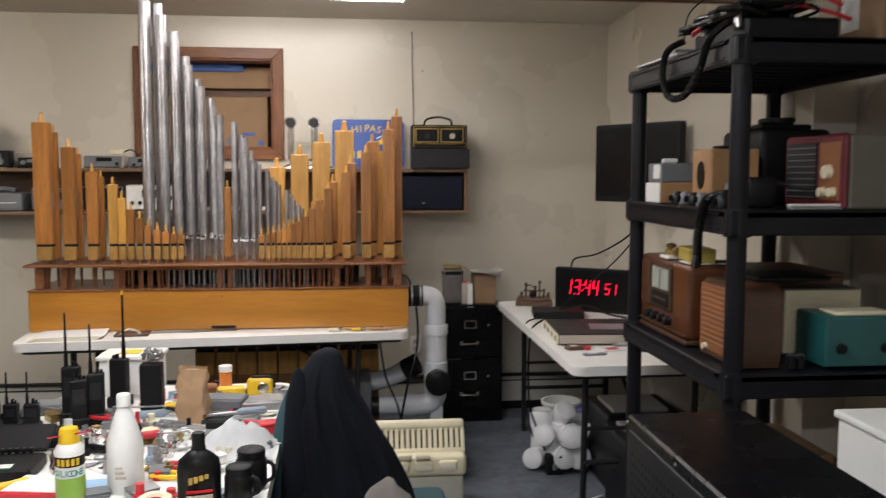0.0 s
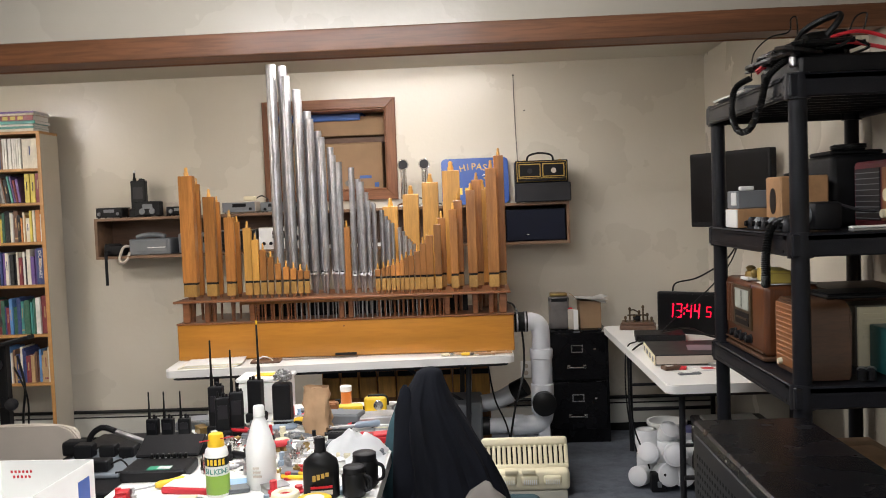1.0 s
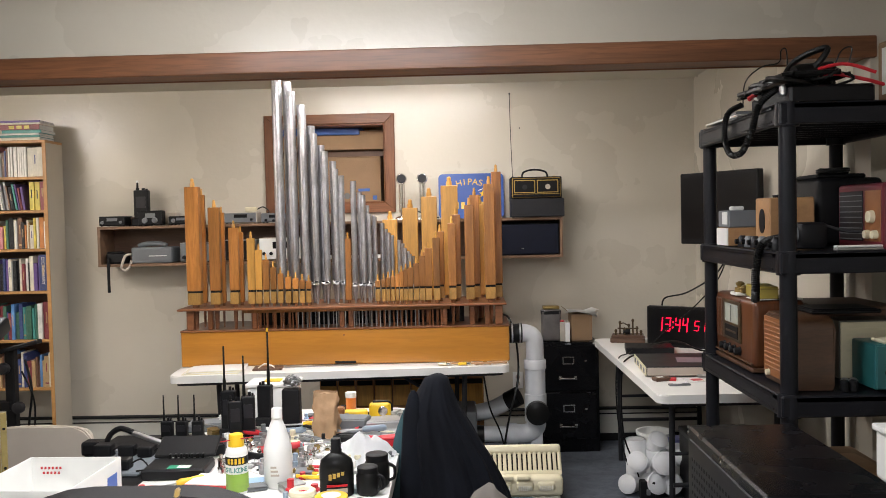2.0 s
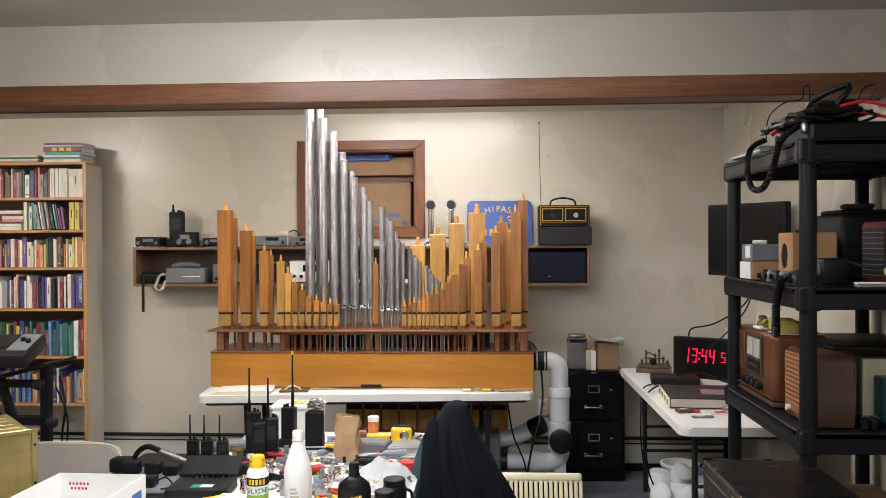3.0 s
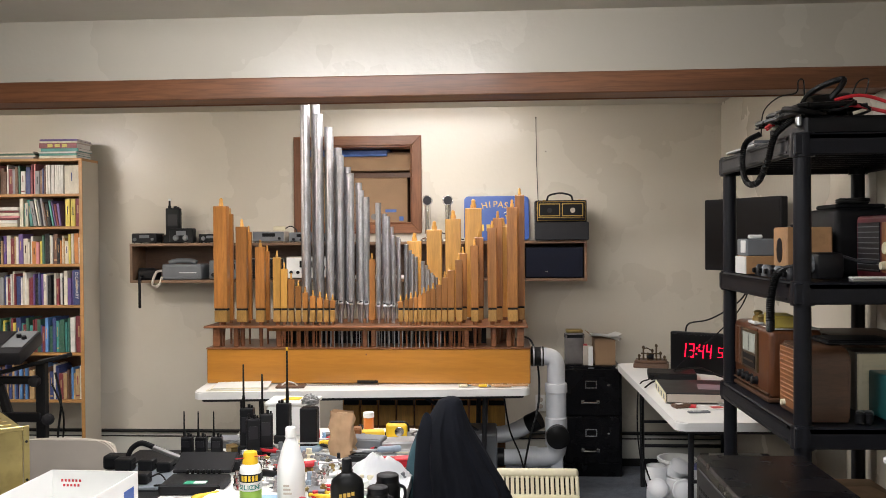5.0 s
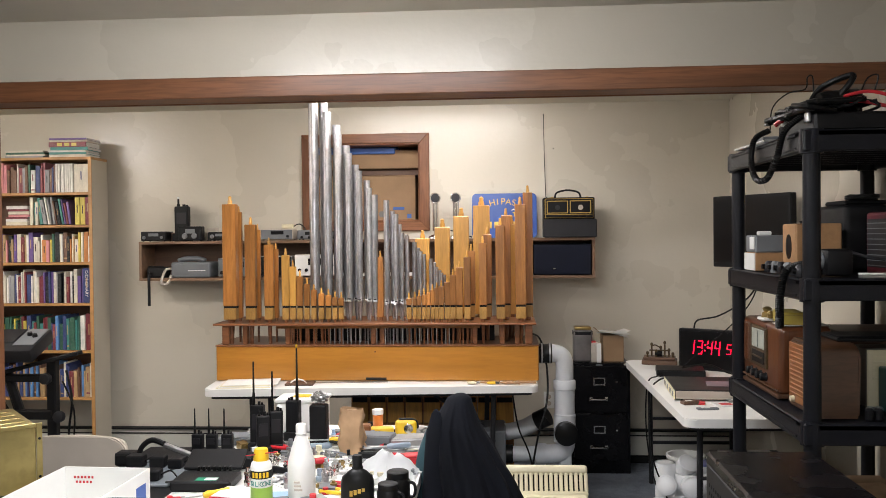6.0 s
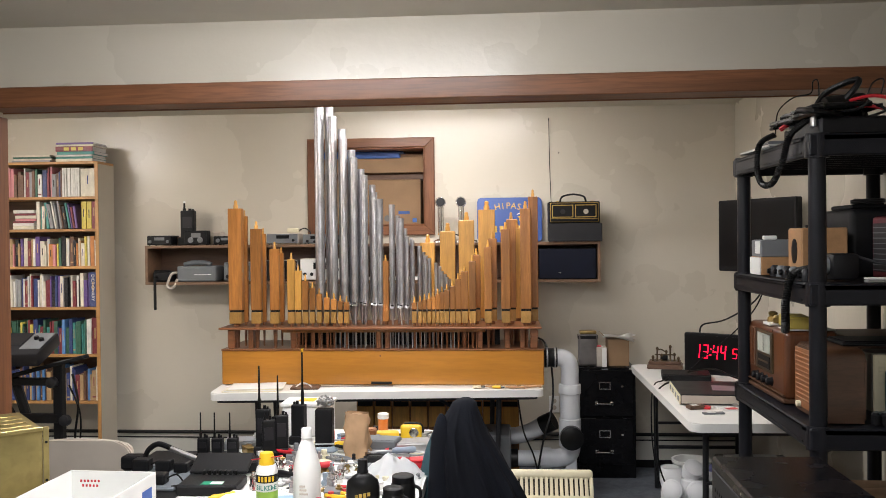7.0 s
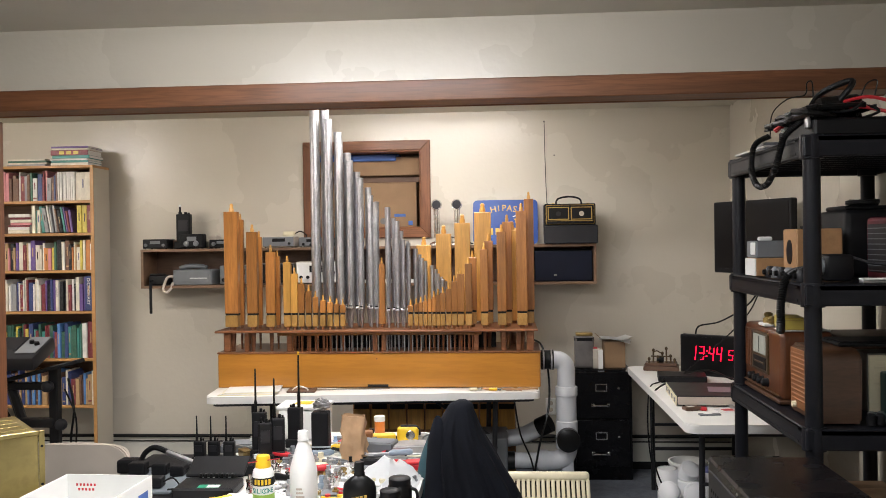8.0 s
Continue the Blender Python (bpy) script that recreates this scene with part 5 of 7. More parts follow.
# second tier
w1 = thing("carton", (1.315, 2.55, Z2), "small tan carton with a white end", "box")
part("body", box(0.004, 0.17, 0.0, 0.14, 0, 0.07, 0.003), LIGHTWOOD, w1)
part("end", box(0, 0.004, 0.002, 0.138, 0.002, 0.068), WHITEPL, w1, "white end panel")
g1 = thing("power_supply", (1.32, 2.55, Z2 + 0.0705), "grey metal box with white sockets on a carton", "power supply")
part("body", box(0, 0.15, 0, 0.13, 0, 0.066, 0.004), GREYPL, g1)
part("sockets", box(-0.004, 0.0, 0.01, 0.07, 0.012, 0.06, 0.002), WHITEPL, g1, "white socket plate")
part("switch", box(0.02, 0.07, 0.03, 0.06, 0.066, 0.082, 0.004), WHITEPL, g1)
sp = thing("speaker", (1.385, 2.44, Z2, 0, 0, -90), "small light wooden speaker box with an oval opening", "loudspeaker")
part("cabinet", box(0, 0.145, 0, 0.16, 0, 0.178, 0.005), LIGHTWOOD, sp)
part("opening", lathe([(0.03, 0), (0.03, 0.003)], 20, m=pose(0.072, 0.001, 0.095, 90, 0, 0), sx=1.0, sy=1.5), SCREEN, sp, "dark oval opening")
part("top_dish", lathe([(0.035, 0), (0.037, 0.01), (0.02, 0.012)], 16, m=pose(0.06, 0.08, 0.178)), BLACKPL, sp, smooth=True)
random.seed(5)
for i in range(7):
    y = 2.46 - i * 0.06
    g = thing("gadget", (1.325 + random.uniform(0, 0.03), y - 0.03 * (i > 3), Z2), "small dark electronic part on the shelf", "part", "loose electronic parts")
    part("body", lathe([(0.018, 0), (0.022, 0.02), (0.016, 0.035), (0.01, 0.042)], 10), GREYPL if i % 2 else LEGMETAL, g, smooth=True)
    part("lens", lathe([(0.011, 0), (0.009, 0.012)], 10, m=pose(-0.016, 0, 0.02, 0, -90, 0)), SCREEN, g, smooth=True)
bg = thing("projector", (1.58, 2.36, Z2), "large dark plastic case with cables on top", "case")
part("body", box(0, 0.24, 0, 0.3, 0, 0.245, 0.02, seg=3), BLACKPL, bg, smooth=True)
part("lid", box(0.02, 0.2, 0.05, 0.25, 0.245, 0.262, 0.006), BLACKPL, bg)
part("coil", tube([(0.1 + 0.055 * math.cos(a * 0.7), 0.1 + 0.055 * math.sin(a * 0.7), 0.268 + 0.0007 * a) for a in range(22)], 0.005, 6, smooth_steps=2), RUBBER, bg, "coiled black cable", smooth=True)
bu = thing("table_radio", (1.622, 2.27, Z2, 0, 0, -90), "burgundy bakelite radio with a mesh grille and cream knobs", "radio", "vintage table radios")
part("cabinet", box(0, 0.33, 0.006, 0.22, 0, 0.21, 0.01, seg=2), OLIVE, bu)
part("front_frame", box(0.0, 0.33, -0.008, 0.012, 0, 0.213, 0.012, seg=2), BURG, bu, "burgundy front frame")
part("grille", box(0.02, 0.19, -0.011, -0.006, 0.025, 0.19, 0.002), LEGMETAL, bu, "dark mesh grille")
for i in range(9):
    part("mesh_bar", box(0.022, 0.188, -0.0125, -0.011, 0.03 + i * 0.018, 0.033 + i * 0.018), GREYPL, bu)
part("dial", box(0.205, 0.31, -0.011, -0.006, 0.025, 0.19, 0.002), RADIOGRILL, bu, "tan dial panel")
for x, z, r in ((0.258, 0.105, 0.022), (0.232, 0.048, 0.015), (0.284, 0.048, 0.015)):
    part("knob", lathe([(r, 0), (r * 0.85, 0.016)], 14, m=pose(x, -0.010, z, 90, 0, 0)), CREAM, bu, "cream knob", smooth=True)
lp = thing("laptop", (1.47, 1.945, Z2, 0, 0, 2), "closed silver laptop lying on the shelf edge", "laptop")
part("base", box(0, 0.27, 0, 0.03, 0, 0.01, 0.003), STEEL, lp)
part("lid", box(0, 0.27, 0, 0.03, 0.0105, 0.017, 0.002), WHITEPL, lp)
pr2 = thing("camera_tripod", (1.42, 2.10, Z2), "small black camera with a lens and cords", "camera")
part("body", box(0, 0.09, 0, 0.1, 0, 0.09, 0.015, seg=2), BLACKPL, pr2, smooth=True)
part("lens", lathe([(0.03, 0), (0.028, 0.04)], 14, m=pose(0, 0.05, 0.05, 0, -90, 0)), GREYPL, pr2, smooth=True)
part("arm", tube([(0.09, 0.05, 0.08), (0.15, 0.03, 0.06), (0.2, 0.0, 0.055)], 0.006, 6), LEGMETAL, pr2, smooth=True)


def coil_cord(name, pts, r_coil, r_wire, turns, label):
    """A coiled cord that winds round a sagging line."""
    t = thing(name, (0, 0, 0), label, "cord")
    P = [Vector(p) for p in pts]
    n = turns * 8
    out = []
    for i in range(n + 1):
        s = i / n * (len(P) - 1)
        k = min(int(s), len(P) - 2)
        f = s - k
        p0, p1, p2, p3 = P[max(k - 1, 0)], P[k], P[k + 1], P[min(k + 2, len(P) - 1)]
        c = 0.5 * (2 * p1 + (p2 - p0) * f + (2 * p0 - 5 * p1 + 4 * p2 - p3) * f * f + (3 * p1 - p0 - 3 * p2 + p3) * f ** 3)
        d = (p2 - p1).normalized()
        u = Vector((1, 0, 0)) - d * d.x
        u = u.normalized()
        w = d.cross(u)
        a = 2 * math.pi * i / 8
        out.append(c + r_coil * (u * math.cos(a) + w * math.sin(a)))
    part("coil", tube(out, r_wire, 5, smooth_steps=1), RUBBER, t, smooth=True)
    return t


coil_cord("coiled_cable", ((1.36, 2.12, Z2 + 0.04), (1.29, 2.10, Z2 + 0.02), (1.262, 2.08, Z2 - 0.06), (1.262, 2.085, Z2 - 0.13), (1.266, 2.10, Z2 - 0.165)), 0.0095, 0.0056, 46, "black coiled microphone cord hanging over the shelf")
coil_cord("coiled_cable", ((1.32, 2.38, Z1 + 0.05), (1.275, 2.40, Z1 + 0.02), (1.262, 2.40, Z1 - 0.06), (1.26, 2.335, Z1 - 0.128), (1.26, 2.21, Z1 - 0.135), (1.26, 2.10, Z1 - 0.07), (1.275, 2.07, Z1 + 0.01), (1.33, 2.06, Z1 + 0.06)), 0.0065, 0.0056, 84, "thick black corrugated cord looping over the shelf rim")
# top tier
for i, (x, y, w, d, z, mt) in enumerate(((1.31, 2.40, 0.34, 0.40, 0.0, GREYPL), (1.315, 2.42, 0.32, 0.36, 0.014, PAPER), (1.32, 2.45, 0.3, 0.3, 0.024, GREYPL))):
    fl = thing("folder", (x, y, Z1 + z, 0, 0, (-3, 2, -5)[i]), "grey folder lying flat on the top shelf", "folder", "folders on the top shelf")
    part("cover", box(0, w, 0, d, 0, 0.012 if i != 1 else 0.008, 0.002), mt, fl)
    part("sheets", box(0.004, w - 0.004, 0.004, d - 0.004, 0.002, 0.0095 if i != 1 else 0.006), PAPER, fl)
gear = thing("cable_box", (1.31, 1.96, Z1), "black plastic box of tangled audio cables", "box")
part("body", box(0.03, 0.30, 0.02, 0.38, 0, 0.06, 0.008), BLACKPL, gear)
part("buckle", box(0.015, 0.03, 0.045, 0.075, 0.03, 0.075, 0.004), STEEL, gear, "bright metal connector")
part("buckle", box(0.02, 0.05, 0.30, 0.325, 0.05, 0.07, 0.004), WHITEPL, gear, "white plug")
random.seed(8)
tang = thing("audio_cables", (0, 0, 0), "tangle of black audio cables piled on the top shelf", "cables")
for i in range(16):
    pts, x, y = [], random.uniform(1.34, 1.45), random.uniform(2.0, 2.3)
    for k in range(7):
        pts.append((min(1.62, max(1.31, x + random.uniform(-0.1, 0.12))), min(2.4, max(1.95, y + random.uniform(-0.15, 0.15))), Z1 + 0.066 + random.uniform(0, 0.035)))
    part("cable", tube(pts, random.choice((0.005, 0.007, 0.009)), 6), RUBBER, tang, smooth=True)
part("loop", tube([(1.36, 2.10, Z1 + 0.09), (1.38, 2.06, Z1 + 0.14), (1.42, 2.02, Z1 + 0.165), (1.46, 1.99, Z1 + 0.175), (1.45, 1.98, Z1 + 0.15), (1.42, 2.0, Z1 + 0.11)], 0.010, 8), RUBBER, tang, smooth=True)
part("handle", lathe([(0.022, 0), (0.026, 0.02), (0.026, 0.13), (0.02, 0.14)], 12, m=pose(1.36, 2.0, Z1 + 0.10, 0, 84, 12)), RUBBER, tang, "thick black hand grip", smooth=True)
redc = thing("jumper_cables", (0, 0, 0), "red and black jumper cables on the top shelf", "cables")
part("cable", tube([(1.31, 2.28, Z1 + 0.06), (1.34, 2.15, Z1 + 0.085), (1.40, 2.02, Z1 + 0.10), (1.5, 1.97, Z1 + 0.12), (1.6, 1.96, Z1 + 0.09)], 0.006, 6), RED, redc, smooth=True)
part("cable", tube([(1.33, 2.33, Z1 + 0.06), (1.36, 2.2, Z1 + 0.10), (1.46, 2.0, Z1 + 0.095), (1.55, 1.95, Z1 + 0.07), (1.62, 1.95, Z1 + 0.05)], 0.006, 6), RED, redc, smooth=True)
part("clip", box(1.318, 1.33, 2.24, 2.31, Z1 + 0.06, Z1 + 0.07, 0.003), RED, redc)
thin = thing("thin_wire", (0, 0, 0), "thin stray wires curling above the top shelf", "wire")
part("wire", tube([(1.33, 2.40, Z1 + 0.05), (1.33, 2.37, Z1 + 0.13), (1.35, 2.27, Z1 + 0.165), (1.38, 2.18, Z1 + 0.165), (1.38, 2.16, Z1 + 0.2), (1.39, 2.14, Z1 + 0.2), (1.39, 2.13, Z1 + 0.14)], 0.0025, 5), RUBBER, thin, smooth=True)
part("wire", tube([(1.48, 1.99, Z1 + 0.1), (1.5, 1.98, Z1 + 0.16), (1.53, 1.97, Z1 + 0.17), (1.52, 1.97, Z1 + 0.12)], 0.0025, 5), RUBBER, thin, smooth=True)
tc = carton("carton", (1.72, 1.965, Z1), 0.24, 0.23, 0.222, "brown cardboard carton with a white label on the top shelf")
part("label", box(-0.0015, 0, 0.11, 0.2, 0.045, 0.2), PAPER, tc, "white paper label")
# bottom of the unit
ch = thing("amplifier", (0.915, 1.03, 0), "tall black amplifier cabinet with a perforated metal side", "amplifier")
part("cabinet", box(0.004, 0.30, 0.0, 0.62, 0, 0.935, 0.006), CABMETAL, ch)
part("perforated_panel", box(0, 0.006, 0.03, 0.59, 0.36, 0.905, 0.002), LEGMETAL, ch, "perforated dark metal panel")
holes = bmesh.new()
for i in range(23):
    for j in range(21):
        box(-0.0006, 0.0004, 0.05 + i * 0.023, 0.06 + i * 0.023, 0.39 + j * 0.023, 0.40 + j * 0.023, bm=holes)
tagged(part("perforation", holes, DARKGAP, ch), kind="stuff")
for y, z in ((0.02, 0.92), (0.60, 0.92), (0.3, 0.92), (0.60, 0.6)):
    part("screw", lathe([(0.005, 0), (0.004, 0.002)], 8, m=pose(0.0, y, z, 0, -90, 0)), CHROME, ch)
carton("carton", (1.34, 2.0, Z0), 0.47, 0.62, 0.50, "worn tan carton on the bottom shelf", tape=False)
gf = thing("folder", (1.38, 2.38, Z0 + 0.501), "green folder lying on the bottom shelf carton", "folder")
part("cover", box(0, 0.25, 0, 0.18, 0, 0.012, 0.002), GREEN, gf)
bg2 = thing("parcel", (1.42, 2.06, Z0 + 0.501, 0, 0, 6), "crumpled brown paper parcel on a carton", "parcel")
b = box(0, 0.3, 0, 0.24, 0, 0.06, 0.015, seg=2)
bmesh.ops.subdivide_edges(b, edges=b.edges[:], cuts=2, use_grid_fill=True)
for v in b.verts:
    if v.co.z > 0.01:
        v.co += Vector((0, 0, 0.012)) * noise.noise(v.co * 25)
part("wrap", b, KRAFT, bg2, smooth=True)
# white boxes beside the shelving
st = thing("carton", (1.44, 1.12, 0), "tan cardboard carton standing on the floor under white boxes", "box")
part("body", box(0, 0.44, 0, 0.44, 0, 0.66, 0.005), CARD, st)
part("flap", box(-0.01, 0.45, -0.01, 0.45, 0.66, 0.664, 0.001), CARD, st)
for z, ins, h in ((0.665, 0.015, 0.13), (0.796, 0.0, 0.15)):
    wb = thing("white_box", (1.42, 1.14, z), "white plastic storage box stacked beside the shelving", "box", "stacked white boxes")
    part("body", box(ins, 0.46 - ins, ins, 0.46 - ins, 0, h - 0.02, 0.008, seg=2), WHITEPL, wb)
    part("lid", box(ins - 0.008, 0.468 - ins, ins - 0.008, 0.468 - ins, h - 0.02, h - 0.001, 0.006, seg=2), WHITEPL, wb)

# ---- the work bench ----
TB = 0.7305
handheld_radio((-0.595, 2.41, TB), 0.052, 0.038, 0.18, 0.165, "black two-way radio with a long antenna standing on the bench")
handheld_radio((-0.52, 2.40, TB, 0, 0, 12), 0.05, 0.038, 0.16, 0.15, "black two-way radio with a long antenna standing on the bench")
handheld_radio((-0.502, 2.60, TB, 0, 0, 172), 0.056, 0.04, 0.162, 0.22, "black two-way radio with a yellow-tipped antenna", tip=YELLOW)
for i, x in enumerate((-0.82, -0.765, -0.705)):
    handheld_radio((x, 2.38, TB, 0, 0, 4 * i - 4), 0.042, 0.03, 0.075, 0.095, "small black two-way radio in its charger", "small handheld radios")
handheld_radio((-0.56, 2.36, TB, 0, 0, 20), 0.05, 0.035, 0.15, 0.02, "short black two-way radio without antenna")
tub = thing("storage_tub", (-0.605, 2.64, TB), "white plastic tub with a lid and a yellow note", "tub")
part("body", box(0, 0.20, 0.08, 0.22, 0, 0.128, 0.012, seg=2), WHITEPL, tub, "pale grey tub", smooth=True)
part("lid", box(-0.008, 0.208, 0.072, 0.228, 0.128, 0.143, 0.006, seg=2), WHITEPL, tub)
part("note", box(0.06, 0.13, 0.12, 0.18, 0.143, 0.146, 0.001), YELLOW, tub)
bk = thing("battery_pack", (-0.415, 2.50, TB), "tall black battery pack with a ball of wire on top", "battery")
part("body", box(0, 0.068, 0, 0.05, 0.008, 0.16, 0.004), BLACKPL, bk)
part("foot", box(-0.002, 0.07, -0.004, 0.054, 0, 0.009, 0.003), GREEN, bk, "green base")
random.seed(31)
wb = thing("wire_ball", (-0.378, 2.525, TB + 0.161), "ball of tangled silver wire on the battery pack", "wire")
pts = []
for i in range(60):
    v = Vector((random.gauss(0, 1), random.gauss(0, 1), random.gauss(0, 0.7))).normalized()
    pts.append((v.x * 0.034, v.y * 0.03, 0.027 + v.z * 0.025))
part("wire", tube(pts, 0.0025, 5, smooth_steps=4), STEEL, wb, smooth=True)
bag = thing("paper_bag", (-0.228, 2.40, TB, 0, 0, -4), "crumpled brown kraft paper bag standing on the bench", "paper bag")
b = bmesh.new()
rings = []
for k in range(13):
    z = 0.17 * k / 12
    w, d = 0.046 - 0.003 * k / 12, 0.034 - 0.014 * (k / 12) ** 2
    ring = []
    for i in range(28):
        a = 2 * math.pi * i / 28
        ca, sa = math.cos(a), math.sin(a)
        s = 1 / max(abs(ca), abs(sa)) ** 0.75
        f = 1 + 0.24 * noise.noise(Vector((ca * 2.2, sa * 2.2, z * 42))) + 0.14 * noise.noise(Vector((ca * 6, sa * 6, z * 90)))
        zz = z + (0.012 * noise.noise(Vector((ca * 2, sa * 2, 5))) if k == 12 else 0)
        ring.append(b.verts.new((w * ca * s * f, d * sa * s * f, zz)))
    rings.append(ring)
for p, q in zip(rings, rings[1:]):
    for i in range(28):
        b.faces.new((p[i], p[(i + 1) % 28], q[(i + 1) % 28], q[i]))
b.faces.new(rings[0][::-1])
part("paper", b, KRAFT, bag, smooth=True)
part("crumple", lathe([(0.03, 0.13), (0.035, 0.15), (0.02, 0.165), (0.005, 0.16)], 12, sy=0.5), KRAFT, bag, smooth=True)
pill = thing("pill_bottle", (-0.19, 2.82, TB), "amber pill bottle with a white cap", "bottle")
part("bottle", lathe([(0.021, 0), (0.022, 0.004), (0.022, 0.058), (0.019, 0.06)], 18), ORANGE, pill, "translucent amber plastic", smooth=True)
part("cap", lathe([(0.0235, 0.06), (0.024, 0.063), (0.024, 0.08), (0.022, 0.082)], 18), WHITEPL, pill, smooth=True)
tm = thing("tape_measure", (-0.055, 2.70, TB), "yellow tape measure with a chrome disc", "tape measure")
part("case", box(-0.045, 0.045, -0.02, 0.02, 0, 0.062, 0.014, seg=3), YELLOW, tm, smooth=True)
part("disc", lathe([(0.02, 0), (0.018, 0.003)], 18, m=pose(0.012, -0.02, 0.03, 90, 0, 0)), CHROME, tm, smooth=True)
part("bumper", tube([(-0.03, 0, 0.063), (0.03, 0, 0.063), (0.046, 0, 0.045), (0.046, 0, 0.01)], 0.006, 6), BLACKPL, tm)
yt = thing("yellow_tool", (-0.155, 2.69, TB, 0, 0, 10), "yellow plastic tool lying on the bench", "tool")
part("body", box(-0.05, 0.05, -0.025, 0.025, 0, 0.035, 0.01, seg=2), YELLOW, yt, smooth=True)
part("tip", box(0.05, 0.08, -0.008, 0.008, 0.008, 0.024, 0.003), BLACKPL, yt)
sc = thing("spray_can", (-0.396, 1.76, TB, 0, 0, 14), "green and white aerosol can with a yellow cap", "spray can")
part("can", lathe([(0.031, 0), (0.033, 0.004), (0.033, 0.12), (0.03, 0.133), (0.022, 0.142)], 24), WHITEPL, sc, smooth=True)
part("label", lathe([(0.0333, 0.008), (0.0335, 0.01), (0.0335, 0.06), (0.0333, 0.062)], 24), LIME, sc, "green lower label", smooth=True)
part("label_band", lathe([(0.0333, 0.089), (0.0336, 0.09), (0.0336, 0.112), (0.0333, 0.113)], 24), BLACKPL, sc, "dark band with yellow marks")
for i in range(5):
    part("mark", box(-0.0035, 0.0035, -0.0345, -0.0333, 0.093, 0.109, m=pose(0, 0, 0, 0, 0, -42 + i * 19)), YELLOW, sc)
for i, chx in enumerate("SILICONE"):
    a = -56 + i * 15
    lettering("letter", chx, 0.021, pose(math.sin(radians(a)) * 0.0337, -math.cos(radians(a)) * 0.0337, 0.074, 90, 0, a), COVERS[11], sc, "green letter")
part("cap", lathe([(0.024, 0.141), (0.0235, 0.145), (0.021, 0.172), (0.019, 0.176)], 20), YELLOW, sc, "yellow spray cap", smooth=True)
part("straw", tube([(-0.045, -0.01, 0.158), (0.05, -0.02, 0.168)], 0.0016, 6, smooth_steps=1), RED, sc, "thin red straw")
wbt = thing("white_bottle", (-0.285, 1.82, TB), "tall plain white plastic bottle with a conical neck", "bottle")
part("body", lathe([(0.040, 0), (0.043, 0.005), (0.043, 0.112), (0.041, 0.125), (0.030, 0.165), (0.021, 0.192), (0.016, 0.203), (0.016, 0.208), (0.018, 0.21)], 28), WHITEPL, wbt, smooth=True)
part("cap", lathe([(0.0165, 0.21), (0.0165, 0.235), (0.0145, 0.239)], 18), WHITEPL, wbt, smooth=True)
for i in range(3):
    part("print_bar", box(-0.014, 0.012 - 0.004 * i, -0.0445, -0.0425, 0.04 + i * 0.012, 0.046 + i * 0.012), BEIGE, wbt)
bb = thing("polish_bottle", (-0.09, 1.712, TB, 0, 0, 10), "glossy black polish bottle with a gold mark", "bottle")
part("body", lathe([(0.033, 0), (0.037, 0.004), (0.037, 0.088), (0.034, 0.107), (0.020, 0.123), (0.0125, 0.129), (0.0125, 0.137)], 24, sx=1.35, sy=0.75), RUBBER, bb, smooth=True)
part("cap", lathe([(0.0145, 0.134), (0.015, 0.138), (0.015, 0.166), (0.0135, 0.170)], 16), BLACKPL, bb, smooth=True)
for i in range(4):
    part("gold_mark", box(-0.024 + i * 0.012, -0.015 + i * 0.012, -0.0305, -0.027, 0.055 + 0.004 * i, 0.071 + 0.002 * i), GOLD, bb, "gold mark")
part("colour_band", box(-0.03, 0.03, -0.029, -0.024, 0.034, 0.04), RED, bb)
part("print_bar", box(-0.03, 0.03, -0.029, -0.024, 0.016, 0.028), BEIGE, bb)
for x, y, r, h in ((0.0, 1.72, 0.034, 0.085), (0.02, 1.80, 0.038, 0.10)):
    mg = thing("black_jar", (x, y, TB), "rounded black plastic jar with a wide lid", "jar", "black jars")
    part("body", lathe([(r * 0.8, 0), (r, 0.01), (r, h * 0.7), (r * 0.85, h * 0.8)], 20), RUBBER, mg, smooth=True)
    part("lid", lathe([(r * 0.9, h * 0.8), (r * 0.9, h * 0.97), (r * 0.8, h)], 20), BLACKPL, mg, smooth=True)
    part("handle", tube([(r * 0.9, -0.01, h * 0.7), (r * 1.4, -0.012, h * 0.6), (r * 1.4, -0.012, h * 0.3), (r * 0.95, -0.01, h * 0.2)], 0.005, 6), BLACKPL, mg, smooth=True)
tn = thing("wax_tin", (-0.09, 1.60, TB), "round yellow wax tin on the bench edge", "tin")
part("tin", lathe([(0.044, 0), (0.045, 0.003), (0.045, 0.03), (0.043, 0.034)], 28), YELLOW, tn, smooth=True)
part("lid", lathe([(0.0465, 0.022), (0.0465, 0.036), (0.043, 0.038)], 28), YELLOW, tn, smooth=True)
part("label", lathe([(0.028, 0.038), (0.028, 0.0388)], 20), WHITEPL, tn)
rl = thing("tape_roll", (-0.19, 1.70, TB, 0, 0, 0), "cream roll of tape in front of red pliers", "tape roll")
part("roll", tube([(0.028 * math.cos(2 * math.pi * i / 20), 0.028 * math.sin(2 * math.pi * i / 20), 0.014) for i in range(21)], 0.013, 8, smooth_steps=1), CREAM, rl, smooth=True)
part("core", tube([(0.017 * math.cos(2 * math.pi * i / 20), 0.017 * math.sin(2 * math.pi * i / 20), 0.014) for i in range(21)], 0.004, 6, smooth_steps=1), RED, rl, smooth=True)
cl = thing("cloth", (-0.055, 2.12, TB), "crumpled white cleaning cloth on the bench", "cloth")
b = bmesh.new()
g = []
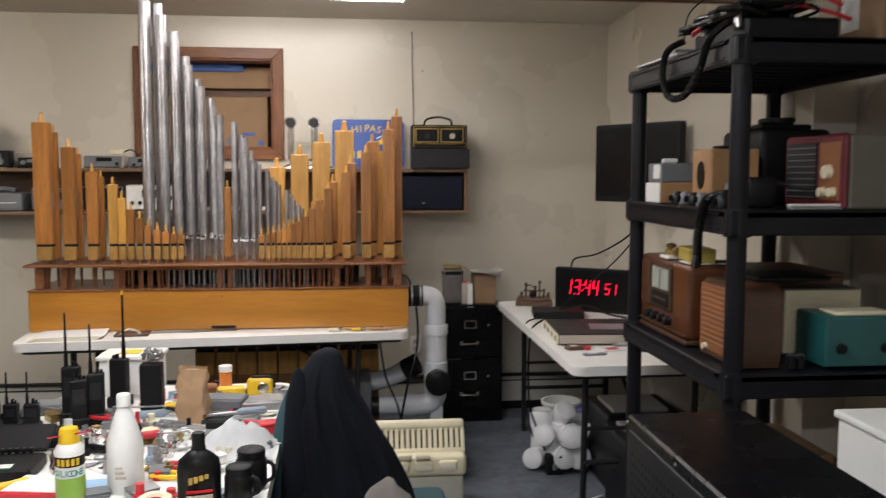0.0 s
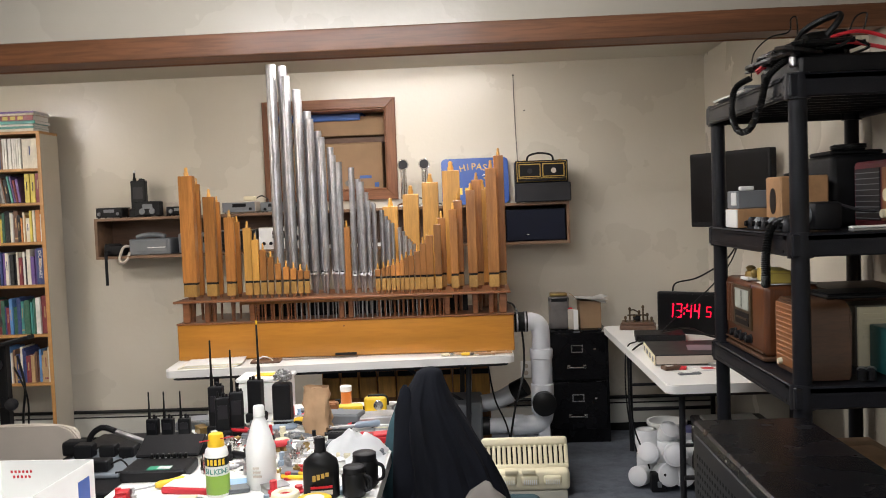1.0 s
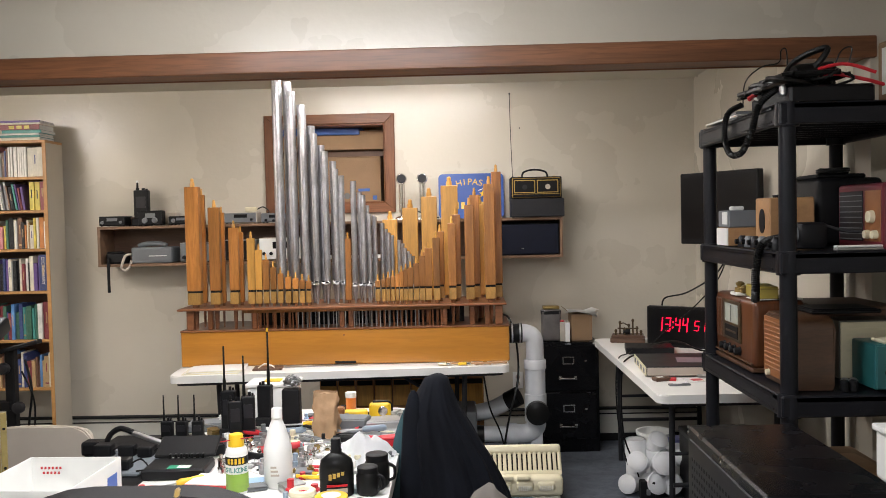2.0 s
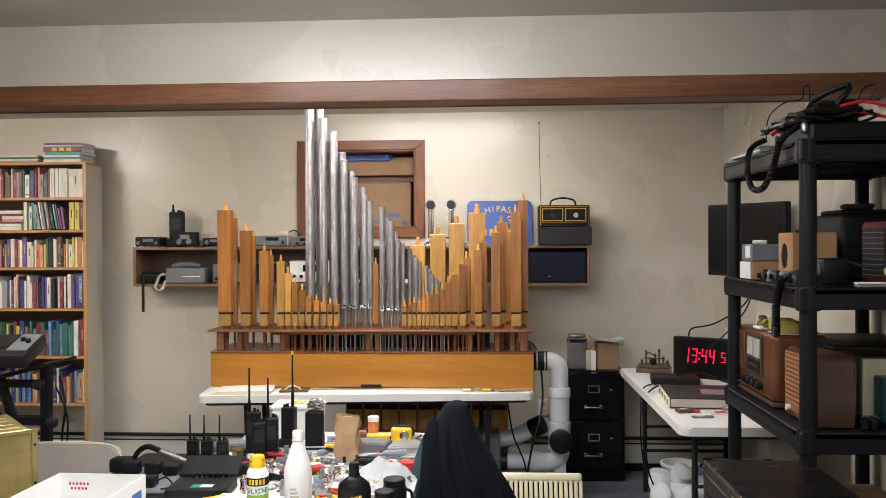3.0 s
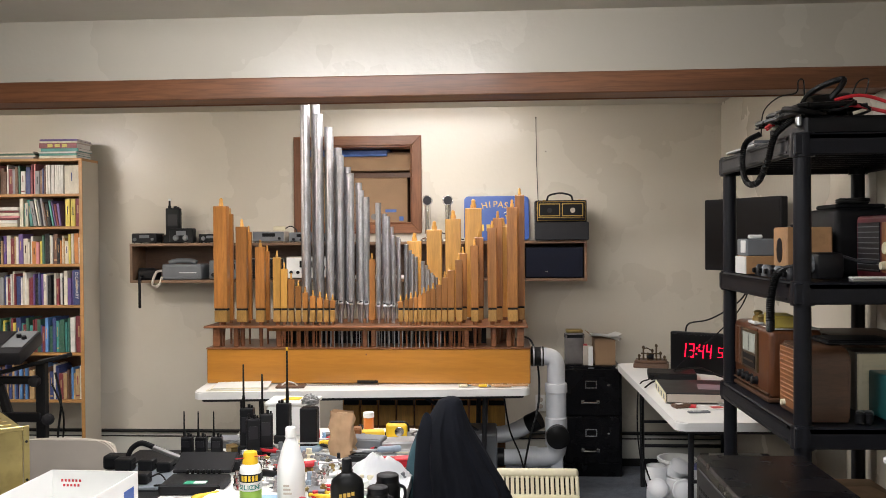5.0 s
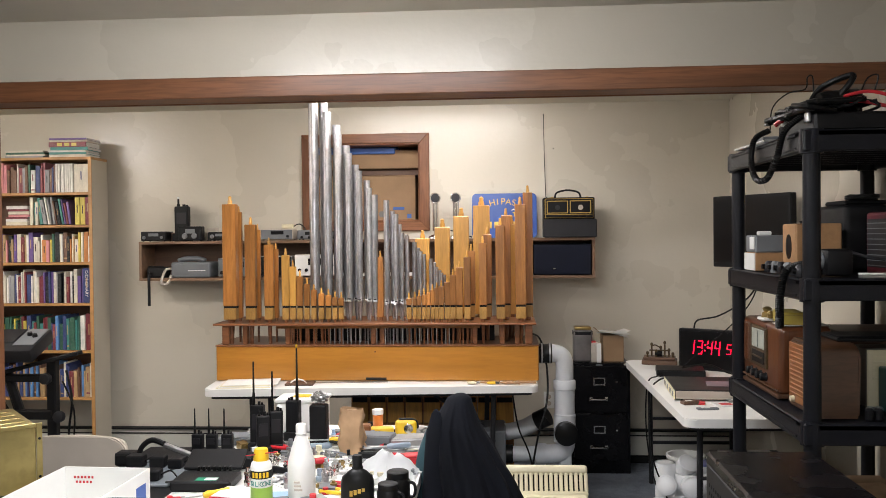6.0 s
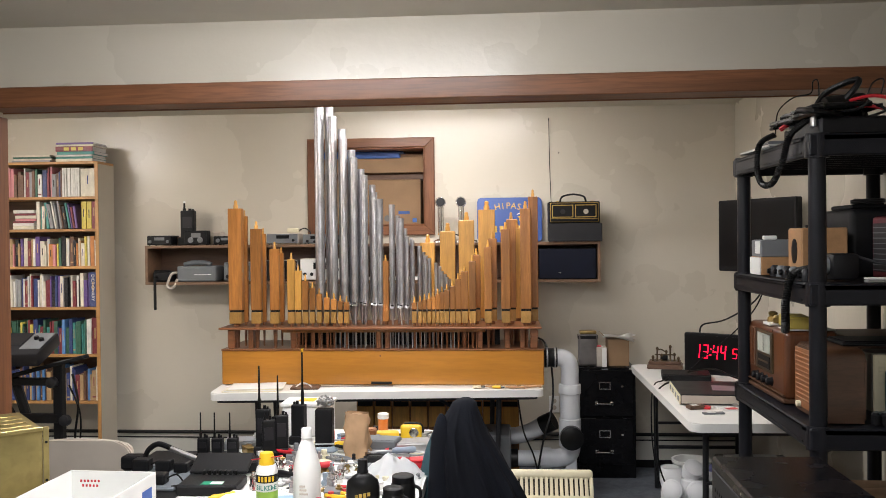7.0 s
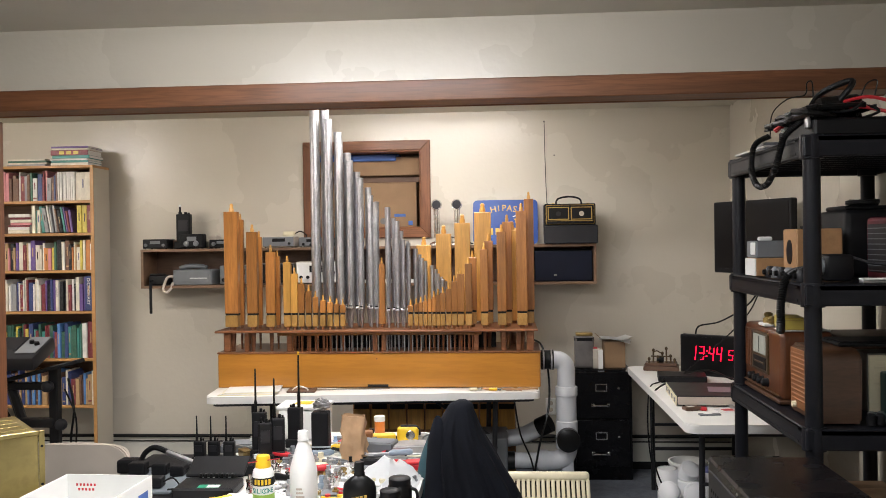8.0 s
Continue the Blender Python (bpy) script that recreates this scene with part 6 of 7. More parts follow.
for u in range(25):
    row = []
    for v in range(21):
        x, y = u / 24 - 0.5, v / 20 - 0.5
        h = max(0, 1 - (x * x * 2.6 + y * y * 3.4) * 1.6)
        z = 0.006 + 0.085 * h * (0.75 + 0.35 * noise.noise(Vector((x * 4, y * 4, 2)))) + 0.022 * abs(noise.noise(Vector((x * 9, y * 7, 7)))) * (0.3 + h)
        row.append(b.verts.new((x * 0.22 + 0.015 * noise.noise(Vector((x * 3, y * 3, 1))), y * 0.26 + 0.02 * noise.noise(Vector((x * 3, y * 3, 9))), z)))
    g.append(row)
for u in range(24):
    for v in range(20):
        b.faces.new((g[u][v], g[u + 1][v], g[u + 1][v + 1], g[u][v + 1]))
bmesh.ops.solidify(b, geom=b.faces[:], thickness=0.002)
part("cloth", b, material("white_cloth", (0.84, 0.85, 0.85), 0.9, vary=0.04, scale=12, bump=0.4, bump_scale=300), cl, smooth=True)
rb = thing("red_box", (0.0, 2.19, TB, 0, 0, 15), "small red plastic box at the bench edge", "box")
part("body", box(0, 0.055, 0, 0.05, 0, 0.035, 0.004), RED, rb)
part("lid", box(-0.001, 0.056, -0.001, 0.051, 0.035, 0.044, 0.003), RED, rb)
bc2 = thing("equipment_case", (-0.735, 1.88, TB, 0, 0, 2), "black padded equipment case lying open", "case")
part("base", box(0, 0.2, 0, 0.14, 0, 0.035, 0.006), BLACKPL, bc2)
part("lid", box(0, 0.2, -0.0, 0.11, 0, 0.012, 0.004, m=pose(0, 0.14, 0.033, 22, 0, 0)), BLACKPL, bc2)
for i in range(7):
    part("rib", box(0.05 + i * 0.018, 0.06 + i * 0.018, 0.125, 0.14, 0.035, 0.05, 0.002), RUBBER, bc2)
part("label", box(0.08, 0.15, 0.01, 0.045, 0.035, 0.0365), GREEN, bc2, "green and white label")
part("label", box(0.11, 0.15, 0.012, 0.04, 0.0366, 0.0374), WHITEPL, bc2)
ct = thing("equipment_cart", (-1.05, 1.80, 0), "black metal equipment cart loaded with adaptors and radios", "cart")
part("top", box(0, 0.325, 0, 0.68, 0.705, 0.73, 0.004), BLACKPL, ct)
part("lower_shelf", box(0.01, 0.315, 0.01, 0.67, 0.25, 0.27, 0.004), BLACKPL, ct)
for cx in (0.012, 0.29):
    for cy in (0.012, 0.645):
        part("leg", box(cx, cx + 0.024, cy, cy + 0.024, 0, 0.705, 0.003), LEGMETAL, ct)
gt = thing("equipment_tray", (-1.0, 1.93, TB), "blue-grey plastic tray with black adaptors", "tray")
part("tray", box(0, 0.24, 0, 0.26, 0, 0.014, 0.004), material("slate_plastic", (0.16, 0.18, 0.20), 0.5), gt)
part("rim", box(-0.006, 0.246, 0.25, 0.266, 0.0, 0.022, 0.004), GREYPL, gt)
for x, y, w, d, h in ((0.12, 0.02, 0.08, 0.05, 0.035), (0.02, 0.17, 0.06, 0.05, 0.045), (0.1, 0.18, 0.055, 0.045, 0.04), (0.17, 0.17, 0.05, 0.06, 0.035)):
    ad = thing("power_adaptor", (-1.0 + x, 1.93 + y, TB + 0.0145), "black plug-in power adaptor", "adaptor", "power adaptors")
    part("body", box(0, w, 0, d, 0, h, 0.006, seg=2), BLACKPL, ad)
    part("cable", tube([(w, d / 2, h / 2), (w + 0.03, d / 2 + 0.01, h / 2 + 0.01), (w + 0.06, d / 2 - 0.01, 0.003), (w + 0.03, d / 2 - 0.04, 0.003)], 0.003, 6), RUBBER, ad, smooth=True)
ta = thing("tripod_arm", (-1.0, 2.24, TB), "folded grey and black metal arm lying on the table", "tripod")
part("rail", box(0, 0.30, 0, 0.02, 0, 0.014, 0.003, m=pose(0.06, -0.03, 0.085, 0, 17, -10)), STEEL, ta)
part("rail", box(0, 0.28, 0.02, 0.035, 0, 0.012, 0.003, m=pose(0.06, -0.03, 0.082, 0, 17, -10)), BLACKPL, ta)
part("bracket", tube([(0.02, -0.03, 0.0), (0.03, -0.03, 0.06), (0.07, -0.03, 0.09), (0.12, -0.04, 0.08)], 0.01, 8), BLACKPL, ta, smooth=True)
part("head", box(-0.06, 0.02, -0.06, 0.0, 0, 0.05, 0.01, seg=2), BLACKPL, ta)
mail = thing("mail_box", (-0.972, 1.34, TB, 0, 0, -2), "open white cardboard mailing box with red and blue print", "box")
W, D, HH = 0.265, 0.31, 0.146
part("bottom", box(0, W, 0, D, 0, 0.003), WHITEPL, mail)
part("back_wall", box(0, W, D - 0.003, D, 0.003, HH, 0.0008), WHITEPL, mail)
part("front_wall", box(0, W, 0, 0.003, 0.003, HH, 0.0008), WHITEPL, mail)
part("side_wall", box(W - 0.003, W, 0.003, D - 0.003, 0.003, HH, 0.0008), WHITEPL, mail)
part("side_wall", box(0, 0.003, 0.003, D - 0.003, 0.003, HH, 0.0008), WHITEPL, mail)
part("print", box(W, W + 0.0008, 0.10, 0.28, 0.0, 0.02), RED, mail, "red printed stripe")
part("print", box(W, W + 0.0008, 0.22, 0.28, 0.04, 0.11), BLUE, mail, "blue printed panel")
for i in range(6):
    part("print", box(0.03 + i * 0.011, 0.036 + i * 0.011, D - 0.0038, D - 0.003, 0.112, 0.119), RED, mail)
for i in range(5):
    part("print", box(0.036 + i * 0.011, 0.042 + i * 0.011, D - 0.0038, D - 0.003, 0.098, 0.105), RED, mail)
gold = thing("metal_chassis", (-1.31, 1.28, TB, 0, 0, 42), "gold zinc-plated steel chassis box with a flanged edge", "chassis")
part("body", box(0, 0.42, 0.0, 0.30, 0, 0.292, 0.003), GOLDMETAL, gold)
part("flange", box(0.42, 0.436, -0.004, 0.0, 0, 0.295, 0.001), GOLDMETAL, gold, "bent flange with screw holes")
part("top_lip", box(0, 0.42, -0.006, 0.0, 0.282, 0.296, 0.002), GOLDMETAL, gold)
for i in range(5):
    part("vent_slot", box(0.30, 0.38, -0.0012, 0.0004, 0.04 + i * 0.014, 0.045 + i * 0.014), DARKGAP, gold)
for z in (0.03, 0.14, 0.25):
    part("screw_hole", lathe([(0.004, 0), (0.004, 0.001)], 10, m=pose(0.428, -0.0042, z, 90, 0, 0)), DARKGAP, gold)
for i in range(4):
    part("top_groove", box(0.02, 0.40, 0.05 + i * 0.06, 0.058 + i * 0.06, 0.292, 0.2945, 0.001), GOLDMETAL, gold)

# tools and small parts spread over the bench
random.seed(77)
HANDLES = [(RED, "red"), (BLACKPL, "black"), (BLACKPL, "black"), (GREYPL, "grey"), (RED, "red"), (YELLOW, "yellow"), (BINBLUE, "blue-grey")]


def hand_tool(x, y, turn, size, k, z=TB):
    """A screwdriver or pair of pliers lying down."""
    mat, word = HANDLES[k % len(HANDLES)]
    if k % 3 == 0:
        t = thing("pliers", (x, y, z, 0, 0, turn), word + "-handled pliers lying on the bench", "pliers", "hand tools")
        part("jaw", slab([(0, -0.006), (0.03, -0.009), (0.065, -0.002), (0.065, 0.002), (0.03, 0.009), (0, 0.006)], 0.003, 0.013), STEEL, t)
        for s in (-1, 1):
            part("handle", tube([(0, 0.003 * s, 0.009), (-0.03, 0.014 * s, 0.009), (-0.075, 0.018 * s, 0.009), (-0.11, 0.013 * s, 0.009)], 0.0065, 8), mat, t, smooth=True)
    else:
        t = thing("screwdriver", (x, y, z, 0, 0, turn), word + "-handled screwdriver lying on the bench", "screwdriver", "hand tools")
        part("handle", lathe([(0.008, 0), (0.013, 0.01), (0.011, 0.05), (0.013, 0.075), (0.007, 0.09)], 10, m=pose(0, 0, 0.0135, 0, 90, 0)), mat, t, smooth=True)
        part("shaft", lathe([(0.0032, 0.0), (0.003, size)], 8, m=pose(0.09, 0, 0.0135, 0, 90, 0)), STEEL, t, smooth=True)
    return t


for i in range(26):
    hand_tool(random.uniform(-0.26, 0.0) if i < 15 else random.uniform(-0.62, -0.05), random.uniform(2.42, 2.68) if i < 9 else random.uniform(1.85, 2.45), random.uniform(-40, 40) + (180 if random.random() < 0.5 else 0), random.uniform(0.06, 0.12), i, TB + (0.02 if i % 4 == 1 else 0.0))
for i in range(120):
    x, y = random.uniform(-0.70, 0.03), random.uniform(1.45, 2.8)
    mt, word = random.choice(((STEEL, "steel"), (STEEL, "steel"), (BRASS, "brass"), (WHITEPL, "white"), (CREAM, "cream"), (BLACKPL, "black"), (RED, "red"), (LIGHTBLUE, "light blue"), (GREYPL, "grey"), (BINBLUE, "blue-grey")))
    kind = random.random()
    if kind < 0.45:
        t = thing("fitting", (x, y, TB, 0, 0, random.uniform(0, 180)), word + " threaded fitting on the bench", "fitting", "small parts")
        r = random.uniform(0.008, 0.017)
        h = random.uniform(0.015, 0.05)
        part("body", lathe([(r, 0), (r, h * 0.4), (r * 0.7, h * 0.45), (r * 0.7, h), (r * 0.5, h)], 8), mt, t, smooth=True)
        part("collar", lathe([(r * 1.15, h * 0.2), (r * 1.15, h * 0.35)], 6), mt, t)
    elif kind < 0.75:
        t = thing("small_box", (x, y, TB, 0, 0, random.uniform(-40, 40)), "small " + word + " plastic box on the bench", "box", "small parts")
        w, d, h = random.uniform(0.03, 0.09), random.uniform(0.03, 0.06), random.uniform(0.012, 0.035)
        part("body", box(-w / 2, w / 2, -d / 2, d / 2, 0, h * 0.8, 0.003), mt, t)
        part("lid", box(-w / 2 - 0.001, w / 2 + 0.001, -d / 2 - 0.001, d / 2 + 0.001, h * 0.8, h, 0.002), mt, t)
    else:
        t = thing("paper_slip", (x, y, TB, 0, 0, random.uniform(-60, 60)), "loose white paper slip on the bench", "paper", "loose papers")
        part("sheet", box(-0.05, 0.05, -0.035, 0.035, 0, 0.0025, 0.0006), PAPER, t)
        part("print_bar", box(-0.035, 0.03, -0.01, 0.01, 0.0025, 0.003), mt, t)
for x, y, w, d, h, mt, lb in ((-0.16, 2.50, 0.16, 0.09, 0.05, GREYPL, "grey parts tray with loose tools"), (-0.03, 2.52, 0.14, 0.10, 0.035, STEEL, "low metal tray with tools"), (-0.48, 1.82, 0.16, 0.12, 0.02, RED, "red and white magazine"),
                              (-0.12, 2.30, 0.11, 0.025, 0.028, BLACKPL, "long black plastic case"), (-0.72, 2.55, 0.14, 0.1, 0.03, GREYPL, "grey instrument lying flat"), (-0.62, 2.2, 0.13, 0.09, 0.04, BLACKPL, "black instrument on the bench"), (-0.36, 1.83, 0.10, 0.07, 0.012, LIGHTBLUE, "light blue packet"),
                              (-0.40, 2.62, 0.07, 0.05, 0.05, RED, "red parts box"), (-0.22, 2.62, 0.06, 0.05, 0.06, RADIOGRILL, "small brown box of cards"), (-0.32, 2.22, 0.05, 0.05, 0.03, CREAM, "round cream cup")):
    t = thing("parts_box", (x, y, TB, 0, 0, random.uniform(-12, 12)), lb + " on the bench", "box", "boxes on the bench")
    part("body", box(-w / 2, w / 2, -d / 2, d / 2, 0, h, 0.004), mt, t)
    part("top", box(-w / 2 + 0.006, w / 2 - 0.006, -d / 2 + 0.006, d / 2 - 0.006, h, h + 0.002), PAPER if mt is RED else mt, t)

for i in range(46):
    x, y = random.uniform(-0.52, -0.20), random.uniform(1.92, 2.32)
    mt, word = random.choice(((CHROME, "chrome"), (STEEL, "steel"), (STEEL, "steel"), (BRASS, "brass"), (CHROME, "chrome")))
    up = random.random() < 0.55
    r, h = random.uniform(0.007, 0.012), random.uniform(0.03, 0.06)
    t = thing("connector", (x, y, TB + (0 if up else r * 1.25), 0, 0 if up else 90, random.uniform(0, 180)), word + " coaxial connector " + ("standing" if up else "lying") + " on the bench", "connector", "small parts")
    part("shell", lathe([(r * 1.2, 0), (r * 1.25, h * 0.3), (r, h * 0.32), (r, h * 0.6), (r * 0.6, h * 0.62), (r * 0.6, h)], 10), mt, t, smooth=True)
    part("nut", lathe([(r * 1.25, h * 0.62), (r * 1.25, h * 0.75)], 6), mt, t)

# ---- papers and brushes on the organ table ----
for i in range(4):
    t = thing("sheet_stack", (-1.22 + 0.012 * i, 3.755, TB + 0.0045 * i, 0, 0, 4.8 + 1.5 * i), "cream sheets of paper in front of the organ", "paper", "papers on the organ table")
    part("sheet", box(0, 0.30, 0, 0.2, 0, 0.004, 0.001), PAPER if i % 2 else CREAM, t)
pn = thing("pouch", (-0.86, 3.84, TB, 0, 0, 5), "dark red pouch with a white cable on the table", "pouch")
part("pouch", box(0, 0.16, 0, 0.1, 0, 0.012, 0.004), SHELFWOOD, pn)
part("cable", tube([(0.03, 0.02, 0.014), (0.06, 0.05, 0.03), (0.1, 0.04, 0.022), (0.12, 0.01, 0.014)], 0.004, 6), WHITEPL, pn, smooth=True)
rod = thing("metal_rule", (-0.72, 3.93, TB, 0, 0, 4.8), "long thin steel rule lying along the table", "ruler")
part("rule", box(0, 0.42, 0, 0.03, 0, 0.003, 0.0006), STEEL, rod)
for i, (x, y, turn, mt) in enumerate(((0.22, 3.91, 6, CREAM), (0.33, 3.90, -4, YELLOW), (0.42, 3.91, 8, LIGHTWOOD))):
    t = thing("paint_brush", (x, y, TB, 0, 0, turn), "paint brush with a wooden handle on the table", "brush", "paint brushes")
    part("handle", lathe([(0.004, 0), (0.008, 0.03), (0.006, 0.09), (0.009, 0.11)], 8, m=pose(0, 0, 0.011, 0, 90, 0)), LIGHTWOOD, t, smooth=True)
    part("ferrule", box(-0.025, 0.0, -0.015, 0.015, 0.003, 0.018, 0.003), CHROME, t)
    part("bristles", box(-0.07, -0.025, -0.016, 0.016, 0.004, 0.016, 0.003), mt, t)

# ---- jacket on its chair ----
chair = thing("office_chair", (0.22, 2.20, 0), "dark office chair beside the bench under a jacket", "chair")
part("seat", box(-0.02, 0.34, -0.22, 0.2, 0.42, 0.5, 0.03, seg=3), TEALCLOTH, chair, smooth=True)
part("backrest", box(-0.08, -0.03, -0.04, 0.15, 0.52, 0.86, 0.015, seg=3), TEALCLOTH, chair, smooth=True)
part("back_bar", box(-0.06, -0.03, -0.03, 0.03, 0.40, 0.7, 0.004), LEGMETAL, chair)
part("column", lathe([(0.03, 0.08), (0.028, 0.42)], 12, m=pose(0.14, 0, 0)), LEGMETAL, chair, smooth=True)
for i in range(5):
    a = 2 * math.pi * i / 5
    lg = part("leg", tube([(0.14, 0, 0.1), (0.14 + 0.28 * math.cos(a), 0.28 * math.sin(a), 0.065)], 0.02, 8, smooth_steps=1), LEGMETAL, chair, smooth=True)
    part("castor", lathe([(0.025, -0.012), (0.028, 0), (0.025, 0.012)], 12, m=pose(0.14 + 0.28 * math.cos(a), 0.28 * math.sin(a), 0.028, 90, 0, 0)), RUBBER, lg, smooth=True)
jk = thing("jacket", (0.20, 2.14, 0), "dark navy jacket draped over the chair back with deep folds", "jacket")
PROFILE = ((1.006, 0.016, 0.016, 0.0), (0.995, 0.040, 0.034, -0.004), (0.97, 0.050, 0.05, -0.008), (0.93, 0.070, 0.064, -0.012), (0.89, 0.090, 0.073, -0.014), (0.82, 0.118, 0.082, 0.0), (0.72, 0.153, 0.093, 0.024), (0.60, 0.182, 0.103, 0.046), (0.48, 0.204, 0.112, 0.06), (0.34, 0.215, 0.12, 0.068))


def profile_at(z):
    """Half width, half depth and middle of the hanging cloth at a height."""
    for p, q in zip(PROFILE, PROFILE[1:]):
        if z >= q[0]:
            f = (p[0] - z) / (p[0] - q[0])
            return [a + (b2 - a) * f for a, b2 in zip(p[1:], q[1:])]
    return PROFILE[-1][1:]


b = bmesh.new()
rings = []
for k in range(45):
    z = 1.006 - (1.006 - 0.34) * (k / 44) ** 1.25
    w, d, cx = profile_at(z)
    ring = []
    for i in range(128):
        a = 2 * math.pi * i / 128
        deep = min(1.0, (1.006 - z) / 0.22)
        ca, sa = math.cos(a), math.sin(a)
        wave = noise.noise(Vector((ca * 2.1 + 3, sa * 2.1, z * 1.6)))
        crease = 0.5 - abs(noise.noise(Vector((ca * 3.0, sa * 3.0 + 7, z * 1.7 + ca))))
        small = noise.noise(Vector((ca * 7, sa * 7, z * 9)))
        f = 1 + deep * (0.26 * wave + 0.32 * crease - 0.11 + 0.05 * small)
        edge = 1 - 0.10 * deep * math.exp(-((a - 4.55 - 0.25 * (1 - z)) / 0.10) ** 2) - 0.08 * deep * math.exp(-((a - 5.15) / 0.08) ** 2)
        ring.append(b.verts.new((cx + w * (1 + 0.35 * (f * edge - 1)) * ca, d * f * edge * sa * 1.05, z + 0.006 * small * deep)))
    rings.append(ring)
for p, q in zip(rings, rings[1:]):
    for i in range(128):
        b.faces.new((p[i], q[i], q[(i + 1) % 128], p[(i + 1) % 128]))
b.faces.new(rings[0])
part("body", b, NAVY, jk, smooth=True)
b = lathe([(0.012, 0.52), (0.036, 0.56), (0.043, 0.66), (0.040, 0.78), (0.034, 0.88), (0.018, 0.945), (0.006, 0.96)], 20, sx=1.0, sy=0.6)
for v in b.verts:
    v.co.x += 0.012 * noise.noise(v.co * 9) - 0.03 * (0.96 - v.co.z)
    v.co.y += 0.012 * noise.noise(v.co * 11 + Vector((4, 0, 0)))
bmesh.ops.transform(b, matrix=pose(-0.083, -0.052, 0.0), verts=b.verts)
part("sleeve", b, NAVY, jk, "flattened hanging sleeve", smooth=True)
b = lathe([(0.10, 0.40), (0.098, 0.50), (0.085, 0.57), (0.06, 0.625), (0.025, 0.652), (0.004, 0.658)], 32, sx=1.0, sy=0.42)
for v in b.verts:
    v.co += Vector((0.02, 0.012, 0.02)) * noise.noise(v.co * 14)
bmesh.ops.transform(b, matrix=pose(0.085, -0.10, 0.0, 0, 8, 0), verts=b.verts)
part("lining", b, TAUPE, jk, "taupe lining turned out at the hem", smooth=True)
part("teal_scarf", tube([(-0.09, 0.06, 0.86), (-0.125, 0.05, 0.76), (-0.142, 0.05, 0.60), (-0.14, 0.05, 0.42)], 0.036, 12), TEALCLOTH, jk, "dark teal cloth", smooth=True)

# ---- slotted case on the floor ----
bs = thing("slotted_case", (0.35, 3.34, 0), "cream plastic case with a slotted sloping grille standing on the carpet", "case")
part("body", box(0.012, 0.398, 0.012, 0.20, 0, 0.18, 0.012, seg=2), material("cloudy_plastic", (0.44, 0.43, 0.36), 0.35, vary=0.1), bs, "cloudy pale lower body", smooth=True)
part("shoulder", box(0.0, 0.41, 0.0, 0.20, 0.18, 0.275, 0.02, seg=3), CREAM, bs, smooth=True)
SLOPE = pose(0, 0.06, 0.27, -24, 0, 0)
part("grille_foot", box(0, 0.41, -0.008, 0.03, 0.0, 0.022, 0.006, m=SLOPE, seg=2), CREAM, bs, smooth=True)
part("grille_head", box(0, 0.41, -0.008, 0.045, 0.104, 0.15, 0.016, m=SLOPE, seg=3), CREAM, bs, smooth=True)
# near-black plate stands in for the shade behind the slats
part("dark_inside", box(0.006, 0.404, 0.016, 0.026, 0.01, 0.11, m=SLOPE), DARKGAP, bs)
for x0, x1 in ((0.0, 0.018), (0.392, 0.41)):
    part("grille_side", box(x0, x1, -0.008, 0.03, 0.018, 0.11, 0.005, m=SLOPE), CREAM, bs)
for i in range(15):
    x = 0.0335 + i * 0.0245
    part("slat", box(x - 0.0085, x + 0.0085, -0.006, 0.012, 0.02, 0.108, 0.003, m=SLOPE), CREAM, bs)
for x in (0.105, 0.185):
    part("tab", box(x, x + 0.062, -0.02, 0.02, 0.268, 0.288, 0.005, seg=2), CREAM, bs, smooth=True)
for i in range(3):
    x = 0.075 + i * 0.105
    part("pad", box(x, x + 0.085, -0.012, 0.01, 0.212, 0.256, 0.012, seg=3), CREAM, bs, smooth=True)
    for k in range(7):
        part("rib", box(x + 0.012 + k * 0.0095, x + 0.016 + k * 0.0095, -0.015, -0.009, 0.215, 0.238, 0.001), WHITEPL, bs)
bn = thing("storage_bin", (0.48, 3.78, 0), "bluish grey plastic bin under the organ table", "bin")
part("body", box(0, 0.30, 0, 0.25, 0, 0.2, 0.012, seg=2), BINBLUE, bn, smooth=True)
part("rim", box(-0.012, 0.312, -0.012, 0.262, 0.2, 0.215, 0.006), BINBLUE, bn)

# ---- PVC offcuts and bucket under the side table ----
bu2 = thing("bucket", (1.40, 4.22, 0), "grey-white plastic bucket under the side table", "bucket")
part("body", lathe([(0.085, 0), (0.105, 0.25), (0.112, 0.255), (0.112, 0.27), (0.10, 0.27), (0.08, 0.02)], 24), WHITEPL, bu2, smooth=True)
part("handle", tube([(-0.108, 0, 0.25), (-0.075, -0.08, 0.21), (0.0, -0.115, 0.18), (0.075, -0.08, 0.21), (0.108, 0, 0.25)], 0.004, 6), STEEL, bu2, smooth=True)
WPVC = material("white_pvc", (0.76, 0.77, 0.78), 0.4, vary=0.06)


def pipe_fitting(m, r, length, mat=WPVC, ring=True, label="white PVC pipe fitting in a pile on the floor"):
    t = thing("pvc_fitting", m, label, "pipe fitting", "PVC fittings")
    part("pipe", lathe([(r, 0), (r, length), (r * 0.86, length), (r * 0.86, length - 0.03), (0.0005, length - 0.03)], 20), mat, t, smooth=True)
    part("bore", lathe([(r * 0.855, length - 0.029), (r * 0.85, length - 0.004)], 20), DARKGAP, t, "dark open end", smooth=True)
    if ring:
        part("hub", lathe([(r * 1.1, length * 0.6), (r * 1.1, length * 0.97), (r * 1.0, length)], 20), mat, t, smooth=True)
    return t


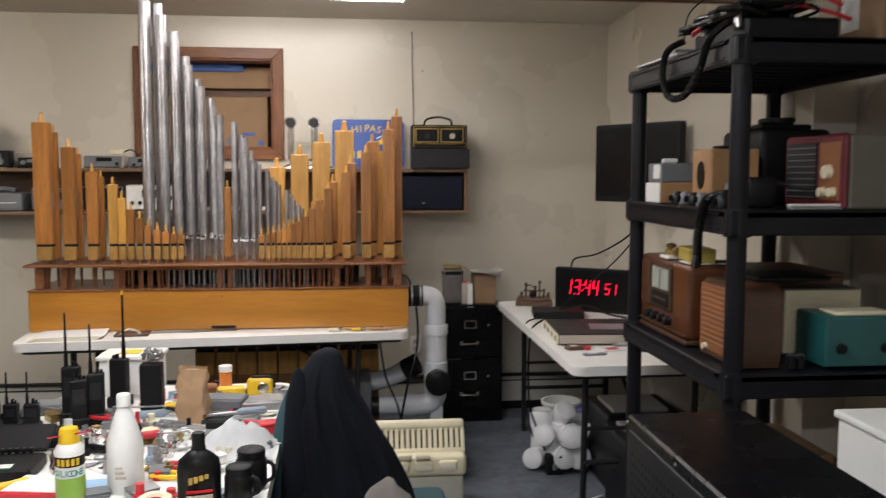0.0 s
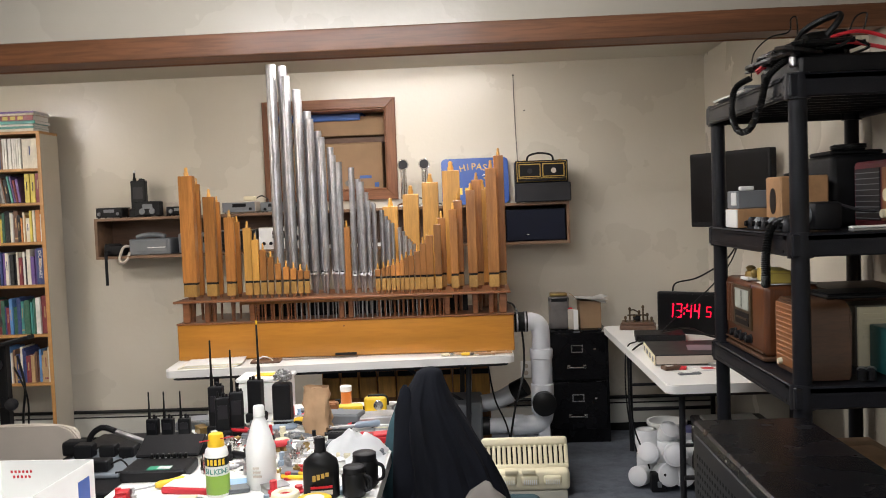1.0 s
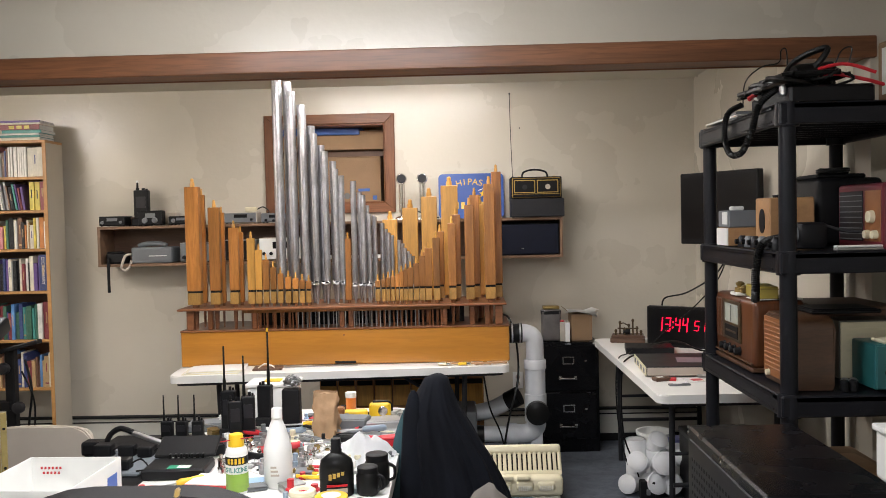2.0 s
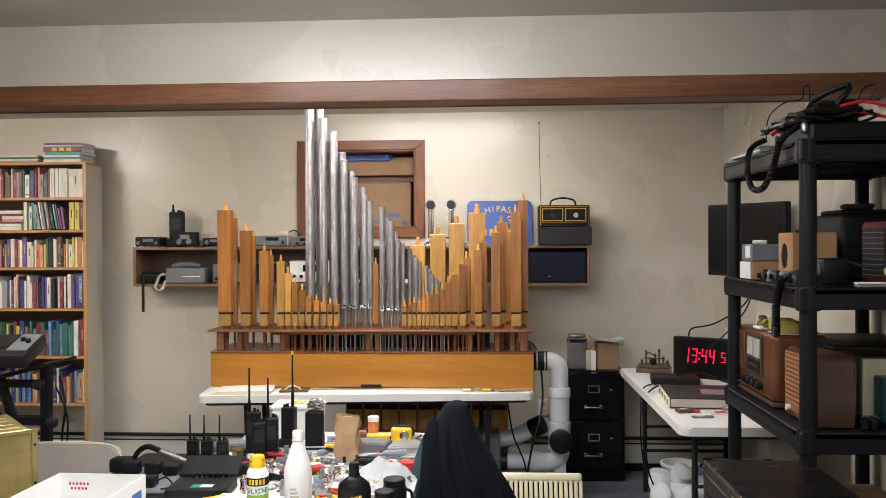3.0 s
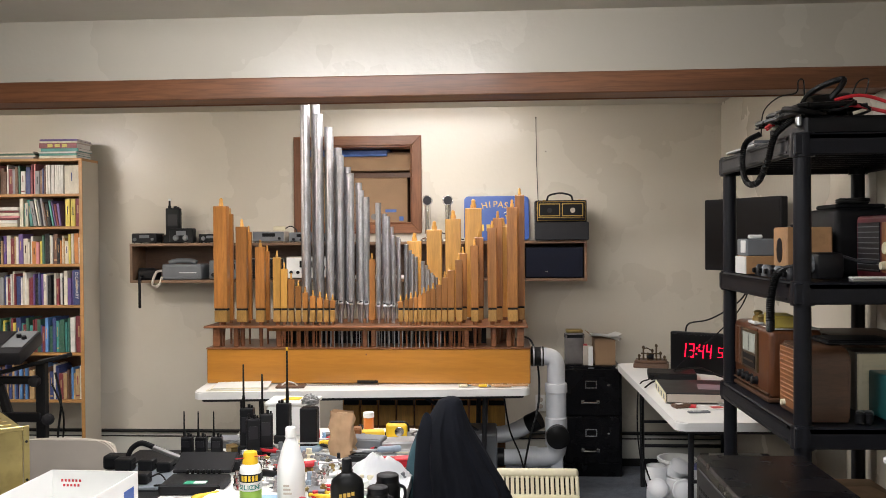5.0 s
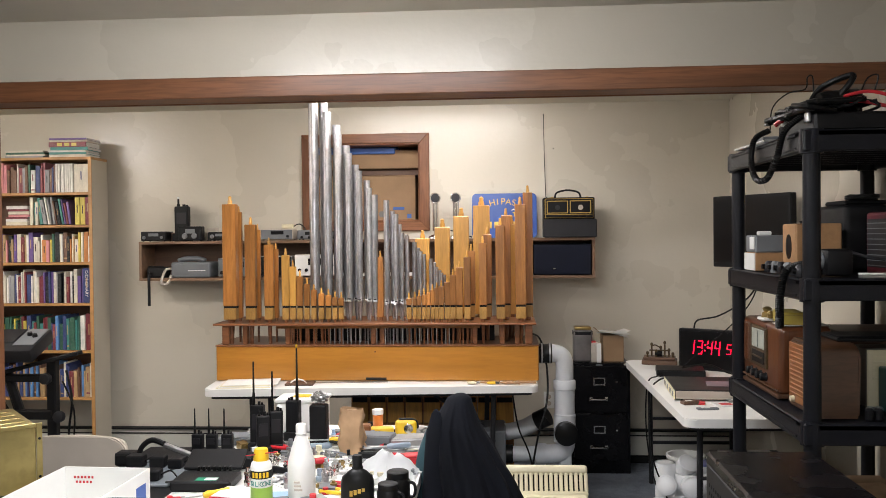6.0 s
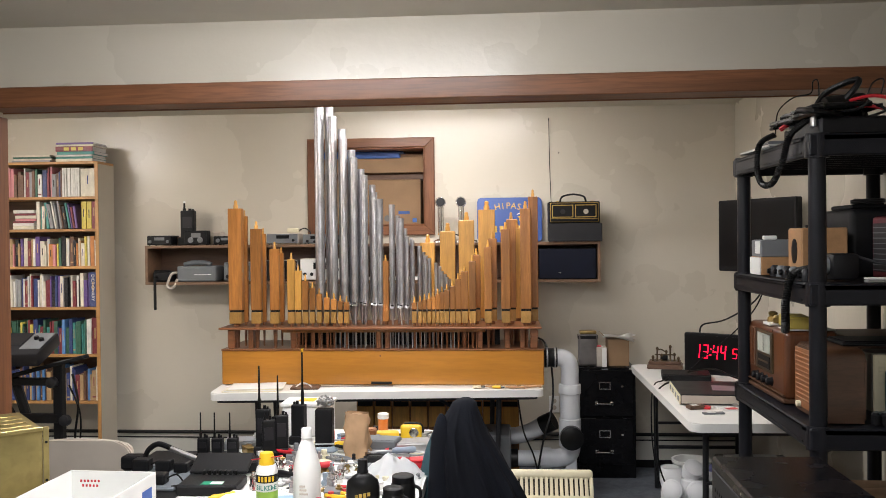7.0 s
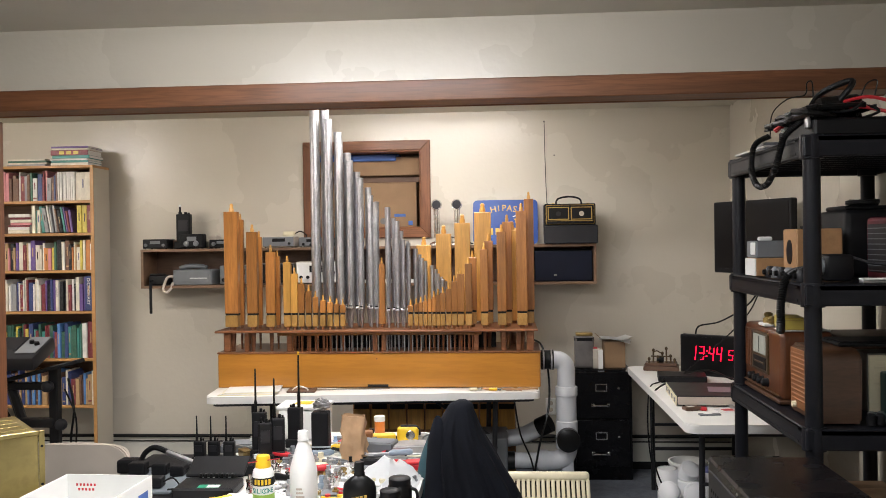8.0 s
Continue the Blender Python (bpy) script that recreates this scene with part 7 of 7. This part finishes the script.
for x, y, z, rx, ry, rz, r, ln in ((1.25, 4.05, 0.0, 0, 0, 0, 0.055, 0.27), (1.36, 4.0, 0.0, 0, 0, 0, 0.058, 0.22), (1.30, 3.92, 0.06, 75, 0, 10, 0.055, 0.12), (1.42, 3.93, 0.06, 78, 0, -14, 0.055, 0.13), (1.35, 4.03, 0.225, 40, 0, 20, 0.05, 0.08), (1.47, 4.02, 0.0, 0, 0, 0, 0.055, 0.2),
                                   (1.53, 3.92, 0.06, 80, 0, 20, 0.055, 0.16), (1.22, 3.95, 0.05, 80, 0, -35, 0.048, 0.1), (1.36, 3.90, 0.17, 74, 0, -6, 0.056, 0.13), (1.48, 3.95, 0.18, 66, 0, 24, 0.052, 0.12), (1.25, 3.93, 0.165, 70, 0, -20, 0.05, 0.11)):
    pipe_fitting((x, y, z, rx, ry, rz), r, ln)
pc = pipe_fitting((1.49, 4.12, 0.0), 0.055, 0.24)
part("cap", lathe([(0.062, 0.24), (0.062, 0.252), (0.055, 0.256)], 20), material("violet_cap", (0.18, 0.19, 0.42), 0.4), pc, "blue-violet plastic cap", smooth=True)
pa = thing("power_adaptor", (1.225, 3.80, 0), "large black power brick on the carpet", "adaptor")
part("body", box(0, 0.08, 0, 0.06, 0, 0.10, 0.008, seg=2), BLACKPL, pa)
part("plug", box(0.03, 0.05, -0.01, 0, 0.03, 0.06, 0.002), GREYPL, pa)
fw = thing("floor_cable", (0, 0, 0), "white and black cables lying on the carpet", "cable")
part("cable", tube([(0.80, 3.35, 0.006), (0.88, 3.38, 0.008), (0.98, 3.34, 0.006), (1.03, 3.36, 0.006)], 0.005, 6), WHITEPL, fw, smooth=True)
part("cable", tube([(1.05, 3.3, 0.006), (1.15, 3.42, 0.008), (1.3, 3.44, 0.006), (1.42, 3.5, 0.006)], 0.005, 6), WHITEPL, fw, smooth=True)
part("cable", tube([(1.50, 3.82, 0.006), (1.52, 3.76, 0.16), (1.50, 3.70, 0.2), (1.49, 3.68, 0.1), (1.51, 3.7, 0.006)], 0.006, 6), BEIGE, fw, smooth=True)
part("cable", tube([(1.0, 3.0, 0.006), (1.1, 3.15, 0.007), (1.2, 3.1, 0.007), (1.3, 3.25, 0.007), (1.2, 3.35, 0.007)], 0.006, 6), RUBBER, fw, smooth=True)
for i, (x, y, z) in enumerate(((1.62, 3.1, 0.0), (1.66, 3.55, 0.0))):
    eq = thing("equipment_box", (x - 0.2, y, z), "dark equipment case stored under the side table", "case", "cases under the table")
    part("body", box(0, 0.36, 0, 0.36, 0, 0.36, 0.008), BLACKPL, eq)
    part("lid", box(-0.004, 0.364, -0.004, 0.364, 0.34, 0.375, 0.006), LEGMETAL, eq)
    part("sheet", box(0.03, 0.3, 0.03, 0.3, 0.3755, 0.392, 0.002), PAPER, eq)

# ---- folding chair, keyboard and stand ----
fc = thing("folding_chair", (-1.432, 2.60, 0.0), "beige metal folding chair with a rounded backrest", "chair")
bo = [(x - 0.23, y) for x, y in rounded(0.46, 0.30, 0.085, 7)]
part("backrest", slab(bo, 0, 0.022, m=pose(0, 0, 0.433, 84, 0, 0), bevel=0.006), BEIGE, fc, "dished beige steel back", smooth=True)
part("back_frame", tube([(-0.215, 0.012, 0.42), (-0.215, 0.03, 0.66), (-0.15, 0.036, 0.72), (0.15, 0.036, 0.72), (0.215, 0.03, 0.66), (0.215, 0.012, 0.42)], 0.011, 8), BEIGE, fc, smooth=True)
part("seat", box(-0.2, 0.2, 0.03, 0.42, 0.425, 0.45, 0.01, seg=2), BEIGE, fc, smooth=True)
for s in (-1, 1):
    part("leg", tube([(0.215 * s, 0.02, 0.44), (0.215 * s, -0.0, 0.0)], 0.011, 8, smooth_steps=1), BEIGE, fc, smooth=True)
    part("leg", tube([(0.205 * s, 0.06, 0.46), (0.205 * s, 0.40, 0.0)], 0.011, 8, smooth_steps=1), BEIGE, fc, smooth=True)
kb = thing("keyboard", (-2.09, 3.55, 0.945, 18, 0, 4), "grey electronic keyboard tilted on a black stand", "keyboard")
part("body", box(-0.95, 0.0, -0.10, 0.17, 0, 0.075, 0.012, seg=2), LEGMETAL, kb, smooth=True)
part("panel", box(-0.12, -0.012, -0.04, 0.16, 0.075, 0.079, 0.001), GREYPL, kb, "pale control panel")
part("speaker_grille", box(-0.40, -0.13, 0.0, 0.16, 0.075, 0.079, 0.001), LEGMETAL, kb)
for x, y in ((-0.045, 0.06), (-0.08, 0.08)):
    part("knob", lathe([(0.014, 0.079), (0.012, 0.095)], 12, m=pose(x, y, 0)), BLACKPL, kb, smooth=True)
for i in range(18):
    part("key", box(-0.93 + i * 0.0235, -0.908 + i * 0.0235, -0.14, -0.09, 0.02, 0.05, 0.002), WHITEPL, kb)
ks = thing("keyboard_stand", (-2.12, 3.58, 0), "black folding keyboard stand with round locking knobs", "stand")
part("arm", box(-0.42, -0.38, -0.14, 0.42, 0, 0.03, 0.004, m=pose(0.0, 0, 0.88, 18, 0, 0)), BLACKPL, ks)
part("upright", box(0.05, 0.10, -0.02, 0.03, 0.0, 0.92, 0.006), BLACKPL, ks)
part("leg", tube([(-0.18, 0.0, 0.86), (-0.06, 0.02, 0.45), (0.08, 0.0, 0.0)], 0.026, 8, smooth_steps=1), BLACKPL, ks, smooth=True)
part("leg", tube([(-0.30, 0.1, 0.70), (-0.14, 0.08, 0.45), (-0.02, 0.06, 0.0)], 0.026, 8, smooth_steps=1), BLACKPL, ks, smooth=True)
part("crossbar", box(-0.4, 0.08, -0.03, 0.01, 0.60, 0.65, 0.006), BLACKPL, ks)
part("crossbar", box(-0.4, 0.08, -0.03, 0.01, 0.80, 0.84, 0.006), BLACKPL, ks)
for x, z in ((0.06, 0.82), (-0.12, 0.62), (0.13, 0.62)):
    part("knob", lathe([(0.03, 0), (0.032, 0.01), (0.028, 0.03), (0.012, 0.036)], 10, m=pose(x, -0.03, z, 90, 0, 0)), LEGMETAL, ks, "dark grey locking knob", smooth=True)
part("tier_arm", box(-0.34, 0.25, -0.03, 0.03, 0, 0.022, 0.004, m=pose(0.0, -0.02, 0.885, 0, -14, 0)), BLACKPL, ks)
part("cable", tube([(0.15, 0.0, 0.86), (0.18, 0.0, 0.7), (0.15, 0.02, 0.5), (0.19, 0.02, 0.3), (0.21, 0.0, 0.02)], 0.006, 6), RUBBER, ks, smooth=True)
part("cable", tube([(0.13, 0.0, 0.8), (0.20, -0.02, 0.65), (0.18, 0.0, 0.45), (0.14, 0.0, 0.3)], 0.005, 6), RUBBER, ks, smooth=True)

# ---- black chair close to the near end of the bench ----
oc = thing("desk_chair", (-0.17, 0.36, 0), "black leather desk chair with a gold piped back", "chair")
bo = [(x - 0.26, y) for x, y in rounded(0.52, 0.62, 0.19, 8)]
part("backrest", slab(bo, 0, 0.07, m=pose(0, 0.07, 0.545, 90, 0, 0), bevel=0.02), BLACKPL, oc, "padded black leather back", smooth=True)
part("piping", tube([(0.07, -0.002, 1.155), (0.06, 0.035, 1.166), (0.05, 0.072, 1.157)], 0.004, 6), GOLD, oc, "thin gold piping", smooth=True)
part("back_bar", box(-0.03, 0.03, 0.03, 0.09, 0.48, 0.68, 0.006), LEGMETAL, oc)
part("seat", box(-0.25, 0.25, 0.08, 0.55, 0.43, 0.52, 0.03, seg=3), RUBBER, oc, smooth=True)
part("column", lathe([(0.03, 0.06), (0.03, 0.43)], 12, m=pose(0, 0.3, 0)), LEGMETAL, oc, smooth=True)
for i in range(5):
    a = 2 * math.pi * i / 5
    part("leg", tube([(0, 0.3, 0.09), (0.28 * math.cos(a), 0.3 + 0.28 * math.sin(a), 0.03)], 0.022, 8, smooth_steps=1), LEGMETAL, oc, smooth=True)
